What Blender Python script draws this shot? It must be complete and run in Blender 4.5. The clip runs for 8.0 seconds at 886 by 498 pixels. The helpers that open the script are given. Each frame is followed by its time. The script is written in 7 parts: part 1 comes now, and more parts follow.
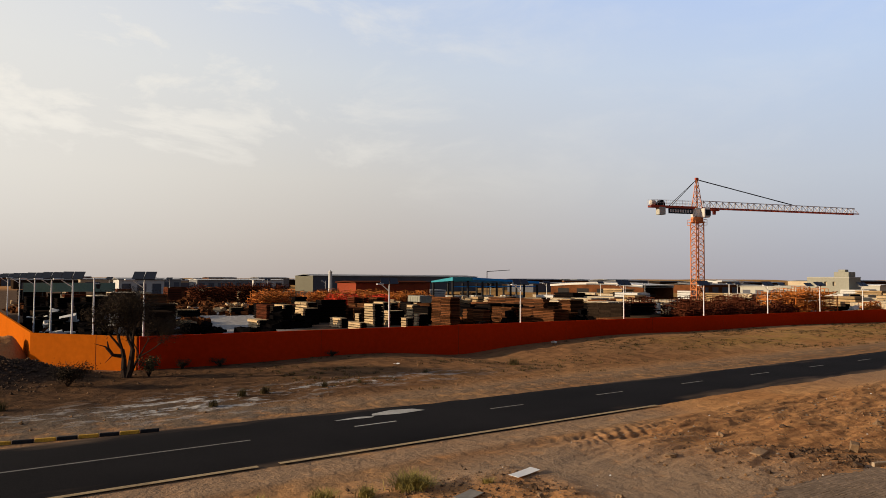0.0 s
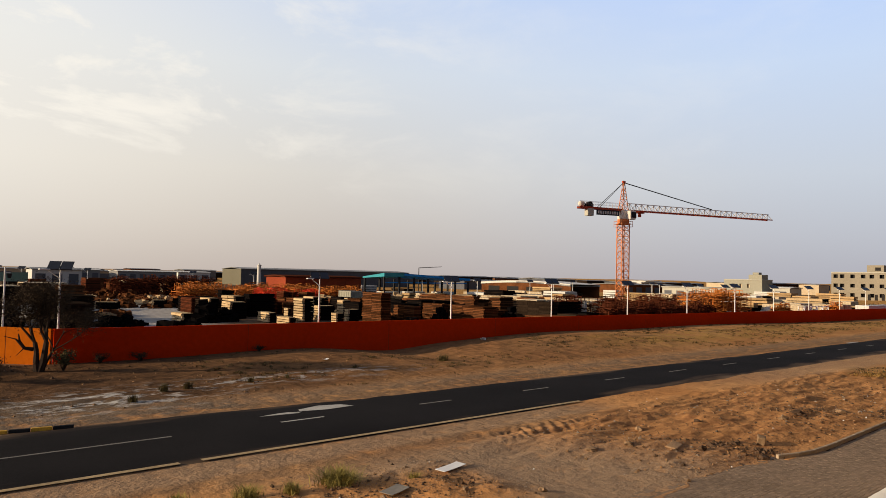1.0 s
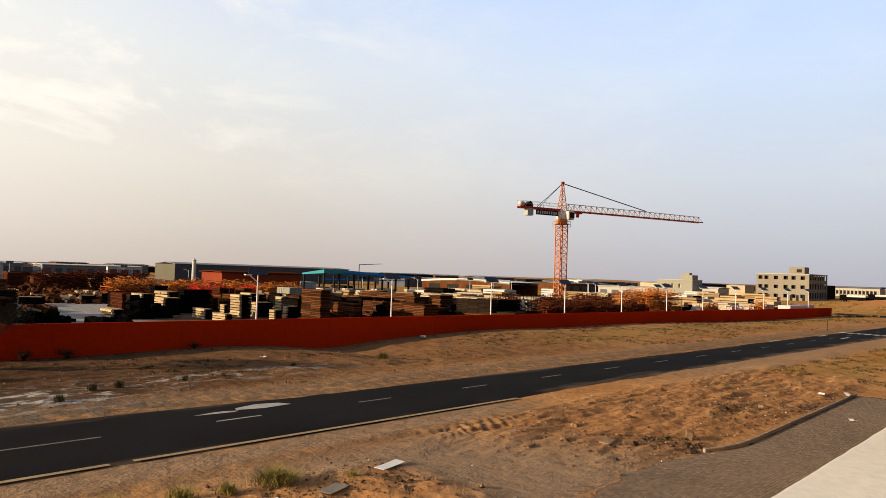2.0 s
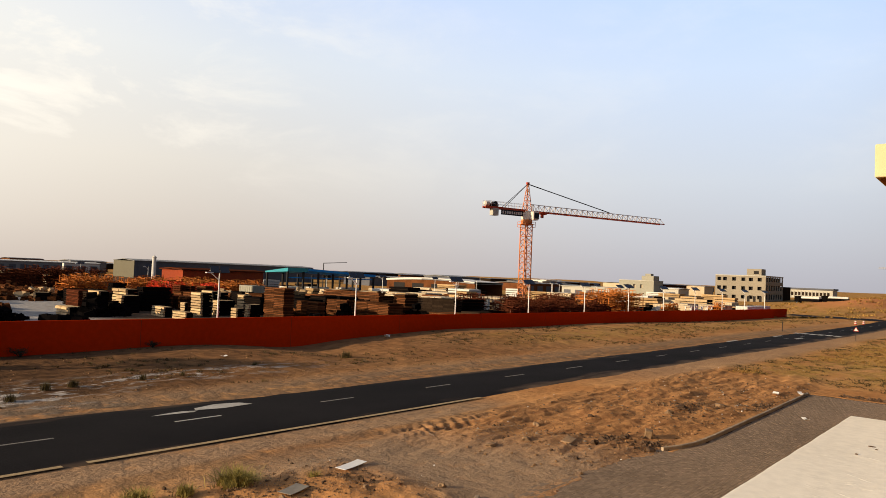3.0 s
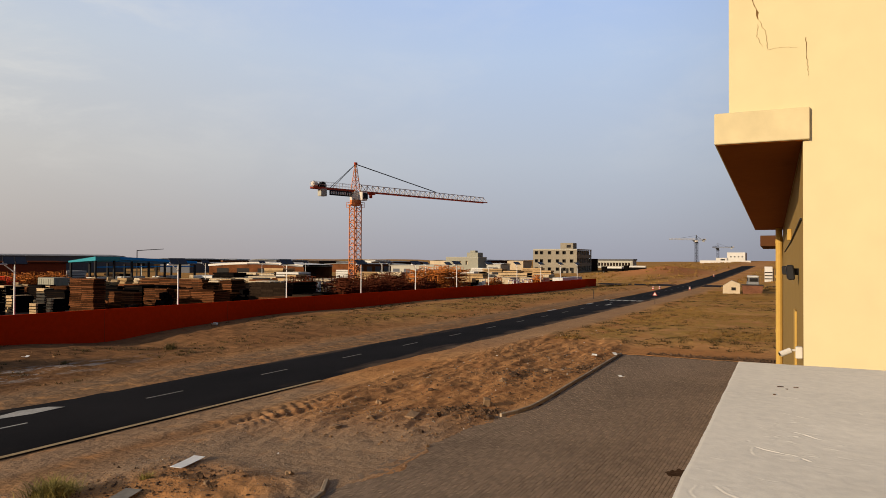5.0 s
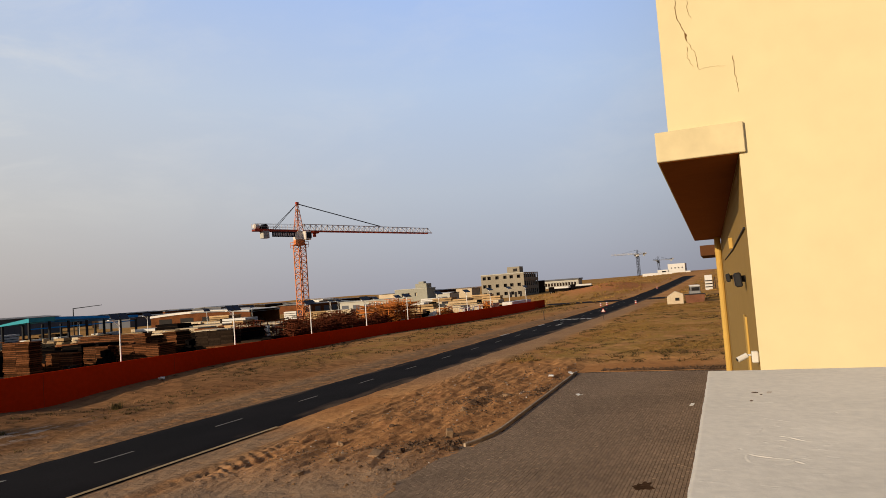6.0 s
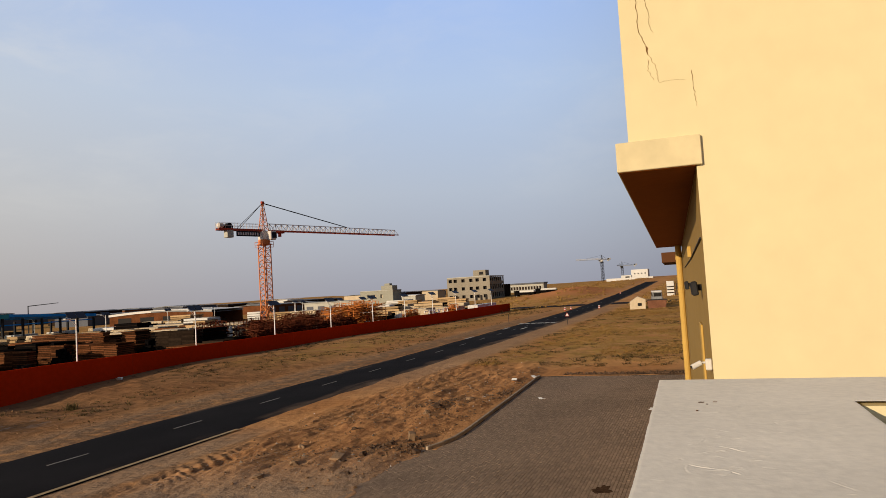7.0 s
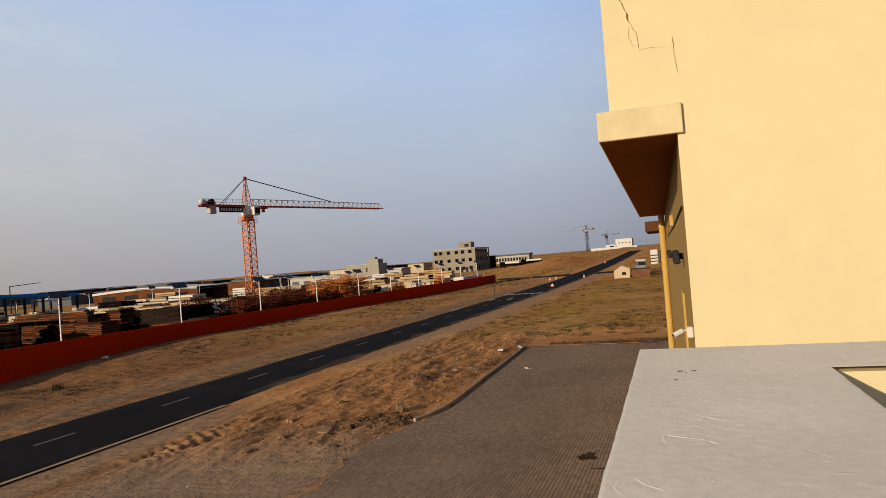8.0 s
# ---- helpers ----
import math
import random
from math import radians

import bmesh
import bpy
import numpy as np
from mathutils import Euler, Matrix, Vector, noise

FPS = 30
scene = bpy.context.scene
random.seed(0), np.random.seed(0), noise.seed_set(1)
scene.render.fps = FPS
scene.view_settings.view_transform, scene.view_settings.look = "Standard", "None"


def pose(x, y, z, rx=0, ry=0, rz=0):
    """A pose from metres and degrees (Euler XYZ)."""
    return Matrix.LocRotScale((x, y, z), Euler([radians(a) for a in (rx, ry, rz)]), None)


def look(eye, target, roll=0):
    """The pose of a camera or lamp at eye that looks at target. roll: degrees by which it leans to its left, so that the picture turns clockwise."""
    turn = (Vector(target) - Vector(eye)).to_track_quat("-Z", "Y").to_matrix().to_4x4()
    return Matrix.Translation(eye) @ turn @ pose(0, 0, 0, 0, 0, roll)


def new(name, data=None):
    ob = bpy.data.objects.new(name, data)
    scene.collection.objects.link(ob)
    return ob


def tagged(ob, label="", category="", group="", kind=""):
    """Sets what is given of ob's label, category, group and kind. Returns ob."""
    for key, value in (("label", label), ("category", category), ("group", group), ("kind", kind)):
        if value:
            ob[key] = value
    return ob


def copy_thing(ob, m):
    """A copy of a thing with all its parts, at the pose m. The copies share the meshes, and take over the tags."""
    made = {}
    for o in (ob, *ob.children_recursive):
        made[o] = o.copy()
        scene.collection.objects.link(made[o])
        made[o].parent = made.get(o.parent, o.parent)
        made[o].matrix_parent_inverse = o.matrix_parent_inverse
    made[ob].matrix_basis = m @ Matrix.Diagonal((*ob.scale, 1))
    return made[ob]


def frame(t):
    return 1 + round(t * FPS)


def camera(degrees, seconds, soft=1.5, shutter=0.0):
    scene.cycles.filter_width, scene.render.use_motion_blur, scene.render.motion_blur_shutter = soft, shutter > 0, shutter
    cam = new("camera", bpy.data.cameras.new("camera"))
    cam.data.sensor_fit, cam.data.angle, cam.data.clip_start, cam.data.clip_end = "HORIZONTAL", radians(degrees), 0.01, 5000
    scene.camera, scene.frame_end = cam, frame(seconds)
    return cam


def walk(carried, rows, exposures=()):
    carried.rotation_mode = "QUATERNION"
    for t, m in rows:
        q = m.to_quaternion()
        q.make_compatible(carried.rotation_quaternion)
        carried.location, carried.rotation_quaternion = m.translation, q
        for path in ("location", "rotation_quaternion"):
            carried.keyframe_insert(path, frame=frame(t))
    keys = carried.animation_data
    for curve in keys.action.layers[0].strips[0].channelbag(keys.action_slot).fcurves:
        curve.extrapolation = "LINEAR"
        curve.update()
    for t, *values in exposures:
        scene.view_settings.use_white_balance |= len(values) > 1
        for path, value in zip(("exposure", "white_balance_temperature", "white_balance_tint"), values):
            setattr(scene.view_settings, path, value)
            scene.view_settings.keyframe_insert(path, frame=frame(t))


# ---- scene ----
cam = camera(65.05, 8.0, soft=0.75)
PATH = [
    (0.0, pose(0.000, -0.000, 6.000, 92.427, -0.289, -34.716)),
    (0.5, pose(0.015, -0.027, 5.999, 92.397, -0.972, -37.567)),
    (1.0, pose(-0.040, -0.098, 5.999, 92.192, -1.320, -40.328)),
    (1.5, pose(-0.190, -0.082, 5.971, 92.386, -1.639, -42.868)),
    (1.7, pose(-0.172, -0.126, 6.023, 92.211, -1.783, -44.018)),
    (3.0, pose(-0.096, -0.165, 6.054, 92.146, -2.323, -48.103)),
    (3.5, pose(-0.126, -0.125, 6.051, 91.264, -3.096, -51.557)),
    (4.0, pose(-0.144, 0.029, 6.024, 91.181, -4.362, -57.203)),
    (4.2, pose(-0.057, 0.110, 6.004, 92.020, -4.819, -59.979)),
    (5.3, pose(-0.101, 0.427, 5.946, 91.217, 2.021, -63.714)),
    (5.5, pose(-0.146, 0.460, 5.954, 92.980, 2.958, -66.231)),
    (6.0, pose(-0.146, 0.462, 5.972, 93.335, 4.235, -66.436)),
    (6.5, pose(-0.147, 0.443, 5.976, 93.668, 2.866, -66.707)),
    (7.0, pose(-0.158, 0.404, 6.000, 93.342, 3.456, -69.238)),
    (7.5, pose(-0.260, 0.380, 6.006, 91.402, 4.294, -71.025)),
    (8.0, pose(-0.104, 0.382, 6.004, 90.997, 4.490, -70.412)),
]
EXPOSURES = [(0.0, 0.0, 6700, 10), (0.5, 0.16, 6800, 10), (1.0, 0.16, 6880, 10), (1.5, 0.29, 6950, 10), (3.5, 0.34, 7050, 10), (4.0, 0.0, 6850, 10), (4.2, -0.06, 6750, 10), (5.5, -0.12, 6580, 10), (7.0, -0.14, 6480, 10), (8.0, -0.19, 6400, 10)]
walk(cam, PATH, EXPOSURES)

# ---- sky and sun ----
SUN_EL, SUN_TURN = 14.0, 23.0       # degrees up; degrees from -x towards +y
world = bpy.data.worlds.new("sky")
scene.world = world
world.use_nodes = True


def build_sky():
    nt = world.node_tree
    N, L = nt.nodes, nt.links
    N.clear()
    out = N.new("ShaderNodeOutputWorld")
    bg = N.new("ShaderNodeBackground")
    bg.inputs["Strength"].default_value = 0.10
    sky = N.new("ShaderNodeTexSky")
    sky.sky_type = "NISHITA"
    sky.sun_disc = False
    sky.sun_elevation = radians(SUN_EL)
    sky.sun_rotation = radians(-(90.0 - SUN_TURN))
    sky.air_density, sky.dust_density, sky.ozone_density = 1.0, 3.0, 1.5
    geo = N.new("ShaderNodeTexCoord")
    sep = N.new("ShaderNodeSeparateXYZ")
    L.new(geo.outputs["Generated"], sep.inputs[0])
    # thin haze that thickens towards the horizon
    haze = N.new("ShaderNodeMapRange")
    haze.interpolation_type = "SMOOTHSTEP"
    L.new(sep.outputs["Z"], haze.inputs["Value"])
    haze.inputs["From Min"].default_value, haze.inputs["From Max"].default_value = 0.0, 0.42
    haze.inputs["To Min"].default_value, haze.inputs["To Max"].default_value = 0.94, 0.94
    m1 = N.new("ShaderNodeMix")
    m1.data_type = "RGBA"
    L.new(haze.outputs[0], m1.inputs["Factor"])
    L.new(sky.outputs[0], m1.inputs["A"])
    # haze: mauve grey low down, pale blue higher up
    ramp = N.new("ShaderNodeValToRGB")
    L.new(sep.outputs["Z"], ramp.inputs[0])
    e = ramp.color_ramp.elements
    e[0].position, e[0].color = 0.0, (0.455, 0.415, 0.425, 1)
    e[1].position, e[1].color = 1.0, (0.025, 0.04, 0.08, 1)
    for at, c in ((0.06, (0.525, 0.50, 0.51)), (0.14, (0.60, 0.60, 0.62)), (0.28, (0.60, 0.67, 0.79)), (0.40, (0.50, 0.62, 0.88)), (0.60, (0.10, 0.15, 0.27))):
        ramp.color_ramp.elements.new(at).color = (*c, 1)
    up = N.new("ShaderNodeVectorMath")
    up.operation = "SCALE"
    # the sky is brightest on the sun's side and falls off smoothly to the far side
    fall = N.new("ShaderNodeVectorMath")
    fall.operation = "DOT_PRODUCT"
    fall.inputs[1].default_value = (-0.35, 0.94, 0.0)
    L.new(geo.outputs["Generated"], fall.inputs[0])
    fr = N.new("ShaderNodeMapRange")
    fr.interpolation_type = "SMOOTHSTEP"
    fr.inputs["From Min"].default_value, fr.inputs["From Max"].default_value = -0.95, -0.08
    fr.inputs["To Min"].default_value, fr.inputs["To Max"].default_value = 0.8, 10.0
    L.new(fall.outputs["Value"], fr.inputs["Value"])
    L.new(fr.outputs[0], up.inputs["Scale"])
    L.new(ramp.outputs[0], up.inputs[0])
    # cooler away from the sun's side
    cool = N.new("ShaderNodeMapRange")
    cool.interpolation_type = "SMOOTHSTEP"
    cool.inputs["From Min"].default_value, cool.inputs["From Max"].default_value = -0.1, 0.85
    L.new(fall.outputs["Value"], cool.inputs["Value"])
    tint = N.new("ShaderNodeMix")
    tint.data_type = "RGBA"
    tint.inputs["A"].default_value, tint.inputs["B"].default_value = (0.87, 0.98, 1.13, 1), (1.08, 1.04, 0.95, 1)
    L.new(cool.outputs[0], tint.inputs["Factor"])
    tm = N.new("ShaderNodeVectorMath")
    tm.operation = "MULTIPLY"
    L.new(up.outputs[0], tm.inputs[0])
    L.new(tint.outputs["Result"], tm.inputs[1])
    L.new(tm.outputs[0], m1.inputs["B"])
    # thin broken cloud, thicker to the north-west where the haze is lit
    vm = N.new("ShaderNodeMapping")
    vm.inputs["Scale"].default_value = (1.0, 1.0, 2.6)
    L.new(geo.outputs["Generated"], vm.inputs[0])
    noi = N.new("ShaderNodeTexNoise")
    noi.inputs["Scale"].default_value, noi.inputs["Detail"].default_value = 4.6, 10.0
    noi.inputs["Roughness"].default_value = 0.62
    noi.inputs["Distortion"].default_value = 0.35
    L.new(vm.outputs[0], noi.inputs["Vector"])
    cr = N.new("ShaderNodeMapRange")
    cr.interpolation_type = "SMOOTHSTEP"
    cr.inputs["From Min"].default_value, cr.inputs["From Max"].default_value = 0.44, 0.70
    L.new(noi.outputs[0], cr.inputs["Value"])
    side = N.new("ShaderNodeVectorMath")
    side.operation = "DOT_PRODUCT"
    side.inputs[1].default_value = (-0.55, 0.80, 0.12)
    L.new(geo.outputs["Generated"], side.inputs[0])
    sr = N.new("ShaderNodeMapRange")
    sr.interpolation_type = "SMOOTHSTEP"
    sr.inputs["From Min"].default_value, sr.inputs["From Max"].default_value = 0.10, 0.90
    sr.inputs["To Min"].default_value, sr.inputs["To Max"].default_value = 0.10, 1.0
    L.new(side.outputs["Value"], sr.inputs["Value"])
    mu = N.new("ShaderNodeMath")
    mu.operation = "MULTIPLY"
    L.new(cr.outputs[0], mu.inputs[0])
    L.new(sr.outputs[0], mu.inputs[1])
    veil = N.new("ShaderNodeMapRange")
    veil.interpolation_type = "SMOOTHSTEP"
    veil.inputs["From Min"].default_value, veil.inputs["From Max"].default_value = 0.35, 1.0
    veil.inputs["To Min"].default_value, veil.inputs["To Max"].default_value = 0.0, 0.75
    L.new(side.outputs["Value"], veil.inputs["Value"])
    low = N.new("ShaderNodeMapRange")
    low.interpolation_type = "SMOOTHSTEP"
    low.inputs["From Min"].default_value, low.inputs["From Max"].default_value = -0.12, 0.16
    L.new(sep.outputs["Z"], low.inputs["Value"])
    high = N.new("ShaderNodeMapRange")
    high.interpolation_type = "SMOOTHSTEP"
    high.inputs["From Min"].default_value, high.inputs["From Max"].default_value = 0.06, 0.20
    L.new(sep.outputs["Z"], high.inputs["Value"])
    mh = N.new("ShaderNodeMath")
    mh.operation = "MULTIPLY"
    L.new(mu.outputs[0], mh.inputs[0])
    L.new(high.outputs[0], mh.inputs[1])
    both = N.new("ShaderNodeMath")
    both.operation = "MAXIMUM"
    L.new(mh.outputs[0], both.inputs[0])
    L.new(veil.outputs[0], both.inputs[1])
    cl = N.new("ShaderNodeMath")
    cl.operation = "MULTIPLY"
    L.new(both.outputs[0], cl.inputs[0])
    L.new(low.outputs[0], cl.inputs[1])
    m2 = N.new("ShaderNodeMix")
    m2.data_type = "RGBA"
    L.new(cl.outputs[0], m2.inputs["Factor"])
    L.new(m1.outputs["Result"], m2.inputs["A"])
    m2.inputs["B"].default_value = (8.7, 8.5, 8.0, 1)
    L.new(m2.outputs["Result"], bg.inputs["Color"])
    L.new(bg.outputs[0], out.inputs[0])


build_sky()
sun = new("sun", bpy.data.lights.new("sun", "SUN"))
sun.data.energy, sun.data.angle, sun.data.color = 5.0, radians(0.6), (1.0, 0.80, 0.56)
_a, _e = radians(180.0 - SUN_TURN), radians(SUN_EL)
SUN_DIR = Vector((math.cos(_a) * math.cos(_e), math.sin(_a) * math.cos(_e), math.sin(_e)))
sun.matrix_world = look(SUN_DIR * 300, (0, 0, 0))


# ---- materials ----
def surf(name, color, rough=0.8, vary=0.25, grain=8.0, patch=0.6, bump=0.25, metal=0.0, tint=None, each=0.0, depth=0.02, spec=0.06):
    """Noise at two scales over a base colour, with fine relief. each: how much every piece differs by itself."""
    m = bpy.data.materials.new(name)
    m.use_nodes = True
    N, L = m.node_tree.nodes, m.node_tree.links
    b = N["Principled BSDF"]
    tc = N.new("ShaderNodeTexCoord")
    n1 = N.new("ShaderNodeTexNoise")
    n1.inputs["Scale"].default_value, n1.inputs["Detail"].default_value = grain, 6.0
    n2 = N.new("ShaderNodeTexNoise")
    n2.inputs["Scale"].default_value, n2.inputs["Detail"].default_value = patch, 4.0
    for n in (n1, n2):
        L.new(tc.outputs["Object"], n.inputs["Vector"])
    mixv = N.new("ShaderNodeMath")
    mixv.operation = "ADD"
    L.new(n1.outputs[0], mixv.inputs[0])
    L.new(n2.outputs[0], mixv.inputs[1])
    src = mixv.outputs[0]
    if each:
        oi = N.new("ShaderNodeObjectInfo")
        isl = N.new("ShaderNodeNewGeometry")
        ad = N.new("ShaderNodeMath")
        ad.operation = "ADD"
        L.new(oi.outputs["Random"], ad.inputs[0])
        L.new(isl.outputs["Random Per Island"], ad.inputs[1])
        fr = N.new("ShaderNodeMath")
        fr.operation = "FRACT"
        L.new(ad.outputs[0], fr.inputs[0])
        sc = N.new("ShaderNodeMath")
        sc.operation = "MULTIPLY_ADD"
        sc.inputs[1].default_value, sc.inputs[2].default_value = each, -0.5 * each
        L.new(fr.outputs[0], sc.inputs[0])
        ad2 = N.new("ShaderNodeMath")
        ad2.operation = "ADD"
        L.new(src, ad2.inputs[0])
        L.new(sc.outputs[0], ad2.inputs[1])
        src = ad2.outputs[0]
    mr = N.new("ShaderNodeMapRange")
    mr.inputs["From Min"].default_value, mr.inputs["From Max"].default_value = 0.65, 1.35
    L.new(src, mr.inputs["Value"])
    mix = N.new("ShaderNodeMix")
    mix.data_type = "RGBA"
    c = Vector(color)
    t = Vector(tint) if tint else c * (1 - vary)
    mix.inputs["A"].default_value = (*(t if tint else c * (1 - vary)), 1)
    mix.inputs["B"].default_value = (*[min(1, v) for v in (c if tint else c * (1 + vary))], 1)
    L.new(mr.outputs[0], mix.inputs["Factor"])
    L.new(mix.outputs["Result"], b.inputs["Base Color"])
    b.inputs["Roughness"].default_value, b.inputs["Metallic"].default_value = rough, metal
    b.inputs["Specular IOR Level"].default_value = spec
    if bump:
        bp = N.new("ShaderNodeBump")
        bp.inputs["Strength"].default_value, bp.inputs["Distance"].default_value = bump, depth
        L.new(n1.outputs[0], bp.inputs["Height"])
        L.new(bp.outputs[0], b.inputs["Normal"])
    return m


M = {}
M["tar"] = surf("asphalt", (0.026, 0.024, 0.025), 0.9, 0.35, 30, 0.25, 0.3, tint=(0.014, 0.013, 0.014), spec=0.03)
M["line_white"] = surf("line_white", (0.42, 0.40, 0.36), 0.7, 0.3, 12, 1.0, 0.1)
M["line_worn"] = surf("line_worn", (0.19, 0.175, 0.155), 0.8, 0.4, 9, 1.0, 0.1)
M["line_yellow"] = surf("line_yellow", (0.38, 0.275, 0.15), 0.8, 0.35, 7, 0.6, 0.1)
M["kerb"] = surf("kerb_concrete", (0.35, 0.27, 0.19), 0.9, 0.3, 14, 1.5, 0.4, each=0.3)
M["kerb_yellow"] = surf("kerb_yellow", (0.62, 0.34, 0.05), 0.75, 0.3, 12, 1.5, 0.2, each=0.3)
M["kerb_black"] = surf("kerb_black", (0.025, 0.024, 0.025), 0.8, 0.3, 12, 1.5, 0.2)
M["paver"] = surf("paver", (0.238, 0.172, 0.121), 0.95, 0.26, 25, 0.22, 0.4, each=0.42, depth=0.004, spec=0.02)
M["joint"] = surf("joint_sand", (0.080, 0.058, 0.042), 0.95, 0.3, 20, 0.5, 0.3, spec=0.0)
# one wall paint in two colours: redder for the shaded run, orange for sunlit runs
M["wall_shaded"] = surf("wall_shaded", (0.58, 0.033, 0.004), 0.92, 0.14, 3.0, 0.12, 0.15, spec=0.0)
M["wall_sunlit"] = surf("wall_sunlit", (0.44, 0.105, 0.008), 0.92, 0.14, 3.0, 0.12, 0.15, spec=0.0)
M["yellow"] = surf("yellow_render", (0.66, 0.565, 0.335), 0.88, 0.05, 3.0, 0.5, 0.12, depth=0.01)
M["lintel"] = surf("stained_render", (0.63, 0.535, 0.32), 0.9, 0.12, 5.0, 1.4, 0.2, depth=0.01)
# darker and browner tone for the street side than the end wall's yellow
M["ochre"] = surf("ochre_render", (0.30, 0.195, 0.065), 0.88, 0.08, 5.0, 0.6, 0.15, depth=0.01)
# brown, much darker than the yellow of the beam above it
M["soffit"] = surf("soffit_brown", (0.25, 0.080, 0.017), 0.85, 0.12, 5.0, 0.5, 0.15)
# soffit brown darkened to put shade on the far canopy's front
M["canopy_shaded"] = surf("canopy_shaded", (0.10, 0.042, 0.018), 0.85, 0.12, 5.0, 0.5, 0.15)
M["pipe"] = surf("pipe_yellow", (0.50, 0.32, 0.085), 0.5, 0.1, 6, 0.7, 0.05)
M["slab"] = surf("white_screed", (0.84, 0.775, 0.660), 0.9, 0.10, 22.0, 1.6, 0.35, depth=0.004, spec=0.05)
M["steel_white"] = surf("white_steel", (0.78, 0.77, 0.74), 0.45, 0.06, 5, 0.5, 0.05)
M["panel"] = surf("solar_cell", (0.010, 0.012, 0.022), 0.3, 0.2, 4, 0.5, 0.0, spec=0.3)
M["dark_steel"] = surf("dark_steel", (0.025, 0.025, 0.027), 0.5, 0.2, 6, 0.5, 0.1)
M["crane_orange"] = surf("crane_orange", (0.60, 0.205, 0.075), 0.55, 0.15, 4, 0.4, 0.1)
M["crane_white"] = surf("crane_white", (0.62, 0.56, 0.50), 0.55, 0.12, 4, 0.4, 0.1)
M["olive_render"] = surf("olive_render", (0.290, 0.280, 0.225), 0.9, 0.1, 2.0, 0.1, 0.15)
M["crane_red"] = surf("crane_red", (0.40, 0.065, 0.035), 0.55, 0.15, 4, 0.4, 0.1)
M["concrete"] = surf("concrete", (0.25, 0.22, 0.17), 0.9, 0.15, 2.0, 0.15, 0.2)
M["concrete_pale"] = surf("pale_concrete", (0.40, 0.385, 0.33), 0.9, 0.1, 2.0, 0.1, 0.15)
M["olive_cladding"] = surf("olive_cladding", (0.135, 0.125, 0.090), 0.7, 0.12, 2.0, 0.1, 0.1)
M["timber"] = surf("sawn_timber", (0.38, 0.25, 0.125), 0.8, 0.3, 6, 0.4, 0.2, each=0.7)
M["timber_brown"] = surf("weathered_timber", (0.098, 0.038, 0.016), 0.9, 0.55, 5, 0.4, 0.2, each=0.9, spec=0.0)
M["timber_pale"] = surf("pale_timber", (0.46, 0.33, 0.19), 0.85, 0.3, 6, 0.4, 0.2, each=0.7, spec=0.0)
M["steel_orange"] = surf("orange_primer", (0.36, 0.115, 0.024), 0.75, 0.5, 4, 0.3, 0.1, each=0.8)
M["steel_red"] = surf("red_oxide", (0.075, 0.022, 0.011), 0.8, 0.4, 4, 0.3, 0.1, each=0.7, spec=0.0)
M["steel_bright"] = surf("bright_red_paint", (0.55, 0.050, 0.018), 0.6, 0.25, 4, 0.3, 0.1, each=0.4)
# black for tyres, lorries and sheeting, and for yard faces in deep shade
M["deep_black"] = surf("deep_black_surface", (0.006, 0.005, 0.005), 0.9, 0.3, 3, 0.4, 0.3, each=0.2, spec=0.0)
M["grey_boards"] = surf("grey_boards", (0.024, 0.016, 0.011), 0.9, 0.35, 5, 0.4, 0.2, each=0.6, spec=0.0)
M["container"] = surf("cream_container", (0.46, 0.37, 0.25), 0.7, 0.2, 3, 0.3, 0.1, each=0.6)
M["sheet_white"] = surf("white_cladding", (0.58, 0.56, 0.52), 0.55, 0.1, 3, 0.2, 0.05, each=0.2)
M["sheet_grey"] = surf("grey_cladding", (0.22, 0.22, 0.22), 0.6, 0.1, 3, 0.2, 0.05)
M["sheet_dark"] = surf("dark_roof", (0.10, 0.105, 0.12), 0.6, 0.15, 3, 0.2, 0.05)
M["sheet_blue"] = surf("blue_roof", (0.020, 0.26, 0.70), 0.5, 0.15, 3, 0.2, 0.05)
M["net_green"] = surf("green_net", (0.20, 0.29, 0.22), 0.9, 0.15, 3, 0.2, 0.1)
M["opening"] = surf("unlit_opening", (0.02, 0.018, 0.017), 0.6, 0.2, 2, 0.3, 0.0)
M["bark"] = surf("bark", (0.040, 0.027, 0.020), 0.9, 0.3, 14, 2.0, 0.5)
M["leaf_dry"] = surf("dry_leaf", (0.050, 0.034, 0.020), 0.85, 0.4, 5, 0.8, 0.0, each=0.7)
M["leaf_green"] = surf("scrub_leaf", (0.082, 0.064, 0.027), 0.8, 0.4, 5, 0.8, 0.0, each=0.6)
M["grass"] = surf("dry_grass", (0.27, 0.215, 0.062), 0.85, 0.35, 5, 0.8, 0.0, each=0.7)
M["stone"] = surf("stone", (0.24, 0.155, 0.09), 0.9, 0.3, 12, 1.5, 0.5, each=0.6)
M["paper"] = surf("white_board", (0.80, 0.79, 0.76), 0.7, 0.06, 6, 1.0, 0.05)
M["card"] = surf("grey_card", (0.25, 0.225, 0.19), 0.85, 0.2, 6, 1.0, 0.1)
M["plastic_white"] = surf("white_plastic", (0.62, 0.59, 0.53), 0.4, 0.05, 4, 0.5, 0.0)
M["plastic_red"] = surf("red_plastic", (0.40, 0.05, 0.035), 0.5, 0.15, 4, 0.5, 0.05)
M["rust"] = surf("rusty_sheet", (0.17, 0.075, 0.042), 0.85, 0.35, 5, 0.7, 0.3)
M["scrub_dry"] = surf("dry_scrub", (0.44, 0.255, 0.070), 0.9, 0.4, 5, 0.12, 0.0, tint=(0.22, 0.125, 0.042), each=0.5)
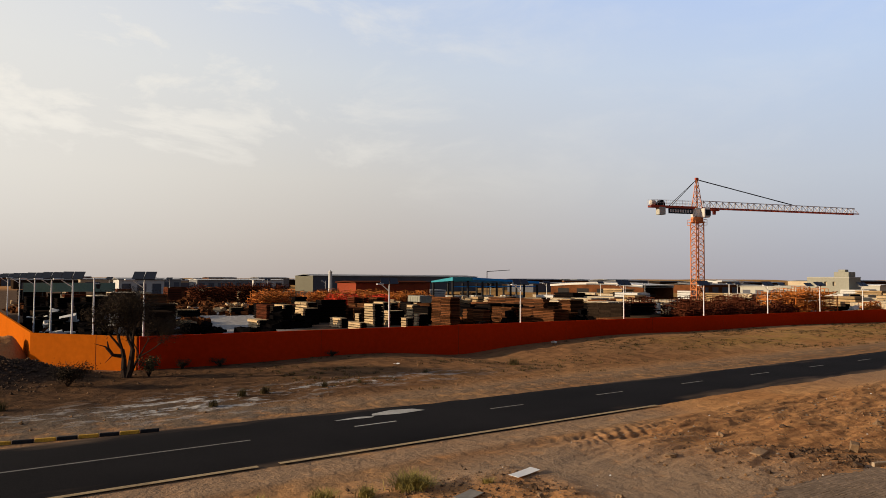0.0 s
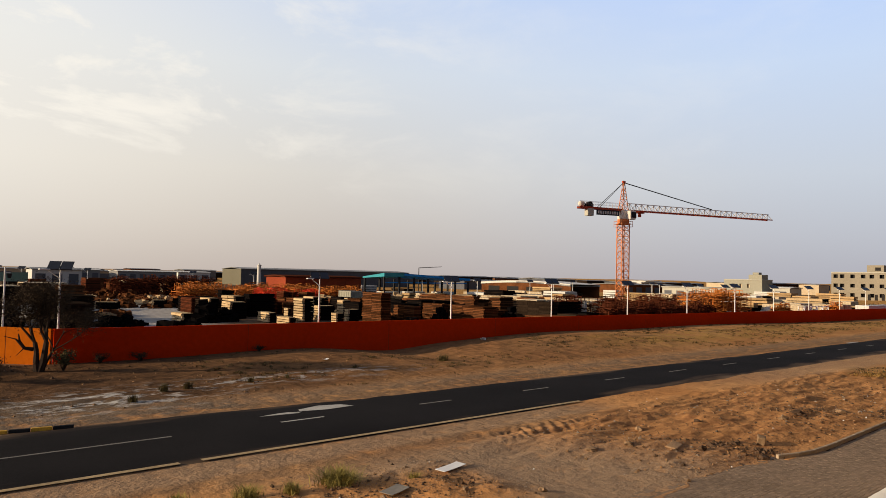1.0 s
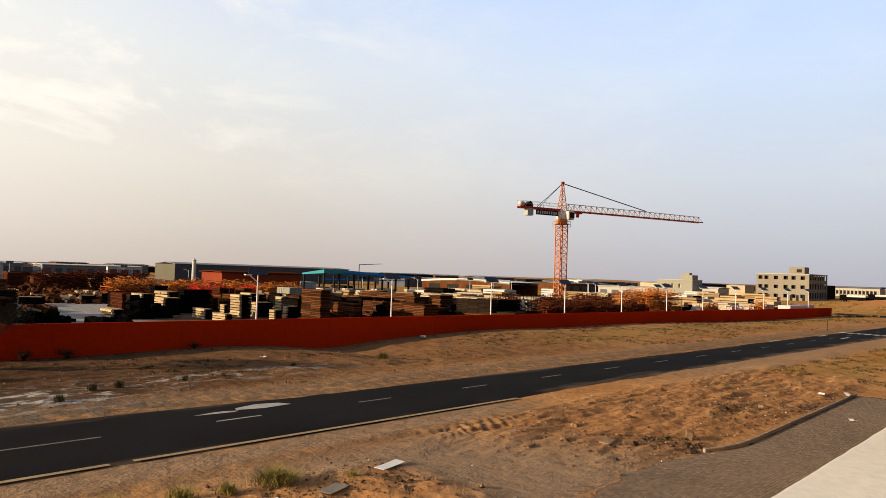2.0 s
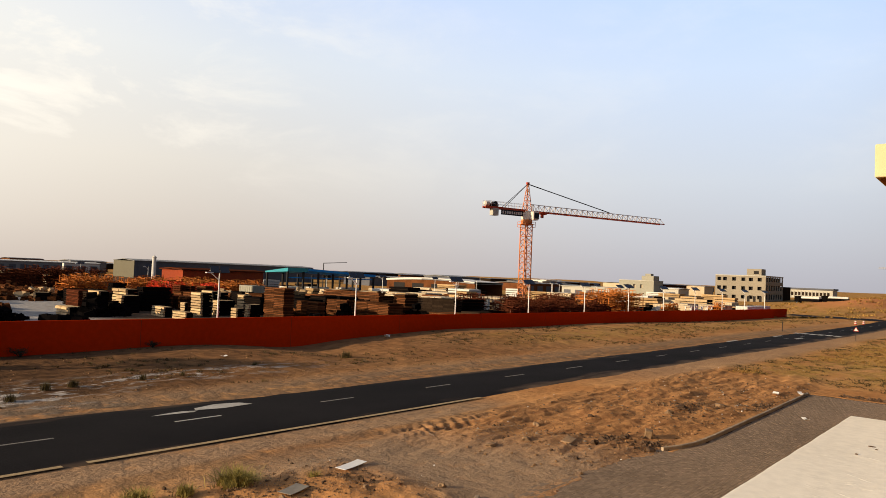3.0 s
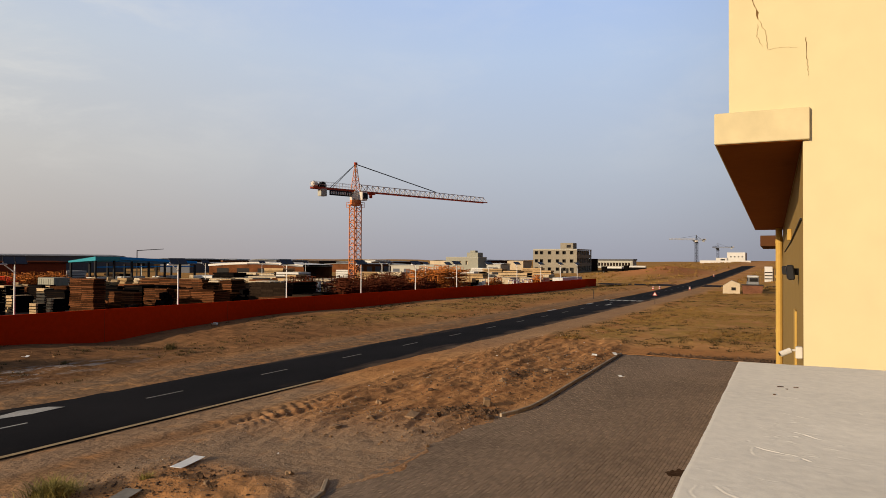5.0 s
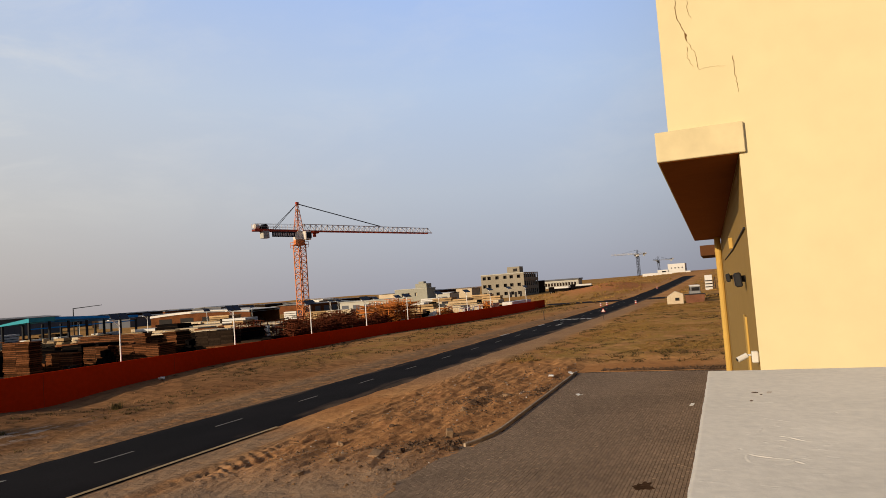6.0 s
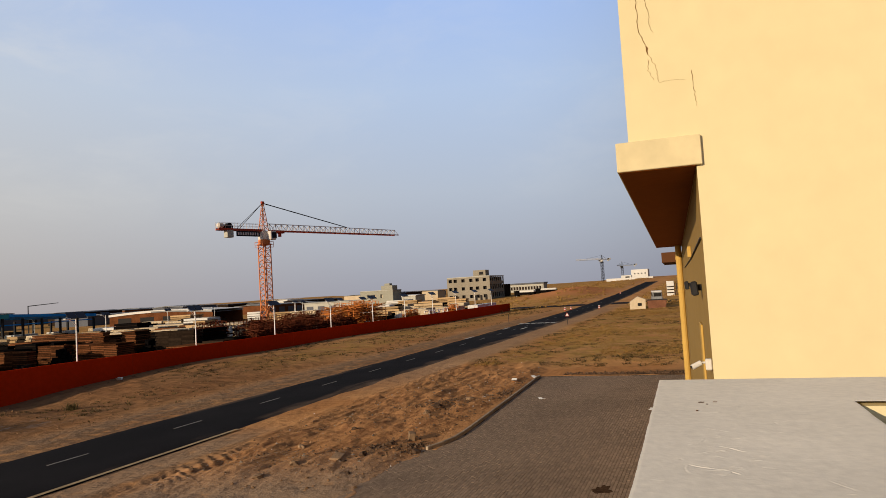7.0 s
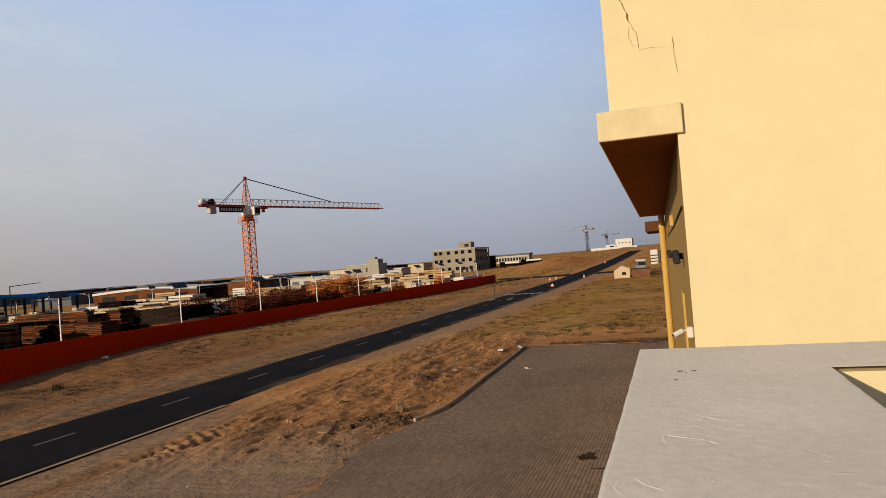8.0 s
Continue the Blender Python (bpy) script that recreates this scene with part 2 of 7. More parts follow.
M["bank_scrub"] = surf("bank_scrub", (0.13, 0.088, 0.034), 0.9, 0.4, 5, 0.3, 0.0, tint=(0.045, 0.034, 0.014), each=0.6)
M["gravel_stone"] = surf("gravel_stone", (0.20, 0.155, 0.115), 0.9, 0.4, 12, 1.5, 0.2, each=0.9)
M["lot_clod"] = surf("sand_clod", (0.22, 0.125, 0.062), 0.95, 0.4, 12, 1.5, 0.3, each=0.9)
M["clod"] = surf("earth_clod", (0.095, 0.058, 0.036), 0.95, 0.4, 12, 1.5, 0.4, each=0.7)
M["oil"] = surf("oil", (0.062, 0.036, 0.022), 1.0, 0.5, 12, 4.0, 0.1, spec=0.0)
M["crack"] = surf("crack_dark", (0.16, 0.09, 0.035), 0.95, 0.2, 10, 1, 0.0)


def ground_material():
    m = bpy.data.materials.new("desert_ground")
    m.use_nodes = True
    N, L = m.node_tree.nodes, m.node_tree.links
    b = N["Principled BSDF"]
    b.inputs["Roughness"].default_value = 1.0
    b.inputs["Specular IOR Level"].default_value = 0.0
    tc = N.new("ShaderNodeTexCoord")

    def tex(scale, detail=6.0, rough=0.55):
        n = N.new("ShaderNodeTexNoise")
        n.inputs["Scale"].default_value, n.inputs["Detail"].default_value, n.inputs["Roughness"].default_value = scale, detail, rough
        L.new(tc.outputs["Object"], n.inputs["Vector"])
        return n.outputs[0]

    def ranged(v, a, c):
        r = N.new("ShaderNodeMapRange")
        r.interpolation_type = "SMOOTHSTEP"
        r.inputs["From Min"].default_value, r.inputs["From Max"].default_value = a, c
        L.new(v, r.inputs["Value"])
        return r.outputs[0]

    def mix(f, a, c):
        x = N.new("ShaderNodeMix")
        x.data_type = "RGBA"
        L.new(f, x.inputs["Factor"])
        for k, v in (("A", a), ("B", c)):
            if isinstance(v, tuple):
                x.inputs[k].default_value = (*v, 1)
            else:
                L.new(v, x.inputs[k])
        return x.outputs["Result"]

    def times(a, c):
        x = N.new("ShaderNodeMath")
        x.operation = "MULTIPLY"
        for k, v in ((0, a), (1, c)):
            if isinstance(v, float):
                x.inputs[k].default_value = v
            else:
                L.new(v, x.inputs[k])
        return x.outputs[0]

    def attr(name):
        a = N.new("ShaderNodeAttribute")
        a.attribute_name = name
        return a.outputs["Fac"]

    fine, mid, broad = tex(9.0, 8.0, 0.65), tex(1.1, 6.0, 0.6), tex(0.16, 5.0)
    col = mix(ranged(broad, 0.35, 0.65), (0.445, 0.208, 0.080), (0.545, 0.282, 0.116))
    col = mix(times(ranged(mid, 0.50, 0.74), 0.45), col, (0.19, 0.108, 0.050))
    col = mix(times(ranged(fine, 0.52, 0.74), 0.35), col, (0.14, 0.082, 0.042))
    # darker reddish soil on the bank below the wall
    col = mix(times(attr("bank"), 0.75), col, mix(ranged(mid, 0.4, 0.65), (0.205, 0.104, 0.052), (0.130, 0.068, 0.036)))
    # darker brown near the corner of the yard, and the grey trampled strip by the striped kerb
    col = mix(times(attr("earth"), 0.9), col, mix(ranged(mid, 0.35, 0.65), (0.120, 0.066, 0.036), (0.062, 0.037, 0.023)))
    col = mix(times(attr("ash"), ranged(mid, 0.25, 0.55)), col, mix(ranged(fine, 0.35, 0.65), (0.112, 0.082, 0.058), (0.165, 0.122, 0.086)))
    # grey gravel
    col = mix(times(attr("gravel"), ranged(mid, 0.12, 0.45)), col, mix(ranged(tex(22.0, 4.0, 0.7), 0.35, 0.65), (0.215, 0.140, 0.088), (0.42, 0.285, 0.178)))
    # churned red-brown soil, streaked by wheels
    mp = N.new("ShaderNodeMapping")
    mp.inputs["Scale"].default_value, mp.inputs["Rotation"].default_value = (0.45, 1.5, 1.0), (0, 0, 0.15)
    L.new(tc.outputs["Object"], mp.inputs[0])
    streak = tex(1.6, 8.0, 0.68)
    L.new(mp.outputs[0], streak.node.inputs["Vector"])
    col = mix(times(attr("churn"), 0.85), col, mix(ranged(streak, 0.40, 0.66), (0.47, 0.232, 0.094), (0.245, 0.114, 0.052)))
    # dark strip of ground along the end of the paving
    col = mix(times(attr("paving_end"), ranged(mid, 0.25, 0.55)), col, (0.055, 0.040, 0.032))
    # dark heap of crushed rock
    col = mix(attr("rock"), col, mix(ranged(tex(6.0, 5.0, 0.7), 0.35, 0.68), (0.028, 0.019, 0.015), (0.085, 0.056, 0.040)))
    # white salt crust
    ms = N.new("ShaderNodeMapping")
    ms.inputs["Scale"].default_value = (0.6, 1.25, 1.0)
    L.new(tc.outputs["Object"], ms.inputs[0])
    crust = tex(0.95, 9.0, 0.74)
    L.new(ms.outputs[0], crust.node.inputs["Vector"])
    col = mix(times(attr("salt"), ranged(crust, 0.50, 0.60)), col, (0.48, 0.45, 0.41))
    # dry scrub far off
    scrub = times(attr("scrub"), ranged(tex(0.40, 8.0, 0.72), 0.38, 0.60))
    col = mix(times(scrub, 0.85), col, mix(ranged(fine, 0.4, 0.6), (0.24, 0.148, 0.042), (0.47, 0.285, 0.082)))
    # oily yard dirt, then the bright concrete lane
    col = mix(times(attr("dirt"), 0.9), col, mix(ranged(mid, 0.35, 0.7), (0.075, 0.055, 0.042), (0.15, 0.11, 0.082)))
    col = mix(times(attr("yard"), 0.95), col, mix(ranged(mid, 0.35, 0.7), (0.42, 0.40, 0.38), (0.30, 0.28, 0.26)))
    # red dune sand
    col = mix(times(attr("dune"), ranged(mid, 0.15, 0.5)), col, (0.52, 0.215, 0.088))
    L.new(col, b.inputs["Base Color"])
    h1 = N.new("ShaderNodeBump")
    h1.inputs["Strength"].default_value, h1.inputs["Distance"].default_value = 0.7, 0.035
    L.new(fine, h1.inputs["Height"])
    h2 = N.new("ShaderNodeBump")
    h2.inputs["Strength"].default_value, h2.inputs["Distance"].default_value = 0.8, 0.22
    L.new(mid, h2.inputs["Height"])
    L.new(h1.outputs[0], h2.inputs["Normal"])
    L.new(h2.outputs[0], b.inputs["Normal"])
    return m


M["ground"] = ground_material()


# ---- mesh helpers ----
def add_box(bm, x0, x1, y0, y1, z0, z1, m=None):
    v = [bm.verts.new(p) for p in ((x0, y0, z0), (x1, y0, z0), (x1, y1, z0), (x0, y1, z0), (x0, y0, z1), (x1, y0, z1), (x1, y1, z1), (x0, y1, z1))]
    if m is not None:
        for p in v:
            p.co = m @ p.co
    for f in ((3, 2, 1, 0), (4, 5, 6, 7), (0, 1, 5, 4), (1, 2, 6, 5), (2, 3, 7, 6), (3, 0, 4, 7)):
        bm.faces.new([v[i] for i in f])
    return v


def add_rod(bm, a, b, r0, r1=None, seg=6):
    a, b = Vector(a), Vector(b)
    r1 = r0 if r1 is None else r1
    d = (b - a).normalized()
    u = d.orthogonal().normalized()
    w = d.cross(u)
    ring = [[bm.verts.new(p + (u * math.cos(k * math.tau / seg) + w * math.sin(k * math.tau / seg)) * r) for k in range(seg)] for p, r in ((a, r0), (b, r1))]
    for k in range(seg):
        bm.faces.new((ring[0][k], ring[0][(k + 1) % seg], ring[1][(k + 1) % seg], ring[1][k]))
    bm.faces.new(ring[0][::-1])
    bm.faces.new(ring[1])


def soften(bm, w, seg=1):
    bmesh.ops.bevel(bm, geom=bm.edges[:], offset=w, segments=seg, affect="EDGES", clamp_overlap=True)


def mesh_of(name, bm, material):
    me = bpy.data.meshes.new(name)
    bmesh.ops.recalc_face_normals(bm, faces=bm.faces)
    bm.to_mesh(me)
    bm.free()
    me.materials.append(M[material])
    return me


def part(name, bm, material, parent, label=""):
    ob = new(name, mesh_of(name, bm, material))
    ob.parent = parent
    return tagged(ob, label)


def boxes(*dims, bevel=0.0):
    bm = bmesh.new()
    for d in dims:
        add_box(bm, *d)
    if bevel:
        soften(bm, bevel)
    return bm


def rods(*ends, seg=6):
    bm = bmesh.new()
    for e in ends:
        add_rod(bm, *e, seg=seg)
    return bm


def thing(name, m, label, category, group="", kind=""):
    ob = new(name)
    ob.matrix_world = m
    return tagged(ob, label, category, group, kind)


# ---- terrain ----
def hash2(i, j, seed):
    n = (i * 374761393 + j * 668265263 + seed * 1442695041) & 0x7FFFFFFF
    n = ((n ^ (n >> 13)) * 1274126177) & 0x7FFFFFFF
    return ((n ^ (n >> 16)) & 0xFFFF) / 65535.0


def vnoise(x, y, seed=0):
    x, y = np.asarray(x, float), np.asarray(y, float)
    i, j = np.floor(x).astype(np.int64), np.floor(y).astype(np.int64)
    f, g = x - i, y - j
    f, g = f * f * (3 - 2 * f), g * g * (3 - 2 * g)
    return (hash2(i, j, seed) * (1 - f) + hash2(i + 1, j, seed) * f) * (1 - g) + (hash2(i, j + 1, seed) * (1 - f) + hash2(i + 1, j + 1, seed) * f) * g


def fbm(x, y, seed=0, octaves=4):
    out, amp, tot = 0.0, 1.0, 0.0
    for k in range(octaves):
        out = out + amp * vnoise(x * 2**k + 17.3 * k, y * 2**k - 9.1 * k, seed + k)
        tot += amp
        amp *= 0.5
    return out / tot


def sst(a, b, x):
    t = np.clip((np.asarray(x, float) - a) / (b - a), 0, 1)
    return t * t * (3 - 2 * t)


def bell(x, c, w):
    return np.exp(-((x - c) / w) ** 2)


ROAD_LO, ROAD_HI, WALL_N = 21.25, 29.2, 47.4


def rise(s, n):
    """The gentle hill that the road climbs far off."""
    return 6.3 * sst(110, 520, s) * (1 - sst(34, 165, n)) * (1 - sst(900, 2500, s)) * (1 - sst(300, 900, -n))


def height(s, n):
    s, n = np.asarray(s, float), np.asarray(n, float)
    z = rise(s, n)
    road = sst(19.5, 21.0, n) * (1 - sst(29.4, 31.5, n))
    # falling yard side
    z = z - 0.0046 * np.clip(s - 10, 0, 165) * sst(34, 47, n) * (1 - sst(250, 600, s))
    # bank along the wall
    w = sst(31, 45, n) * (1 - sst(47.2, 47.9, n))
    bank = 0.10 + 0.22 * bell(s, 24, 6) - 0.42 * bell(s, 34.5, 4) + 0.42 * bell(s, 53, 11) + 0.60 * bell(s, 82, 26) + 0.15 * bell(s, 120, 25)
    z = z + w * bank
    far = 1 - sst(60, 120, np.hypot(s, n))
    z = z + (1 - road) * sst(30, 34, n) * (1 - sst(45, 47, n)) * far * 0.22 * (fbm(s * 0.5, n * 0.5, 3) - 0.45)
    # heap of crushed rock and pile of sand by the chamfered corner
    z = z + 1.35 * np.exp(-((s - 1.6) / 3.6) ** 2 - ((n - 46.2) / 2.6) ** 2) * (0.8 + 0.4 * fbm(s * 1.2, n * 1.2, 9))
    z = z + 2.0 * np.exp(-((s - 2.1) / 1.6) ** 4 - ((n - 56.0) / 2.6) ** 4) * (0.8 + 0.4 * fbm(s * 0.9, n * 0.9, 12))
    # churned sand between paving and road
    lot = sst(15, 21, s + 0.5 * (n - 16)) * (1 - sst(47, 56, s)) * sst(10.9, 12.2, n) * (1 - sst(18.0, 20.6, n))
    z = z + lot * (0.12 + 0.40 * (fbm(s * 0.26 + n * 0.1, n * 0.85, 21, 3) - 0.42) + 0.21 * (fbm(s * 0.8 + n * 0.4, n * 2.6, 5) - 0.5) - 0.24 * (np.abs(fbm(s * 0.45 + n * 0.25, n * 1.5, 15, 4) - 0.5) - 0.08))
    ruts = bell(s, 20.6, 2.3) * bell(n, 18.3, 0.75)
    z = z + ruts * 0.042 * np.sin(12.0 * s - 8.0 * n + 9.0 * fbm(s * 0.55, n * 0.9, 27)) * (0.5 + fbm(s * 0.9, n * 0.9, 23))
    # hummock in front, where the tufts grow
    hum = (1 - sst(13.5, 16.0, s)) * sst(11.2, 12.5, n) * (1 - sst(16.4, 17.8, n))
    z = z + hum * (0.14 + 0.35 * (fbm(s * 0.8, n * 0.8, 31) - 0.45))
    # scrub field past the paving
    fld = sst(47, 53, s) * (1 - sst(18.5, 20.5, n))
    z = z + fld * (1 - sst(200, 400, s)) * 0.7 * (fbm(s * 0.13, n * 0.13, 41) - 0.45)
    # red dune
    z = z + 3.0 * np.exp(-((s - 250) / 36) ** 2 - ((n - 43) / 10.5) ** 2) * sst(27, 46, n) + 1.4 * np.exp(-((s - 235) / 22) ** 2 - ((n - 58) / 11) ** 2)
    # low dunes on the skyline
    z = z + 7.0 * sst(700, 1500, np.hypot(s, n)) * sst(0.52, 0.80, fbm(s * 0.0022, n * 0.0022, 77)) * (1 - sst(2500, 4200, np.hypot(s, n)))
    # bed under paving and road
    lip = np.where(s < 24.4, 10.75 + 1.0 * (fbm(s * 0.55, s * 0 + 3, 91) - 0.45) + 0.5 * sst(17, 13, s), 10.45 + 0.04 * (s - 28))
    out = np.maximum(sst(-0.16, 0.16, n - lip), sst(-0.25, 0.25, s - 44.55 - 0.6 * (fbm(n * 0.7, n * 0 + 7, 93) - 0.5)))
    out = np.where(s < -30, 1.0, out)
    z = np.where(out < 1, -0.10 + (np.maximum(z, 0.02) + 0.10) * out, z)
    return z - 0.035 * road


def axis(lo, fine_lo, fine_hi, hi, step, grow):
    mid = list(np.arange(fine_lo, fine_hi, step))
    up, d, v = [], step, fine_hi
    while v < hi:
        up.append(v)
        d *= grow
        v += d
    down, d, v = [], step, fine_lo - step
    while v > lo:
        down.append(v)
        d *= grow
        v -= d
    return np.array(down[::-1] + mid + up)


def sheet(name, S, Nn, zf):
    a, b = np.meshgrid(S, Nn, indexing="ij")
    co = np.stack([a, b, zf(a, b)], -1).reshape(-1, 3)
    p, q = len(S), len(Nn)
    i = (np.arange(p - 1)[:, None] * q + np.arange(q - 1)[None]).ravel()
    quads = np.stack([i, i + q, i + q + 1, i + 1], 1)
    me = bpy.data.meshes.new(name)
    me.from_pydata(co.tolist(), [], quads.tolist())
    me.polygons.foreach_set("use_smooth", [True] * len(me.polygons))
    return me, co


def build_ground():
    S = axis(-4200, 3.0, 62.0, 4600, 0.24, 1.045)
    Nn = axis(-4000, 9.0, 50.0, 4600, 0.24, 1.05)
    S = np.unique(np.round(np.concatenate([S, np.arange(9, 46, 0.15), np.arange(17, 24, 0.09)]), 2))
    Nn = np.unique(np.round(np.concatenate([Nn, np.arange(10, 21, 0.14), np.arange(16.4, 20, 0.09)]), 2))
    me, co = sheet("ground", S, Nn, height)
    s, n = co[:, 0], co[:, 1]
    masks = {
        "gravel": np.clip(sst(7.0, 13.5, s) * (1 - sst(22.0, 25.5, s + 0.9 * (n - 13.5))) * sst(10.2, 11.5, n) * (1 - sst(17.2, 19.5, n)) + 0.75 * sst(19.2, 20.0, n) * (1 - sst(21.0, 22.0, n)) * (1 - sst(24, 30, s)) + 0.25 * sst(29.4, 30.0, n) * (1 - sst(31.2, 33.0, n)) + 0.65 * sst(34, 48, s) * (1 - sst(120, 200, s)) * sst(17.4, 19.0, n) * (1 - sst(22, 23, n)), 0, 1)
        * (1 - np.clip((1 - sst(13.0, 15.5, s)) * sst(11.5, 12.8, n) * (1 - sst(15.6, 17.2, n)), 0, 1)),
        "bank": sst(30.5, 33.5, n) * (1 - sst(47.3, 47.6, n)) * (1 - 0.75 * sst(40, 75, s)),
        "churn": sst(17, 22, s + 0.5 * (n - 16)) * (1 - sst(44, 50, s)) * sst(10.4, 11.2, n) * (1 - sst(17.6, 19.2, n)),
        "earth": sst(30.0, 33.0, n) * (1 - sst(47.3, 47.6, n)) * (1 - sst(9, 34, s)),
        "ash": np.clip(1.3 * (1 - sst(9, 14, s + 0.7 * (n - 31))) * sst(29.2, 30.0, n) * (1 - sst(33.5, 36.5, n)) + 0.15 * sst(48, 56, s) * (1 - sst(130, 220, s)) * sst(18.2, 19.4, n) * (1 - sst(21.6, 22.4, n)) + 0.6 * (1 - sst(24, 29, s)) * sst(17.4, 18.6, n + 0.12 * (s - 12)) * (1 - sst(21.6, 22.2, n)) + 0.75 * sst(27.0, 28.5, n) * (1 - sst(30.6, 32.5, n)) * (1 - sst(100, 160, s)), 0, 1),
        "paving_end": sst(44.6, 45.0, s) * (1 - sst(46.4, 48.6, s + 0.25 * n)) * (1 - sst(6.0, 10.5, n)) * sst(-8, -5, n),
        "rock": np.clip(1.6 * np.exp(-((s - 1.4) / 4.0) ** 2 - ((n - 45.6) / 3.2) ** 2) - 0.25, 0, 1),
        "salt": np.clip(1.35 * bell(s, 8.5, 4.5) * bell(n, 33.4, 2.2) + 0.9 * bell(s, -1, 4) * bell(n, 34.5, 0.9) + 1.0 * bell(s, 18, 8) * bell(n, 35.6, 1.5), 0, 1),
        "scrub": np.clip(sst(48, 54, s) * (1 - sst(17, 20, n)) * (1 - 0.6 * sst(15, 18.5, n)) + 0.75 * sst(46, 60, s) * sst(33, 37, n) * (1 - sst(41, 44, n)) + sst(150, 175, s) * sst(31, 40, n), 0, 1),
        "yard": sst(48.2, 49.5, n) * (1 - sst(175, 230, np.hypot(s, n))) * sst(66, 70, np.degrees(np.arctan2(n, s))) * (1 - sst(78, 81, np.degrees(np.arctan2(n, s)))),
        "dirt": sst(48.2, 49.0, n) * (1 - sst(320, 420, np.hypot(s, n))) * (1 - sst(150, 168, s)) * sst(2, 5, s),
        "dune": np.clip(2.2 * np.exp(-((s - 248) / 30) ** 2 - ((n - 46) / 15) ** 2) - 0.3, 0, 1),
    }
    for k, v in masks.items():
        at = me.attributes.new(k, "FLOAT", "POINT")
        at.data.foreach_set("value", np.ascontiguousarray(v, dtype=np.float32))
    me.materials.append(M["ground"])
    tagged(new("ground", me), "ochre desert sand with gravel, ruts and dry scrub", "ground", kind="structure")


build_ground()


# ---- road ----
def asphalt_material():
    """Dark asphalt, mottled by wear, with sand dust blown in over both edges."""
    m = surf("road_asphalt", (0.021, 0.0185, 0.0185), 0.95, 0.35, 26, 0.18, 0.3, tint=(0.0075, 0.007, 0.0075), spec=0.03)
    N, L = m.node_tree.nodes, m.node_tree.links
    b = N["Principled BSDF"]
    src = b.inputs["Base Color"].links[0].from_socket
    tc = N.new("ShaderNodeTexCoord")
    sep = N.new("ShaderNodeSeparateXYZ")
    L.new(tc.outputs["Object"], sep.inputs[0])
    off = N.new("ShaderNodeMath")
    off.operation = "SUBTRACT"
    off.inputs[1].default_value = 25.0
    L.new(sep.outputs["Y"], off.inputs[0])
    ab = N.new("ShaderNodeMath")
    ab.operation = "ABSOLUTE"
    L.new(off.outputs[0], ab.inputs[0])
    n = N.new("ShaderNodeTexNoise")
    n.inputs["Scale"].default_value, n.inputs["Detail"].default_value = 0.45, 7.0
    mp = N.new("ShaderNodeMapping")
    mp.inputs["Scale"].default_value = (0.5, 2.0, 1.0)
    L.new(tc.outputs["Object"], mp.inputs[0])
    L.new(mp.outputs[0], n.inputs["Vector"])
    ad = N.new("ShaderNodeMath")
    ad.operation = "MULTIPLY_ADD"
    ad.inputs[1].default_value = 3.2
    L.new(n.outputs[0], ad.inputs[0])
    L.new(ab.outputs[0], ad.inputs[2])
    blown = N.new("ShaderNodeMapRange")
    blown.interpolation_type = "SMOOTHSTEP"
    blown.inputs["From Min"].default_value, blown.inputs["From Max"].default_value = 22.0, 34.0
    blown.inputs["To Max"].default_value = 0.9
    L.new(sep.outputs["X"], blown.inputs["Value"])
    ad2 = N.new("ShaderNodeMath")
    ad2.operation = "ADD"
    L.new(ad.outputs[0], ad2.inputs[0])
    L.new(blown.outputs[0], ad2.inputs[1])
    ad = ad2
    mr = N.new("ShaderNodeMapRange")
    mr.interpolation_type = "SMOOTHSTEP"
    mr.inputs["From Min"].default_value, mr.inputs["From Max"].default_value = 4.6, 6.2
    mr.inputs["To Max"].default_value = 0.75
    L.new(ad.outputs[0], mr.inputs["Value"])
    mx = N.new("ShaderNodeMix")
    mx.data_type = "RGBA"
    L.new(mr.outputs[0], mx.inputs["Factor"])
    L.new(src, mx.inputs["A"])
    mx.inputs["B"].default_value = (0.22, 0.145, 0.092, 1)
    L.new(mx.outputs["Result"], b.inputs["Base Color"])
    return m


M["road_asphalt"] = asphalt_material()


def road_z(s, n=25.0):
    return rise(s, n)


def build_road():
    S = np.concatenate([np.arange(-40, 60, 0.35), np.arange(60, 200, 1.5), np.arange(200, 345, 6)])
    lo = ROAD_LO + 0.05 + 0.55 * sst(24, 33, S) * (fbm(S * 0.22, S * 0, 51) + 0.25) * (1 - 0.4 * sst(50, 70, S)) + 0.25 * (fbm(S * 0.9, S * 0, 52) - 0.5)
    hi = ROAD_HI - 0.9 * sst(8, 22, S) - 0.7 * sst(20, 60, S) * fbm(S * 0.15, S * 0, 53) + 0.3 * (fbm(S * 1.0, S * 0, 54) - 0.5)
    co, quads = [], []
    K = 8
    for i, s in enumerate(S):
        for k in range(K + 1):
            n = lo[i] + (hi[i] - lo[i]) * k / K
            z = float(road_z(s)) + 0.02 * (1 - (2 * k / K - 1) ** 2) - (0.05 if k in (0, K) else 0)
            co.append((s, n, z))
    for i in range(len(S) - 1):
        for k in range(K):
            a = i * (K + 1) + k
            quads.append((a, a + K + 1, a + K + 2, a + 1))
    me = bpy.data.meshes.new("road")
    me.from_pydata(co, [], quads)
    me.polygons.foreach_set("use_smooth", [True] * len(me.polygons))
    me.materials.append(M["road_asphalt"])
    return tagged(new("road", me), "dark asphalt two-lane road with sand drifted over its edges", "road", kind="structure")


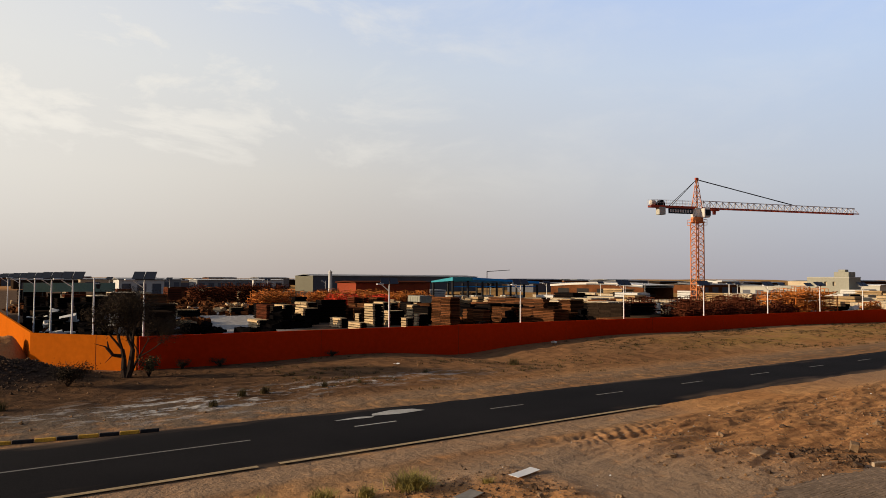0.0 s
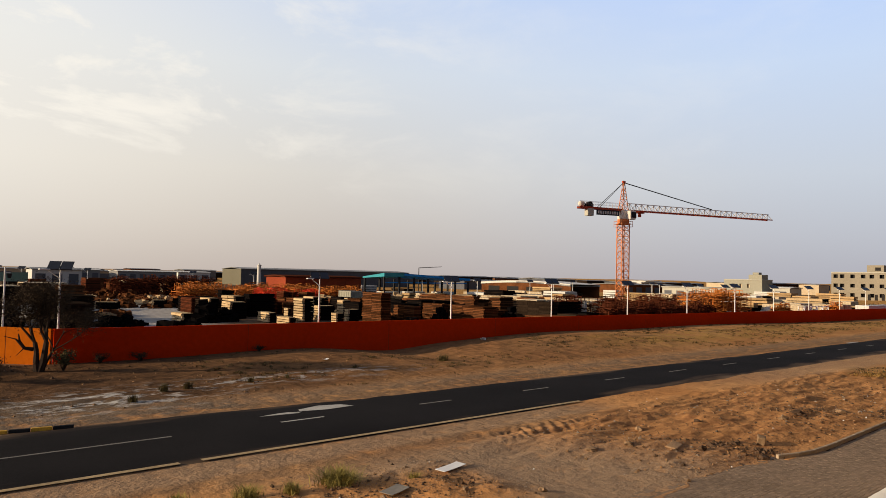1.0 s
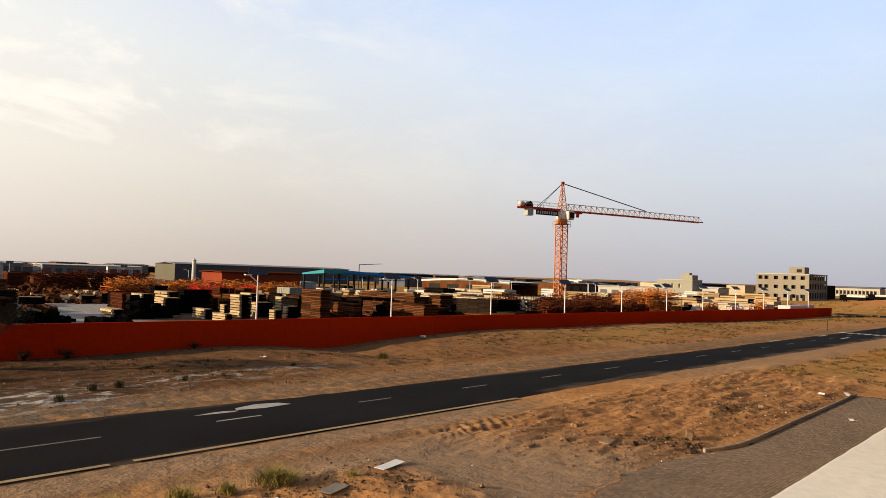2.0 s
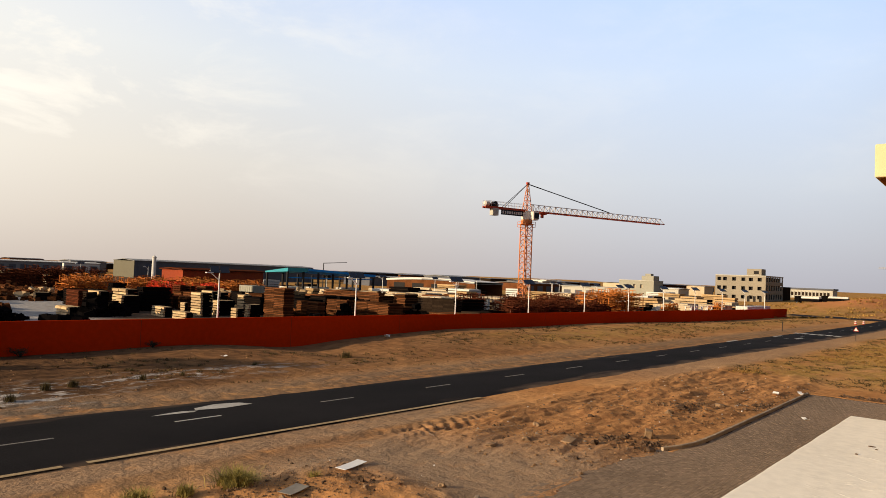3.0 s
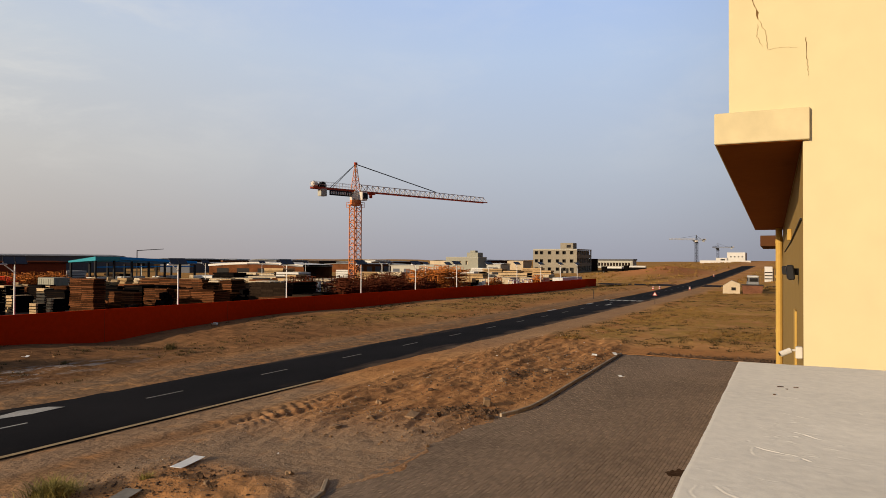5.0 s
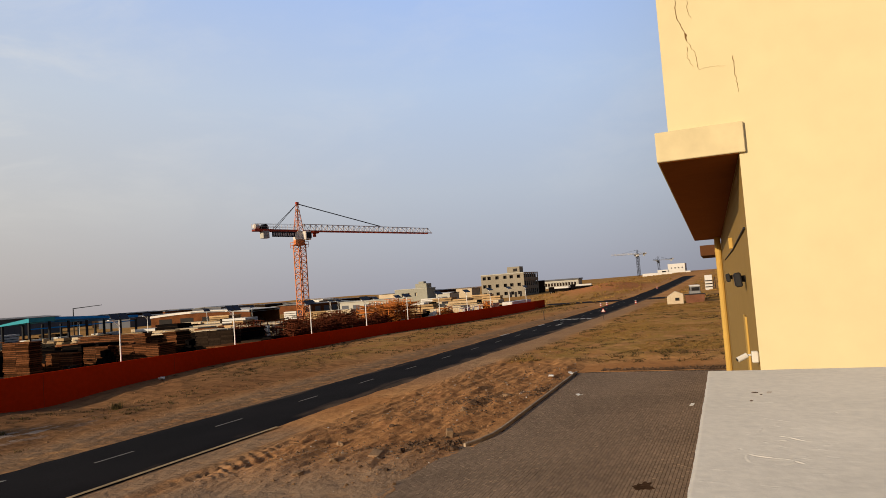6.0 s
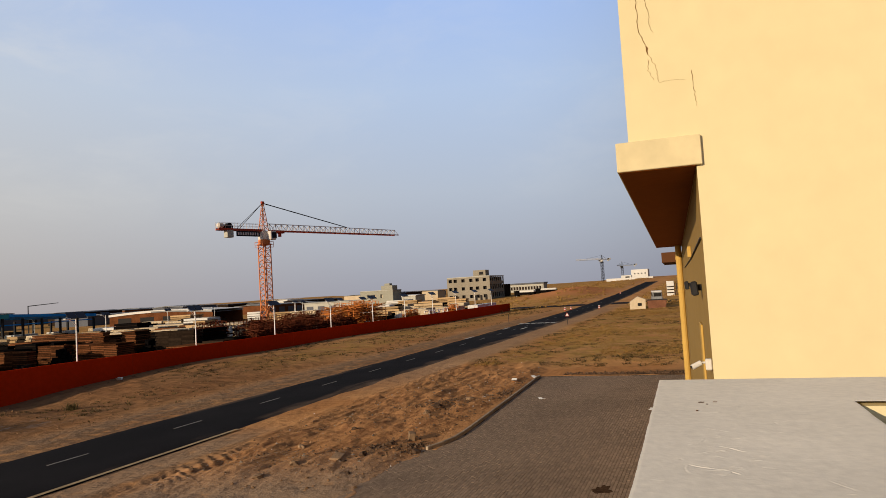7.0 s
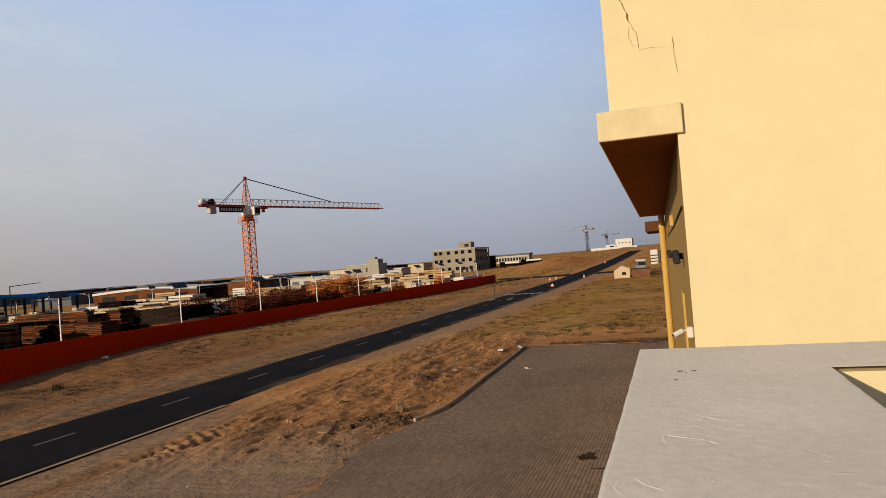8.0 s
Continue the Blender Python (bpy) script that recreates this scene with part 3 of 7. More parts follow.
def flat(name, pts, material, z=0.026, parent=None, thick=0.004):
    bm = bmesh.new()
    lo = [bm.verts.new((x, y, float(road_z(x)) + z - thick)) for x, y in pts]
    hi = [bm.verts.new((x, y, float(road_z(x)) + z)) for x, y in pts]
    bm.faces.new(hi)
    k = len(pts)
    for i in range(k):
        bm.faces.new((lo[i], lo[(i + 1) % k], hi[(i + 1) % k], hi[i]))
    ob = new(name, mesh_of(name, bm, material))
    ob.parent = parent
    return ob


road = build_road()
CENTRE = 25.25
for k in range(24):
    s0 = 13.2 + 7.02 * k
    flat("centre_dash", [(s0, CENTRE - 0.06), (s0 + 1.95, CENTRE - 0.06), (s0 + 1.95, CENTRE + 0.06), (s0, CENTRE + 0.06)], "line_worn" if k > 0 else "line_white", parent=road)
flat("centre_line", [(-30, CENTRE - 0.06), (8.9, CENTRE - 0.06), (8.9, CENTRE + 0.06), (-30, CENTRE + 0.06)], "line_worn", parent=road)
for s0, s1 in ((-30, 7.9), (8.6, 27.4)):
    flat("edge_line", [(s0, 21.52), (s1, 21.52), (s1, 21.74), (s0, 21.74)], "line_yellow", 0.024, road)
flat("arrow_shaft", [(12.95, 26.68), (14.65, 26.48), (14.90, 26.66), (14.30, 26.86), (13.75, 26.84)], "line_white", parent=road)
flat("arrow_head", [(14.86, 26.76), (16.05, 26.50), (17.49, 26.62), (17.16, 27.18), (16.15, 27.46), (15.0, 27.12)], "line_white", 0.031, road)
for k in range(6):
    flat("stop_bar", [(103.6, 22.2 + k * 1.0), (105.4, 22.2 + k * 1.0), (105.4, 22.95 + k * 1.0), (103.6, 22.95 + k * 1.0)], "line_white", 0.03, road)
for s0, nn in ((92, 24.2), (93, 27.0), (78, 27.4)):
    flat("lane_mark", [(s0, nn), (s0 + 3.0, nn), (s0 + 3.0, nn + 0.35), (s0, nn + 0.35)], "line_white", 0.03, road)


# ---- side road across the main one, far off ----
def build_side_road():
    for n0, n1 in ((5.0, 21.6), (28.0, 46.0)):
        S, Nn = np.linspace(162.5, 170.5, 9), np.linspace(n0, n1, 15)
        me, co = sheet("side_road", S, Nn, lambda a, b: np.maximum(height(a, b), rise(a, b)) + 0.06)
        me.materials.append(M["tar"])
        tagged(new("side_road", me), "dark asphalt side road joining the main road", "road", kind="structure")
    post = thing("marker_post", pose(106.7, 30.1, float(height(106.7, 30.1))), "dark slim marker post at the roadside", "post")
    part("shaft", rods(((0, 0, -0.2), (0, 0, 1.35), 0.05, 0.045), seg=8), "dark_steel", post)
    part("cap", rods(((0, 0, 1.35), (0, 0, 1.42), 0.06, 0.03), seg=8), "dark_steel", post)


build_side_road()


# ---- black and yellow kerb ----
def build_striped_kerb():
    root = thing("striped_kerb", pose(0, 0, 0), "kerb painted in black and yellow blocks beside the road", "kerb", kind="structure")
    bm = boxes((-0.34, 0.34, -0.07, 0.07, -0.1, 0.10), bevel=0.02)
    y = mesh_of("kerb_stone", bm, "kerb_yellow")
    k = y.copy()
    k.materials.clear()
    k.materials.append(M["kerb_black"])
    for i in range(28):
        s = 6.2 - 0.70 * i
        n = 28.95 + 0.045 * (6.2 - s) + 0.075 * (6.2 - s) ** 1.15
        ob = new("kerb_stone", y if i % 2 else k)
        ob.matrix_world = pose(s, n, -0.01, 0, 0, -9 if i < 2 else -12)
        ob.parent = root


build_striped_kerb()


# ---- boundary wall ----
def wall_top(s):
    return 2.20 - 0.0043 * (s - 10)


def wall_run(name, a, b, za, zb, label, joints, paint="wall_shaded"):
    """A rendered block wall from a to b, 0.2 m thick, split by narrow movement joints into panels."""
    root = thing(name, pose(0, 0, 0), label, "wall", kind="structure")
    a, b = Vector(a), Vector(b)
    d = (b - a).normalized()
    q = Vector((-d.y, d.x))
    L = (b - a).length
    cuts = [0.0] + [j for j in joints if 0 < j < L] + [L]
    for i in range(len(cuts) - 1):
        t0, t1 = cuts[i] + (0.012 if i else 0), cuts[i + 1] - (0.012 if i < len(cuts) - 2 else 0)
        bm = bmesh.new()
        v = []
        for t in (t0, t1):
            z = za + (zb - za) * t / L
            for off in (-0.1, 0.1):
                p = a + d * t + q * off
                v += [bm.verts.new((p.x, p.y, -1.6)), bm.verts.new((p.x, p.y, z))]
        for f in ((0, 1, 5, 4), (2, 6, 7, 3), (1, 3, 7, 5), (0, 4, 6, 2), (0, 2, 3, 1), (4, 5, 7, 6)):
            bm.faces.new([v[k] for k in f])
        soften(bm, 0.015)
        part("wall_panel", bm, paint, root)
        if i:
            bm = bmesh.new()
            p = a + d * cuts[i]
            z = za + (zb - za) * cuts[i] / L
            add_box(bm, -0.02, 0.02, -0.085, 0.085, -1.6, z - 0.01, Matrix.Translation((p.x, p.y, 0)) @ Matrix.Rotation(math.atan2(d.y, d.x), 4, "Z"))
            part("joint", bm, "joint", root)
    return root


CORNER_C, CORNER_A = (9.4, WALL_N), (4.0, 53.2)
wall_run("wall_long", CORNER_C, (170.5, WALL_N), 2.22, 1.52, "long orange-red boundary wall, its colour deepened for shade", [12.5 * k for k in range(1, 13)])
wall_run("wall_chamfer", (3.9, 53.3), (9.33, 47.47), 2.28, 2.22, "wall across the corner of the yard, coloured orange as sunlit", [5.0], "wall_sunlit")
wall_run("wall_side", (2.6, 130), (3.95, 53.3), 2.3, 2.28, "side wall of the yard, coloured orange as in low sun", [12 * k for k in range(1, 7)], "wall_sunlit")


# ---- solar street lamps ----
def make_lamp():
    root = thing("solar_street_lamp", pose(28.4, 48.6, 0, 0, 0, -23), "white pole street lamp with two tilted solar panels", "street lamp", "street lamps along the boundary wall")
    bm = rods(((0, 0, -0.6), (0, 0, 5.35), 0.075, 0.05), ((0, 0, -0.6), (0, 0, 0.2), 0.14, 0.14), seg=10)
    part("pole", bm, "steel_white", root)
    bm = rods(((0, 0, 4.95), (-0.62, -0.35, 5.45), 0.035), ((0, 0, 5.25), (0, 0, 5.75), 0.04), ((-0.75, 0, 5.66), (0.75, 0, 5.66), 0.025))
    part("bracket", bm, "steel_white", root)
    tilt = pose(0, 0, 5.78, 32, 0, 0)
    for x in (-0.36, 0.36):
        bm = bmesh.new()
        add_box(bm, x - 0.32, x + 0.32, -0.46, 0.46, -0.015, 0.015, tilt)
        pan = part("solar_panel", bm, "panel", root, "dark blue solar panel")
        bm = bmesh.new()
        for d in ((x - 0.34, x - 0.32, -0.48, 0.48), (x + 0.32, x + 0.34, -0.48, 0.48), (x - 0.32, x + 0.32, -0.48, -0.46), (x - 0.32, x + 0.32, 0.46, 0.48)):
            add_box(bm, *d, -0.025, 0.022, tilt)
        part("panel_frame", bm, "dark_steel", pan)
    bm = bmesh.new()
    add_box(bm, -0.12, 0.12, -0.32, 0.32, -0.045, 0.045, pose(-0.80, -0.46, 5.52, 0, 0, -60))
    soften(bm, 0.03)
    part("lamp_head", bm, "steel_white", root)
    return root


LAMPS = [(9.9, 48.75, 0), (42.36, 48.6, 0), (56.45, 48.6, 0), (70.06, 48.6, 0), (83.25, 48.6, 0), (96.0, 48.6, 0), (108.15, 48.6, 0), (121.0, 48.6, 0), (134.0, 48.6, 0), (146.5, 48.6, 0), (159, 48.6, 0),
         (6.4, 54.5, 20), (5.9, 63, 20), (5.5, 73, 20), (5.1, 86, 20), (4.7, 100, 20), (4.4, 115, 20)]
lamp = make_lamp()
for s, n, turn in LAMPS:
    copy_thing(lamp, pose(s, n, 0.30 if s < 12 else -0.004 * (s - 28), 0, 0, -23 + 0.1 * turn))

pole = thing("camera_pole", pose(7.3, 51.4, 0), "white pole with a dome camera behind the wall", "pole")
part("shaft", rods(((0, 0, -0.6), (0, 0, 5.9), 0.06, 0.05), seg=8), "steel_white", pole)
part("dome", rods(((0.25, 0, 5.2), (0.25, 0, 5.5), 0.10, 0.16), seg=10), "dark_steel", pole)
part("dome_arm", rods(((0, 0, 5.55), (0.3, 0, 5.55), 0.04)), "steel_white", pole)


# ---- tower crane ----
def lattice(bm, a, b, w, n, r, rb):
    """Square lattice tower from a up to b."""
    a, b = Vector(a), Vector(b)
    h = (b.z - a.z) / n
    cs = [(-w, -w), (w, -w), (w, w), (-w, w)]
    for x, y in cs:
        add_rod(bm, (a.x + x, a.y + y, a.z), (a.x + x, a.y + y, b.z), r, seg=4)
    for k in range(n + 1):
        z = a.z + k * h
        for i in range(4):
            p, q = cs[i], cs[(i + 1) % 4]
            add_rod(bm, (a.x + p[0], a.y + p[1], z), (a.x + q[0], a.y + q[1], z), rb, seg=4)
            if k < n:
                if k % 2:
                    p, q = q, p
                add_rod(bm, (a.x + p[0], a.y + p[1], z), (a.x + q[0], a.y + q[1], z + h), rb, seg=4)
                add_rod(bm, (a.x + (p[0] + q[0]) / 2, a.y + (p[1] + q[1]) / 2, z + h / 2), (a.x + q[0], a.y + q[1], z), rb, seg=4)


def make_crane(m, name, label, top, mast_h, w, jib, counter, tie, mats, lean=0.0):
    """Tower crane with its jib along local +x."""
    root = thing(name, m, label, "crane")
    o, wh, rd = mats
    bm = bmesh.new()
    lattice(bm, (0, 0, -1.0), (0, 0, mast_h), w, max(4, int(mast_h / (2 * w * 0.62))), 0.13 * w, 0.065 * w)
    part("mast", bm, o, root)
    jw = 0.62
    bm = boxes((-w * 1.25, w * 1.25, -w * 1.25, w * 1.25, mast_h, mast_h + 0.25), (-w * 1.0, w * 1.0, -w * 1.0, w * 1.0, mast_h + 0.25, mast_h + 1.0), bevel=0.08)
    part("slewing_ring", bm, o, root)
    bm = rods(*[((sx * w * 1.5, sy * w * 1.5, mast_h - 0.4), (sx * w * 1.5, sy * w * 1.5, mast_h + 0.6), 0.04) for sx in (-1, 1) for sy in (-1, 1)],
              *[((sx * w * 1.5, -w * 1.5, z), (sx * w * 1.5, w * 1.5, z), 0.035) for sx in (-1, 1) for z in (mast_h - 0.4, mast_h + 0.1, mast_h + 0.6)],
              *[((-w * 1.5, sy * w * 1.5, z), (w * 1.5, sy * w * 1.5, z), 0.035) for sy in (-1, 1) for z in (mast_h - 0.4, mast_h + 0.1, mast_h + 0.6)], seg=4)
    part("platform_rail", bm, o, root)
    zb = mast_h + 2.6
    bm = bmesh.new()
    add_box(bm, -w * 1.0, w * 1.0, -w * 1.0, w * 1.0, mast_h + 1.0, zb)
    soften(bm, 0.08)
    part("turret", bm, wh, root)
    # tower head
    bm = bmesh.new()
    for sx, sy in ((-1, -1), (1, -1), (1, 1), (-1, 1)):
        add_rod(bm, (sx * w * 0.8, sy * w * 0.8, zb), (0.12 * sx, 0.12 * sy, top), 0.10 * w, 0.06 * w, 4)
    for k in range(5):
        f0, f1 = k / 5, (k + 1) / 5
        c0, c1 = w * 0.8 * (1 - f0) + 0.12 * f0, w * 0.8 * (1 - f1) + 0.12 * f1
        z0, z1 = zb + (top - zb) * f0, zb + (top - zb) * f1
        for i, (p, q) in enumerate((((-1, -1), (1, -1)), ((1, -1), (1, 1)), ((1, 1), (-1, 1)), ((-1, 1), (-1, -1)))):
            add_rod(bm, (p[0] * c0, p[1] * c0, z0), (q[0] * c1, q[1] * c1, z1), 0.05 * w, seg=4)
            add_rod(bm, (p[0] * c1, p[1] * c1, z1), (q[0] * c1, q[1] * c1, z1), 0.05 * w, seg=4)
    part("tower_head", bm, o, root)
    part("head_sheave", boxes((-0.3, 0.3, -0.2, 0.2, top - 0.15, top + 0.3), bevel=0.05), rd, root)
    # jib: two bottom chords, one top chord
    n = max(8, int(jib / 1.35))
    jh = 1.35
    x0 = w * 0.9
    bm = bmesh.new()
    bt = bmesh.new()

    def zj(x):
        return zb + lean * x

    for sy in (-1, 1):
        add_rod(bm, (x0, sy * jw, zj(x0) + 0.05), (jib, sy * jw, zj(jib) + 0.05), 0.13, seg=4)
    add_rod(bt, (x0, 0, zj(x0) + jh), (jib - 0.4, 0, zj(jib) + jh * 0.85), 0.085, seg=4)
    for k in range(n):
        xa, xb = x0 + (jib - x0) * k / n, x0 + (jib - x0) * (k + 1) / n
        xm = (xa + xb) / 2
        za = jh * (1 - 0.15 * k / n)
        for sy in (-1, 1):
            add_rod(bt, (xa, sy * jw, zj(xa)), (xm, 0, zj(xm) + za), 0.05, seg=4)
            add_rod(bt, (xm, 0, zj(xm) + za), (xb, sy * jw, zj(xb)), 0.05, seg=4)
        add_rod(bm, (xa, -jw, zj(xa)), (xa, jw, zj(xa)), 0.05, seg=4)
    part("jib_chord", bm, rd, root, "dark red lower chord")
    part("jib_lattice", bt, wh, root, "pale lattice of the jib")
    # counter jib with rail, winch and ballast
    bm = boxes((-counter, -w * 0.7, -w * 0.65, -w * 0.50, zb - 0.15, zb + 0.25), (-counter, -w * 0.7, w * 0.50, w * 0.65, zb - 0.15, zb + 0.25), (-counter, -w * 0.7, -w * 0.5, w * 0.5, zb, zb + 0.06))
    part("counter_jib", bm, rd, root)
    ends = []
    for sy in (-1, 1):
        for k in range(8):
            x = -w - (counter - w) * k / 7
            ends.append(((x, sy * w * 0.62, zb + 0.2), (x, sy * w * 0.62, zb + 1.2), 0.03))
        for h in (0.7, 1.2):
            ends.append(((-w, sy * w * 0.62, zb + h), (-counter, sy * w * 0.62, zb + h), 0.025))
    part("guard_rail", rods(*ends, seg=4), wh, root)
    bw = boxes((-counter + 1.6, -counter + 2.9, -w * 0.7, w * 0.7, zb - 1.35, zb - 0.02), bevel=0.06)
    part("ballast_block", bw, "concrete_pale", root, "concrete ballast block")
    part("winch", boxes((-counter, -counter + 1.2, -w * 0.6, w * 0.6, zb + 0.25, zb + 1.15), bevel=0.25), "crane_white", root)
    part("winch_drum", rods(((-counter + 2.2, -w * 0.6, zb + 0.65), (-counter + 2.2, w * 0.6, zb + 0.65), 0.55), seg=14), "dark_steel", root)
    part("motor_box", boxes((-counter + 1.4, -counter + 2.9, -w * 0.55, w * 0.55, zb + 0.25, zb + 0.75), bevel=0.06), "grey_boards", root)
    # pendant ties
    part("jib_tie", rods(((0, 0, top), (tie, 0, zj(tie) + jh), 0.06, 0.06), ((0, 0.2, top), (tie, 0.2, zj(tie) + jh), 0.06, 0.06)), "dark_steel", root)
    part("counter_tie", rods(((0, 0, top), (-counter + 4.2, -w * 0.6, zb + 0.3), 0.05), ((0, 0, top), (-counter + 4.2, w * 0.6, zb + 0.3), 0.05)), "dark_steel", root)
    # cab and trolley
    cab = part("cab", boxes((w * 0.2, w * 0.2 + 1.3, -w * 0.9 - 1.1, -w * 0.9, zb - 1.7, zb - 0.1), bevel=0.1), wh, root)
    part("cab_glass", boxes((w * 0.2 + 0.25, w * 0.2 + 1.33, -w * 0.9 - 1.13, -w * 0.9 - 0.1, zb - 1.4, zb - 0.35)), "panel", cab)
    tx = x0 + 0.06 * jib
    part("trolley", boxes((tx, tx + 1.6, -w * 0.5, w * 0.5, zj(tx) - 0.35, zj(tx) - 0.08), (tx + 0.5, tx + 1.0, -0.2, 0.2, zj(tx) - 1.0, zj(tx) - 0.3), bevel=0.03), rd, root)
    return root, zb


CRANE_D = 130.0


def polar(az, d, z=0.0):
    return Vector((d * math.cos(radians(az)), d * math.sin(radians(az)), z))


def build_cranes():
    p = polar(35.17, CRANE_D)
    d = CRANE_D
    zb_ = 6 + d * math.tan(radians(5.72))
    top = 6 + d * math.tan(radians(7.75))
    tip = polar(24.49, d * 1.185)
    v = tip - p
    yaw = math.degrees(math.atan2(v.y, v.x))
    m = pose(p.x, p.y, 0, 0, 0, yaw)
    root, zb = make_crane(m, "tower_crane", "orange and white tower crane with a long lattice jib", top, zb_ - 2.6 - 0.45, 0.78, v.length, 9.6, v.length * 0.58, ("crane_orange", "crane_white", "crane_red"), lean=0.0)
    # name board under the counter jib, lettering as plain bars
    bd = part("name_board", boxes((-6.4, -1.5, -0.85, -0.80, zb - 1.15, zb - 0.2), bevel=0.01), "panel", root, "dark board with pale unreadable lettering")
    for k in range(9):
        part("letter_bar", boxes((-6.1 + k * 0.5, -5.8 + k * 0.5, -0.87, -0.855, zb - 0.92, zb - 0.42)), "sheet_white", bd)
    for az, dist, el, mh, jl, cj, turn, name in ((7.8, 620, 1.85, 18.5, 26, 9, 132, "pale"), (6.25, 700, 1.1, 13.5, 5, 14, 100, "dark")):
        q = polar(az, dist)
        make_crane(pose(q.x, q.y, 2.5, 0, 0, turn), "tower_crane_far", "grey tower crane standing beyond the hill", mh + 6.5, mh, 0.95, jl, cj, jl * 0.6, ("dark_steel", "sheet_white" if name == "pale" else "dark_steel", "sheet_grey"))


build_cranes()

# ---- yellow building ----
BUILD = pose(7.82, 0.41, 0, 0, 0, 2.2)


def build_building():
    root = thing("yellow_building", BUILD, "yellow rendered building with a cracked end wall and overhanging upper storey", "building", kind="structure")
    part("lower_wall", boxes((0, 22.0, -9, 0, -0.3, 7.17), bevel=0.008), "ochre", root, "ochre street wall, darker than the end wall")
    # one rendered face: lower part, overhang and the pier that stands on above the sill
    bm = bmesh.new()
    outline = [(-9, -0.3), (0, -0.3), (0, 7.3), (0.69, 7.3), (0.69, 11.6), (0.44, 11.6), (0.44, 9.12), (-9, 9.12)]
    near = [bm.verts.new((-0.03, q, z)) for q, z in outline]
    far = [bm.verts.new((-0.001, q, z)) for q, z in outline]
    bm.faces.new(near)
    bm.faces.new(far[::-1])
    for k in range(len(outline)):
        k2 = (k + 1) % len(outline)
        bm.faces.new((near[k], far[k], far[k2], near[k2]))
    part("end_wall", bm, "yellow", root, "sunlit pale yellow end wall")
    part("upper_wall", boxes((0, 0.30, -9, 0.0, 7.505, 9.12)), "yellow", root)
    part("overhang_wall", boxes((0, 21.6, 0.003, 0.685, 7.505, 9.12), bevel=0.01), "yellow", root)
    part("corner_pier", boxes((0, 0.35, 0.44, 0.685, 9.122, 11.6), bevel=0.01), "yellow", root)
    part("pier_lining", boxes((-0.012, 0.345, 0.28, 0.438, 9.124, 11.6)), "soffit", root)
    # beam and soffit, flaring a little away from the street wall

    def flare(bm_):
        for v in bm_.verts:
            if v.co.y > 0.5:
                v.co.y += 0.0070 * max(0, v.co.x)
        return bm_

    part("overhang_beam", flare(boxes((-0.085, 21.75, -0.06, 0.83, 7.175, 7.50), bevel=0.007)), "lintel", root, "slightly stained yellow beam")
    part("overhang_soffit", flare(boxes((-0.06, 21.70, 0.005, 0.81, 7.168, 7.174))), "soffit", root, "brown underside, darker than the beam")
    # solid box; the shade on its front is in its dark colour
    part("far_canopy", boxes((24.5, 32.0, 0.0, 0.85, 6.60, 7.05), bevel=0.01), "canopy_shaded", root)
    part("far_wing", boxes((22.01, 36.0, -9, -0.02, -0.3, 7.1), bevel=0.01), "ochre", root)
    # cracks
    def crack(pts, w):
        bm = bmesh.new()
        for (q0, z0, w0), (q1, z1, w1) in zip(pts[:-1], pts[1:]):
            v = [bm.verts.new((x, q, z)) for x in (-0.0335, -0.0305) for q, z in ((q0 - w * w0, z0), (q0 + w * w0, z0), (q1 + w * w1, z1), (q1 - w * w1, z1))]
            for f in ((0, 1, 2, 3), (7, 6, 5, 4), (0, 4, 5, 1), (2, 6, 7, 3), (1, 5, 6, 2), (3, 7, 4, 0)):
                bm.faces.new([v[k] for k in f])
        part("crack", bm, "crack", root, "dark crack in the render")

    rnd = random.Random(4)

    def wander(pts, n):
        out = []
        for (q0, z0), (q1, z1) in zip(pts[:-1], pts[1:]):
            for k in range(n):
                f = k / n
                out.append((q0 + (q1 - q0) * f + rnd.uniform(-0.008, 0.008), z0 + (z1 - z0) * f + rnd.uniform(-0.004, 0.004), rnd.uniform(0.5, 1.4)))
        return out + [(*pts[-1], 0.4)]

    crack(wander([(0.50, 9.12), (0.49, 8.74), (0.42, 8.56)], 7), 0.0035)
    crack([(0.425, 8.56, 1), (0.415, 8.53, 3), (0.42, 8.50, 2), (0.41, 8.46, 1)], 0.004)
    crack(wander([(0.41, 8.46), (0.34, 8.32), (0.32, 8.14)], 6), 0.0022)
    crack(wander([(0.41, 8.40), (0.42, 8.28), (0.37, 8.17)], 5), 0.0018)
    crack(wander([(0.32, 8.13), (0.20, 8.14), (0.05, 8.12)], 6), 0.0020)
    crack(wander([(-0.03, 8.22), (-0.04, 8.0), (-0.05, 7.82)], 6), 0.0026)
    crack(wander([(0.40, 9.10), (0.37, 8.9), (0.38, 8.78), (0.34, 8.70)], 4), 0.0020)
    # downpipes
    for p, q, r in ((20.0, 0.15, 0.115),):
        pipe = part("downpipe", rods(((p, q, -0.2), (p, q, 7.16), r), seg=12), "pipe", root, "yellow painted downpipe")
        for z in (1.4, 3.4, 5.35, 6.6):
            part("pipe_socket", rods(((p, q, z), (p, q, z + 0.10), r + 0.012), seg=12), "pipe", pipe)
    part("pilaster", boxes((2.3, 2.9, 0.001, 0.03, -0.2, 5.3), bevel=0.006), "pipe", root)
    return root


building = build_building()


def fixture(name, p, q, z, label, category):
    ob = new(name)
    ob.matrix_world = BUILD @ pose(p, q, z)
    return tagged(ob, label, category)


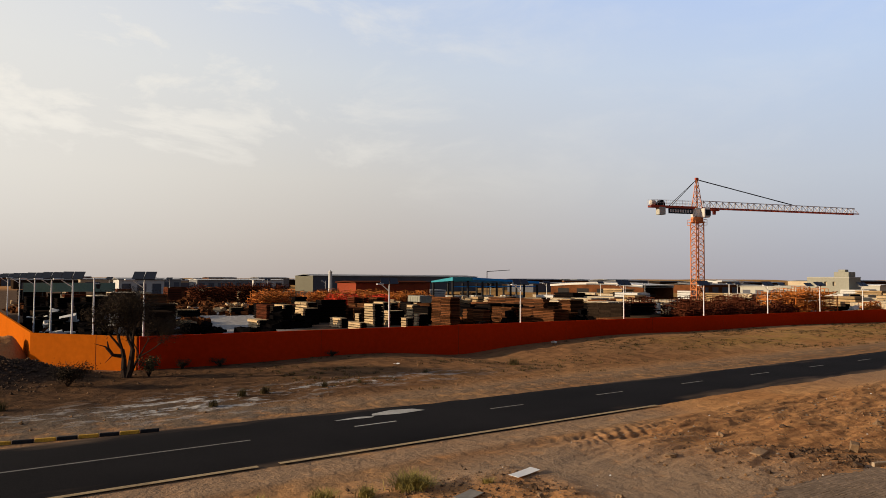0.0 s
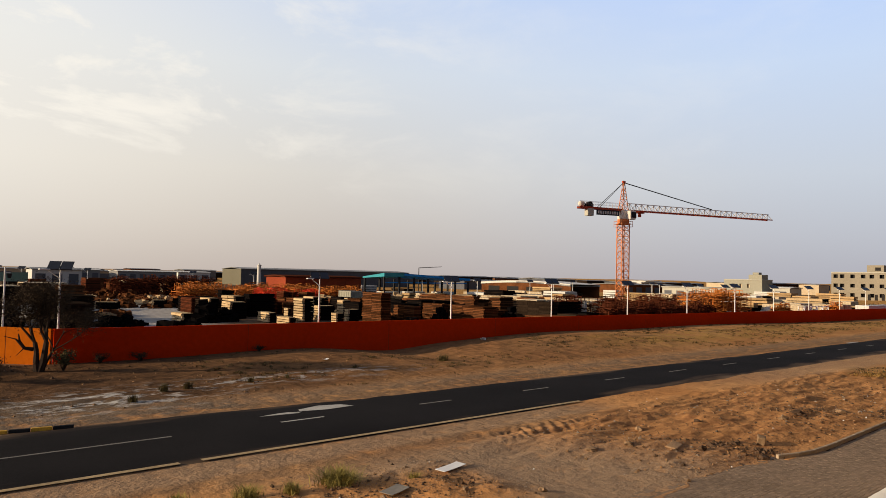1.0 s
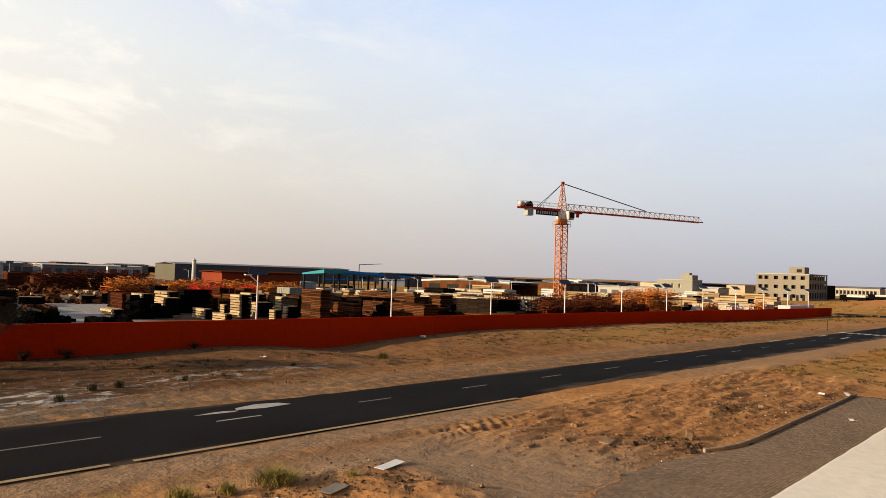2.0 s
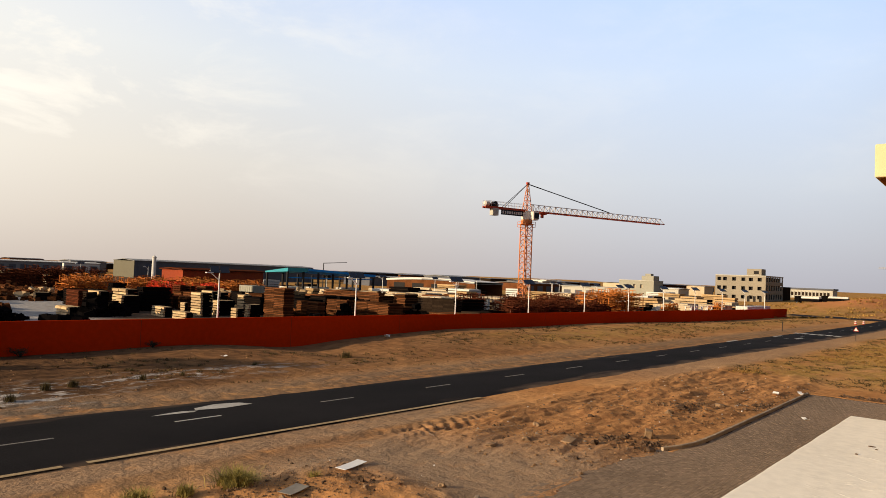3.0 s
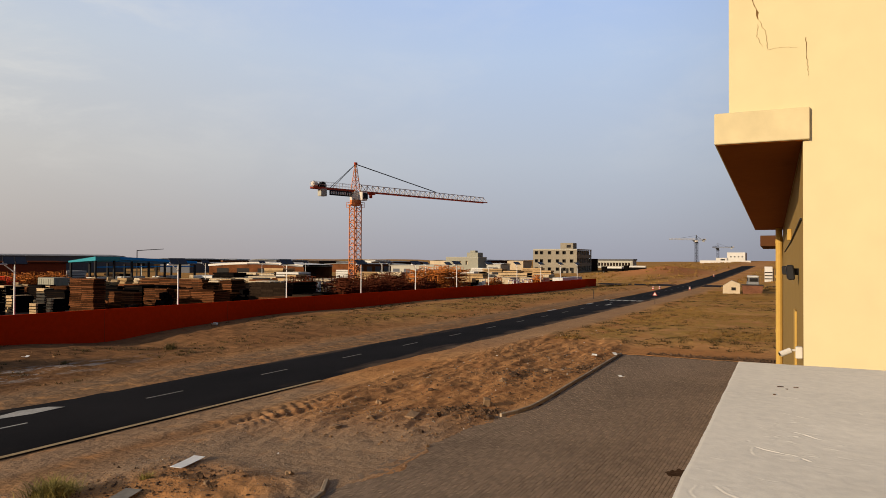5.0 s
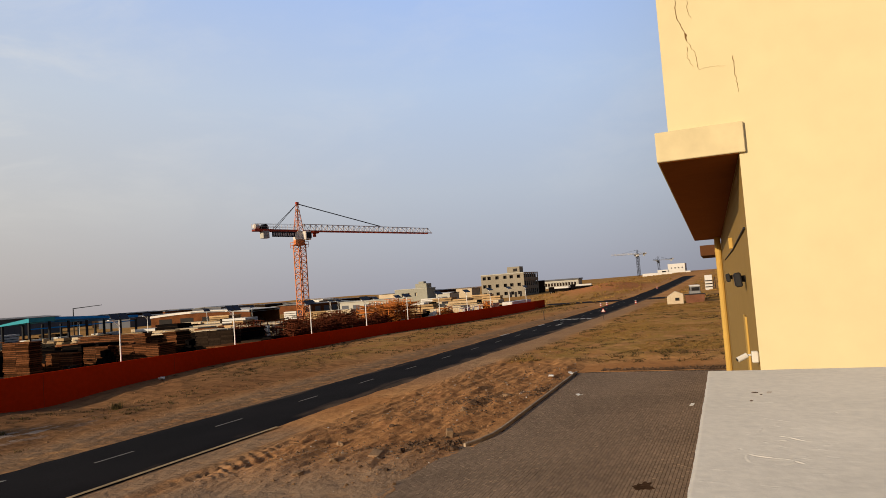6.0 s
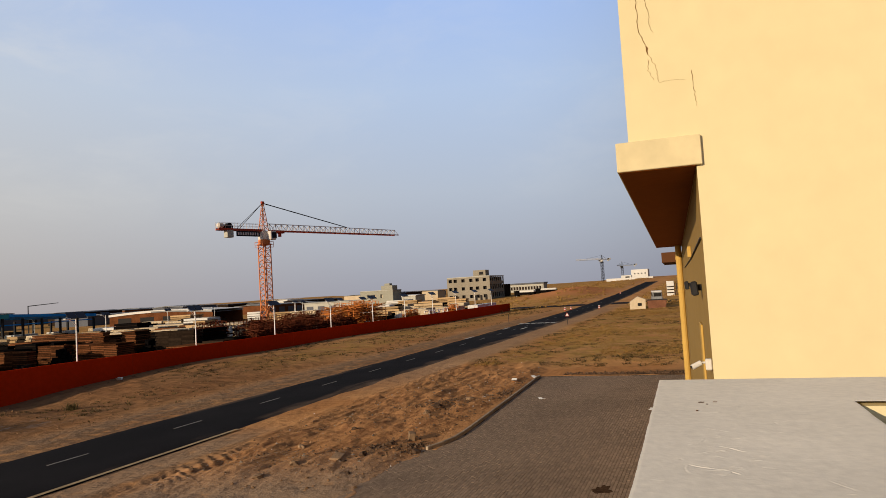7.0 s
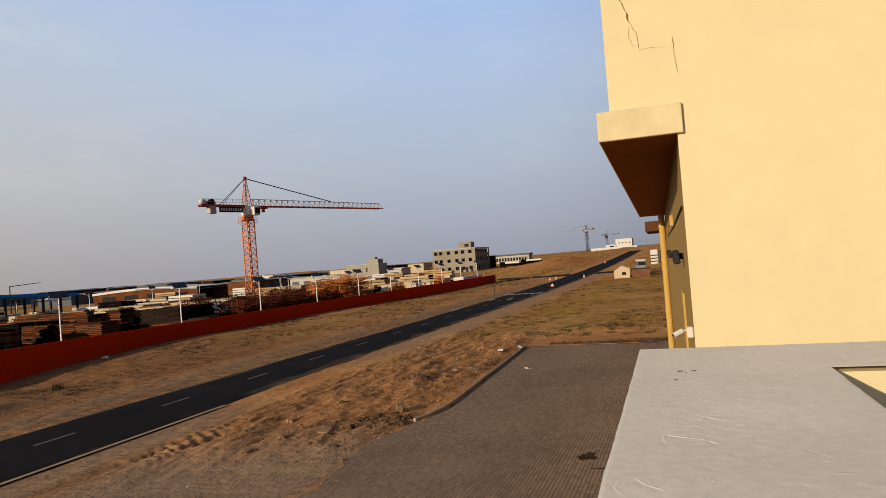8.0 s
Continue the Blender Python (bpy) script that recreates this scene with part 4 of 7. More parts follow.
def floodlight(p, z):
    root = fixture("floodlight", p, 0, z, "black floodlight bracketed to the street wall", "floodlight")
    bm = bmesh.new()
    add_box(bm, -0.13, 0.13, 0.05, 0.13, -0.09, 0.09, pose(0, 0, 0, -6, 0, 0))
    soften(bm, 0.015)
    part("housing", bm, "dark_steel", root)
    bm = bmesh.new()
    add_box(bm, -0.11, 0.11, 0.132, 0.138, -0.07, 0.07, pose(0, 0, 0, -6, 0, 0))
    part("glass", bm, "panel", root)
    part("bracket", boxes((-0.03, 0.03, 0.001, 0.055, -0.04, 0.04), bevel=0.005), "dark_steel", root)


floodlight(1.5, 5.83)
floodlight(8.2, 5.78)


def cctv():
    root = fixture("security_camera", 0.12, 0, 5.02, "white bullet security camera on a junction box", "security camera")
    part("junction_box", boxes((-0.05, 0.05, 0.002, 0.070, -0.06, 0.06), bevel=0.01), "plastic_white", root)
    part("arm", rods(((0, 0.075, 0.02), (-0.02, 0.135, 0.02), 0.012), seg=8), "plastic_white", root)
    part("body", rods(((-0.02, 0.115, 0.015), (-0.06, 0.205, -0.025), 0.024), seg=12), "plastic_white", root)
    part("sun_hood", rods(((-0.02, 0.118, 0.022), (-0.063, 0.215, -0.018), 0.026, 0.024), seg=10), "plastic_white", root)
    part("lens", rods(((-0.0632, 0.2155, -0.0185), (-0.0652, 0.2205, -0.0205), 0.018), seg=12), "dark_steel", root)


cctv()
jb = fixture("junction_box", 5.7, 0, 6.42, "small yellowed junction box with its cable on the wall", "junction box")
part("box_body", boxes((-0.09, 0.09, 0.001, 0.07, -0.1, 0.1), bevel=0.01), "pipe", jb)
part("cable", rods(((-5.4, 0.012, -0.02), (-3.2, 0.012, -0.06), 0.012), ((-3.2, 0.012, -0.06), (0.0, 0.012, -0.12), 0.012), ((0.0, 0.012, -0.12), (10.0, 0.012, -0.18), 0.012)), "dark_steel", jb)


def build_parapet():
    root = thing("roof_parapet", BUILD, "broad whitewashed roof parapet with trowel marks", "parapet", kind="structure")

    x0, x1, y0, y1, xi, yi, seed = -9.6, -3.5, -3.5, 0.455, -4.29, -0.44, 3
    S = np.unique(np.round(np.concatenate([np.linspace(x0, -6.3, 160), np.linspace(-6.3, xi, 620), np.linspace(xi, x1, 110)]), 5))
    Q = np.unique(np.round(np.concatenate([np.linspace(y0, yi, 90), np.linspace(yi, -0.15, 34), np.linspace(-0.15, y1, 190)]), 5))

    STROKES = (((-5.485, 0.285), (-5.61, 0.13), 1.5), ((-5.65, 0.235), (-5.53, 0.11), 1.1), ((-5.235, 0.195), (-5.30, 0.085), 1.3), ((-5.20, 0.26), (-5.09, 0.24), 1.2), ((-5.13, 0.255), (-5.075, 0.155), 0.9), ((-4.92, 0.24), (-4.97, 0.12), 0.7),
               ((-4.31, 0.245), (-4.29, 0.12), -1.6), ((-4.36, 0.22), (-4.37, 0.19), -1.6), ((-4.52, 0.265), (-4.53, 0.235), -1.6), ((-5.35, 0.045), (-5.357, 0.015), -1.2), ((-5.97, -0.045), (-6.03, -0.09), 1.2), ((-5.63, -0.11), (-5.76, -0.145), 0.7), ((-5.95, 0.36), (-6.06, 0.30), 1.0), ((-5.97, 0.41), (-6.10, 0.40), 0.9), ((-5.50, 0.295), (-5.60, 0.285), 0.8))

    def zf(a, b):
        inner = np.maximum(a - xi, b - yi)
        edge = np.minimum(np.minimum(x1 - a, y1 - b), np.where(inner > 0, inner, 0))
        ridge = 0.0
        rr = random.Random(seed)
        for k in range(190):
            if k < 80:
                cx, cy, ang = -5.25 + rr.gauss(0, 0.42), 0.20 + rr.gauss(0, 0.06), rr.gauss(1.5, 0.5)
            else:
                cx, cy, ang = rr.uniform(-6.3, -4.2), rr.uniform(-0.35, 0.43), rr.gauss(1.2, 0.9)
            ln, wd, bend = rr.uniform(0.012, 0.055), rr.uniform(0.003, 0.0055), rr.uniform(-5, 5)
            u = (a - cx) * math.cos(ang) + (b - cy) * math.sin(ang)
            line = -(a - cx) * math.sin(ang) + (b - cy) * math.cos(ang) - bend * u * u
            ridge = ridge + rr.uniform(-0.8, 1.0) * np.exp(-(line / wd) ** 2) * (1 - sst(ln * 0.5, ln, np.abs(u)))
        ridge = 0.9 * ridge * sst(0.42, 0.62, fbm(a * 26, b * 26, seed + 9))
        # the few long strokes of the trowel, each a raised lip beside a groove
        for (p0, q0), (p1, q1), deep in STROKES:
            L_ = math.hypot(p1 - p0, q1 - q0)
            du, dv = (p1 - p0) / L_, (q1 - q0) / L_
            u = (a - p0) * du + (b - q0) * dv
            line = -(a - p0) * dv + (b - q0) * du + 0.012 * np.sin(u * 31 + p0 * 40) + 0.010 * (fbm(u * 30, u * 0 + p0, 6) - 0.5)
            ridge = ridge + deep * 0.55 * (np.exp(-((line - 0.0035) / 0.0035) ** 2) - 0.9 * np.exp(-((line + 0.0035) / 0.0035) ** 2) + 0.5 * np.exp(-((line - 0.016 - 0.01 * np.sin(u * 50)) / 0.0035) ** 2)) * sst(-0.01, 0.02, u) * (1 - sst(L_ - 0.02, L_ + 0.01, u)) * sst(0.30, 0.62, fbm(a * 34, b * 34, 8))
        return 5.37 + 0.0013 * np.clip(ridge, -1.3, 1.3) - 0.0012 * (1 - sst(0, 0.012, edge)) + 0.0026 * (fbm(a * 4, b * 4, seed) - 0.5) + 0.0003 * (fbm(a * 34, b * 34, seed + 3) - 0.5)

    def skew(verts, wave=0.0):
        """The parapet turns a little away from the building's line; its arrises are not quite straight."""
        for v in verts:
            x, y = v.co.x, v.co.y
            w_ = wave * float(np.clip(abs(y - 0.1) / 0.4, 0, 1)) * (noise.noise(Vector((x * 5.0, 0.3, 0.0))) + 0.5 * noise.noise(Vector((x * 17.0, 1.3, 0.0))))
            v.co.y = y - 0.0145 * (x + 3.5) - 0.012 + w_

    me, co = sheet("parapet_top", S, Q, zf)
    cut = bmesh.new()
    cut.from_mesh(me)
    bmesh.ops.delete(cut, geom=[f for f in cut.faces if f.calc_center_median().x < xi and f.calc_center_median().y < yi], context="FACES")
    skew(cut.verts, 0.003)
    cut.to_mesh(me)
    cut.free()
    me.materials.append(M["slab"])
    new("parapet_top", me).parent = root
    for name_, dims, mat_ in (("street_face", (-9.6, -3.5, -0.43, 0.442, -0.2, 5.345), "yellow"), ("cross_face", (-4.28, -3.502, -3.5, -0.4305, -0.2, 5.345), "yellow"), ("roof_deck", (-9.6, -4.281, -3.5, -0.4305, -0.2, 4.75), "concrete_pale")):
        bm = boxes(dims)
        skew(bm.verts)
        part(name_, bm, mat_, root)


    # chipped spots where the screed has come away
    r = random.Random(12)
    for p_, q_, l_, w_ in ((-4.305, 0.232, 0.020, 0.008), (-4.298, 0.165, 0.018, 0.003), (-4.36, 0.205, 0.009, 0.003), (-4.525, 0.252, 0.009, 0.008)):
        bm = bmesh.new()
        rim = [(p_ + 0.7 * w_ * math.cos(k * math.tau / 9) * r.uniform(0.5, 1.2), q_ - 0.0145 * (p_ + 3.5) - 0.012 + 0.7 * l_ * math.sin(k * math.tau / 9) * r.uniform(0.5, 1.2)) for k in range(9)]
        top, low = [[bm.verts.new((x, y, z)) for x, y in rim] for z in (5.3735, 5.366)]
        bm.faces.new(top)
        for k in range(9):
            bm.faces.new((low[k], low[(k + 1) % 9], top[(k + 1) % 9], top[k]))
        part("chip", bm, "clod", root, "dark chipped spot")


build_parapet()


# ---- kerb of the paving ----
def build_paving_kerb():
    root = thing("paving_kerb", pose(0, 0, 0), "low concrete kerb between paving and churned sand", "kerb", kind="structure")
    me = mesh_of("kerb_stone", boxes((-0.49, 0.49, -0.06, 0.06, -0.15, 0.11), bevel=0.02), "kerb")
    pts = [(24.4, 10.75), (25.3, 10.45), (26.2, 10.30), (27.2, 10.28)] + [(28.2 + k * 1.0, 10.30 + k * 0.04) for k in range(17)]
    for (a, b), (c, d) in zip(pts[:-1], pts[1:]):
        ob = new("kerb_stone", me)
        ob.matrix_world = pose((a + c) / 2, (b + d) / 2, 0.02, 0, 0, math.degrees(math.atan2(d - b, c - a)))
        ob.parent = root
    for i, (s, n, a) in enumerate(((14.6, 11.55, 30), (13.7, 11.2, 12))):
        ob = new("kerb_stone", me)
        ob.matrix_world = pose(s, n, -0.02, 0, 0, a)
        ob.parent = root


build_paving_kerb()
# ---- storage yard ----
KINDS = {
    "P": ("timber_pale", "panel_stack", "stacked panels, coloured black on shaded sides and pale where sunlit", "panel stack"),
    "T": ("timber", "timber_stack", "sawn yellow timber stacked in bundles", "timber stack"),
    "B": ("timber_brown", "plank_stack", "weathered brown planks stacked in long bundles", "timber stack"),
    # black here colours in the unlit faces of a stack
    "K": ("deep_black", "covered_stack", "stack coloured black for its unlit faces", "covered stack"),
    "G": ("grey_boards", "board_stack", "dark grey scaffold boards stacked on bearers", "board stack"),
    "R": ("steel_red", "steel_stack", "red primed steel frames stacked in bundles", "steel stack"),
    "O": ("steel_orange", "steel_stack", "orange primed steel frames stacked in bundles", "steel stack"),
    "C": ("container", "site_container", "cream site container with ribbed sides", "container"),
    "W": ("sheet_white", "white_bundle", "bundle wrapped in white sheeting", "wrapped bundle"),
}
yard_rnd = random.Random(11)


def yard_z(s, n):
    return float(height(s, n))


def bundle_stack(kind, s0, n0, ws, dn, h, layers, turn=0.0, split=False):
    """Bundles piled on bearers, each layer a little out of line."""
    mat, name, label, cat = KINDS[kind]
    z0 = yard_z(s0, n0)
    root = thing(name, pose(s0 + ws / 2, n0 + dn / 2, z0, 0, 0, turn), label, cat, "stacks in the yard")
    lh = h / layers
    r = yard_rnd
    gap = min(0.10, lh * 0.24)
    for k in range(layers):
        ox, oy = r.uniform(-0.03, 0.03) * min(1.5, ws), r.uniform(-0.03, 0.03) * min(2, dn)
        a, b = ws / 2 * r.uniform(0.97, 1.01), dn / 2 * r.uniform(0.97, 1.01)
        z1 = (k + 1) * lh - r.uniform(0, 0.10) * lh
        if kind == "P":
            # black body colours in the shaded sides; the pale edge colours in the sunlit one
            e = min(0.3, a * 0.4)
            part("panel", boxes((ox - a + e + 0.004, ox + a, oy - b, oy + b, k * lh + gap * 0.3, z1)), "deep_black", root)
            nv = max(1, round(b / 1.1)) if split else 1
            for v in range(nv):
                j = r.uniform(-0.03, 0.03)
                part("panel_edge", boxes((ox - a + j, ox - a + e, oy - b + 2 * b * v / nv + 0.02, oy - b + 2 * b * (v + 1) / nv - 0.02, k * lh + gap, z1)), mat, root, "pale edge coloured as the sunlit side")
            continue
        nu, nv = (max(1, int(a / 1.3)), max(1, int(b / 0.9))) if split else (1, 1)
        for u in range(nu):
            for v in range(nv):
                e, j = (r.uniform(-0.03, 0.03), 0.015) if split else (0.0, 0.0)
                part(("plank" if kind in "BG" else "layer") if split else "layer", boxes((ox - a + 2 * a * u / nu + j + e, ox - a + 2 * a * (u + 1) / nu - j + e, oy - b + 2 * b * v / nv + j, oy - b + 2 * b * (v + 1) / nv - j, k * lh + gap, z1)), mat, root)
        # bearers get a dark colour so that the gaps between layers look shaded
        if split and lh > 0.3:
            for t in (-0.7, 0.0, 0.7):
                part("bearer", boxes((ox - a * 0.96, ox + a * 0.96, oy + t * b - 0.05, oy + t * b + 0.05, k * lh, k * lh + gap)), "grey_boards", root)
        else:
            part("bearer", boxes((ox - a * 0.9, ox + a * 0.9, oy - b * 0.9, oy + b * 0.9, k * lh - 0.1 * lh, k * lh + gap)), "grey_boards", root)
    # a thin pale sheet gives the stack its sunlit top
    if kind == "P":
        part("cover_board", boxes((-ws / 2, ws / 2 * 0.8, -dn / 2, dn / 2, h + 0.002, h + 0.06)), mat, root, "pale top coloured as sunlit")
    return root


def clutter(name, label, cat, mat, piles, seed, size=(0.25, 1.3), flat_=0.35):
    """Loose offcuts and boxes thrown into low heaps. piles: centre, radius, height and count of each heap."""
    r = random.Random(seed)
    co, faces = [], []
    for s0, n0, rad, hp, count in piles:
        z0 = yard_z(s0, n0)
        for k in range(count):
            d, a = rad * math.sqrt(r.random()), r.uniform(0, math.tau)
            c = Vector((s0 + d * math.cos(a), n0 + d * math.sin(a), z0 + hp * (1 - (d / rad) ** 2) * r.uniform(0.1, 1.0)))
            L = r.uniform(*size)
            half = (L / 2, L * r.uniform(0.12, 0.5), L * r.uniform(0.05, flat_))
            m = Euler((r.gauss(0, 0.18), r.gauss(0, 0.18), r.uniform(0, 3.2))).to_matrix()
            c.z = max(c.z, z0 + half[2] * 0.8)
            b = len(co)
            for x, y, z in ((-1, -1, -1), (1, -1, -1), (1, 1, -1), (-1, 1, -1), (-1, -1, 1), (1, -1, 1), (1, 1, 1), (-1, 1, 1)):
                co.append(tuple(c + m @ Vector((x * half[0] * r.uniform(0.85, 1), y * half[1], z * half[2]))))
            faces += [(b + 3, b + 2, b + 1, b), (b + 4, b + 5, b + 6, b + 7), (b, b + 1, b + 5, b + 4), (b + 1, b + 2, b + 6, b + 5), (b + 2, b + 3, b + 7, b + 6), (b + 3, b, b + 4, b + 7)]
    me = bpy.data.meshes.new(name)
    me.from_pydata(co, [], faces)
    me.materials.append(M[mat])
    tagged(new(name, me), label, cat, kind="stuff")


def heaps(az0, az1, d0, d1, count, rad, hp, each, seed):
    r = random.Random(seed)
    out = []
    while len(out) < count:
        q = polar(r.uniform(az0, az1), r.uniform(d0, d1))
        if q.y > 51.5 and q.x > 6.5 and not (70.8 < math.degrees(math.atan2(q.y, q.x)) < 77.2 and q.length < 118):
            out.append((q.x, q.y, r.uniform(*rad), r.uniform(*hp), int(r.uniform(*each))))
    return out


def ribbed_container(s0, n0, ws, dn, h, mat="container", turn=0.0, label=""):
    root = thing("site_container", pose(s0 + ws / 2, n0 + dn / 2, yard_z(s0, n0), 0, 0, turn), label or KINDS["C"][2], "container", "containers in the yard")
    a, b = ws / 2, dn / 2
    part("body", boxes((-a, a, -b, b, 0.1, h), bevel=0.04), mat, root)
    bm = bmesh.new()
    k = int(dn / 0.5)
    for i in range(k):
        y = -b + (i + 0.5) * dn / k
        add_box(bm, -a - 0.04, -a - 0.002, y - 0.11, y + 0.11, 0.25, h - 0.15)
    k = int(ws / 0.5)
    for i in range(k):
        x = -a + (i + 0.5) * ws / k
        add_box(bm, x - 0.11, x + 0.11, -b - 0.04, -b - 0.002, 0.25, h - 0.15)
    part("ribs", bm, mat, root)
    return root


def scaffold_heap(s0, n0, ws, dn, h, mat, seed):
    """Rack of welded frames leaning and lying across one another."""
    r = random.Random(seed)
    root = thing("scaffold_rack", pose(s0, n0, yard_z(s0, n0)), {"steel_orange": "orange steel scaffold frames heaped on a rack", "steel_bright": "bright red steel frames heaped on a rack"}.get(mat, "rusty brown scaffold frames heaped on a rack"), "scaffold rack", "racks in the yard")
    bm = bmesh.new()
    for x in (0, ws):
        for y in np.linspace(0, dn, max(2, int(dn / 2.5))):
            add_rod(bm, (x, y, 0), (x, y, h * 0.9), 0.07, seg=4)
    for z in (0.15, h * 0.45, h * 0.8):
        for x in (0, ws):
            add_rod(bm, (x, 0, z), (x, dn, z), 0.06, seg=4)
        for y in np.linspace(0, dn, max(2, int(dn / 2.5))):
            add_rod(bm, (0, y, z), (ws, y, z), 0.06, seg=4)
    part("rack_frame", bm, mat, root)
    for lv in range(3):
        bm = bmesh.new()
        z0 = 0.25 + lv * h * 0.34
        for k in range(int(60 + 22 * dn)):
            x, y = r.uniform(0, ws), r.uniform(0, dn)
            L, tilt, a = r.uniform(1.0, 2.0), r.uniform(-0.15, 0.22), r.choice((0, math.pi / 2)) + r.gauss(0, 0.16)
            d = Vector((math.cos(a) * math.cos(tilt), math.sin(a) * math.cos(tilt), abs(math.sin(tilt)))) * L / 2
            c = Vector((min(max(x, 0.4), ws - 0.4), min(max(y, 0.4), dn - 0.4), z0 + r.uniform(0.1, h * 0.30)))
            add_rod(bm, c - d, c + d, r.uniform(0.035, 0.06), seg=4)
            if k % 3 == 0:
                side = Vector((0, 0, 0.8)) if r.random() < 0.5 else Vector((d.y, -d.x, 0)) * 0.6
                add_rod(bm, c - d + side, c + d + side, 0.045, seg=4)
                for f in (-1, 0, 1):
                    add_rod(bm, c + d * f, c + d * f + side, 0.035, seg=4)
        tagged(part("frame_layer", bm, mat, root), kind="stuff")
    return root


# nearest row of stacks, by plan: kind, corner, sizes, layers
ROW_PALE = [
    ("P", 29.2, 80.9, 1.5, 3.4, 0.95, 3), ("P", 32.7, 81.7, 1.2, 3.0, 2.7, 8), ("P", 36.5, 84.4, 2.3, 1.6, 2.1, 6), ("P", 37.7, 86.3, 1.6, 3.6, 2.8, 8), ("K", 40.7, 88.0, 3.8, 1.8, 3.1, 6),
    ("K", 41.7, 99.6, 2.0, 1.6, 3.2, 7), ("P", 38.2, 77.0, 1.0, 3.2, 1.15, 4), ("P", 38.4, 72.5, 0.9, 2.9, 0.85, 3), ("P", 42.2, 79.9, 0.4, 1.1, 1.5, 5),
]
ROW_MIXED = [
    ("P", 42.7, 77.0, 1.5, 2.4, 2.85, 9), ("P", 48.7, 85.0, 1.1, 2.7, 2.75, 7), ("P", 45.9, 78.6, 2.4, 1.2, 1.85, 6), ("P", 51.5, 88.0, 1.4, 1.8, 2.5, 7), ("P", 45.2, 73.2, 1.1, 1.2, 1.2, 4), ("P", 53.3, 84.6, 1.3, 1.6, 2.3, 6), ("P", 48.5, 75.8, 1.8, 0.8, 1.5, 5),
    ("G", 56.8, 80.5, 2.2, 1.8, 2.2, 6), ("R", 54.4, 104.7, 1.0, 2.5, 3.0, 9), ("R", 55.8, 104.0, 1.0, 2.9, 2.9, 9), ("B", 58.0, 103.5, 1.6, 3.0, 2.9, 9),
]
ROW_BROWN = [
    ("B", 47.4, 66.9, 1.5, 4.0, 3.95, 20), ("B", 51.8, 66.1, 1.1, 4.4, 2.4, 12), ("B", 57.0, 67.1, 1.0, 4.0, 2.6, 13), ("B", 58.1, 60.7, 2.6, 7.6, 2.5, 13), ("B", 66.7, 71.8, 0.9, 12.2, 3.45, 16), ("B", 69.4, 69.2, 2.8, 2.4, 3.3, 15),
    ("G", 63.6, 54.9, 1.4, 5.6, 3.4, 12), ("K", 66.9, 56.4, 4.4, 1.5, 3.3, 8), ("W", 78.7, 61.7, 0.5, 1.0, 3.1, 3),
]
for row in (ROW_PALE, ROW_MIXED, ROW_BROWN):
    for r_ in row:
        bundle_stack(*r_, turn=yard_rnd.uniform(-2, 2), split=True)
# dark and rusty racks along the wall further on, orange frames behind
for i, (s, n, ws, dn, h, mat) in enumerate(((72.5, 53.0, 5.0, 2.2, 2.6, "steel_red"), (79.0, 53.2, 5.5, 2.4, 2.7, "steel_red"), (86, 52.8, 6.0, 2.2, 2.6, "steel_red"), (93.5, 52.6, 4.5, 2.4, 2.7, "steel_red"), (83, 60, 6, 4, 3.0, "steel_red"), (92, 60, 6, 4, 3.0, "steel_red"), (76, 62, 5, 4, 2.9, "steel_red"),
                                            (99, 53.5, 6.0, 6.0, 4.4, "steel_orange"), (106, 54, 6.0, 6.0, 4.5, "steel_orange"), (101, 62, 7.0, 5.0, 3.2, "steel_red"),
                                            (63, 118, 7, 6, 2.8, "steel_orange"), (72, 119, 8, 6, 2.9, "steel_orange"), (53, 121, 8, 6, 2.7, "steel_orange"), (44.5, 123, 7, 6, 2.7, "steel_orange"), (58, 127, 8, 5, 3.0, "steel_orange"), (48, 131, 8, 5, 3.0, "steel_orange"), (67, 127, 7, 4, 3.0, "steel_orange"),
                                            (54, 112, 6, 3, 2.4, "steel_bright"), (61.5, 111, 4, 3, 2.3, "steel_bright"), (40, 150, 8, 6, 3.8, "steel_red"), (48, 152, 8, 6, 4.0, "steel_red"), (56, 155, 8, 6, 4.0, "steel_red"),
                                            (118, 51.5, 3, 2, 2.2, "steel_orange"), (140, 51.5, 5, 2, 2.3, "steel_orange"))):
    scaffold_heap(s, n, ws, dn, h, mat, 100 + i)
# olive container behind the panels
ribbed_container(60.7, 94.1, 2.2, 3.7, 3.4, "olive_render", 0, "olive site container with ribbed sides")


def open_lane(s, n):
    """The bare concrete lanes that run between the stacks."""
    az, d = math.degrees(math.atan2(n, s)), math.hypot(s, n)
    return (70.3 < az < 77.6 and d < 160) or n < 51 or s < 7


PLACED = [(78.5, 115, 31, 19), (69, 132, 21, 11), (43, 110, 38, 24), (72, 52, 42, 16), (39, 149, 27, 13), (60.5, 94, 2.6, 4)] + [(a[1], a[2], a[3] + 0.5, a[4] + 0.5) for row in (ROW_PALE, ROW_MIXED, ROW_BROWN) for a in row]


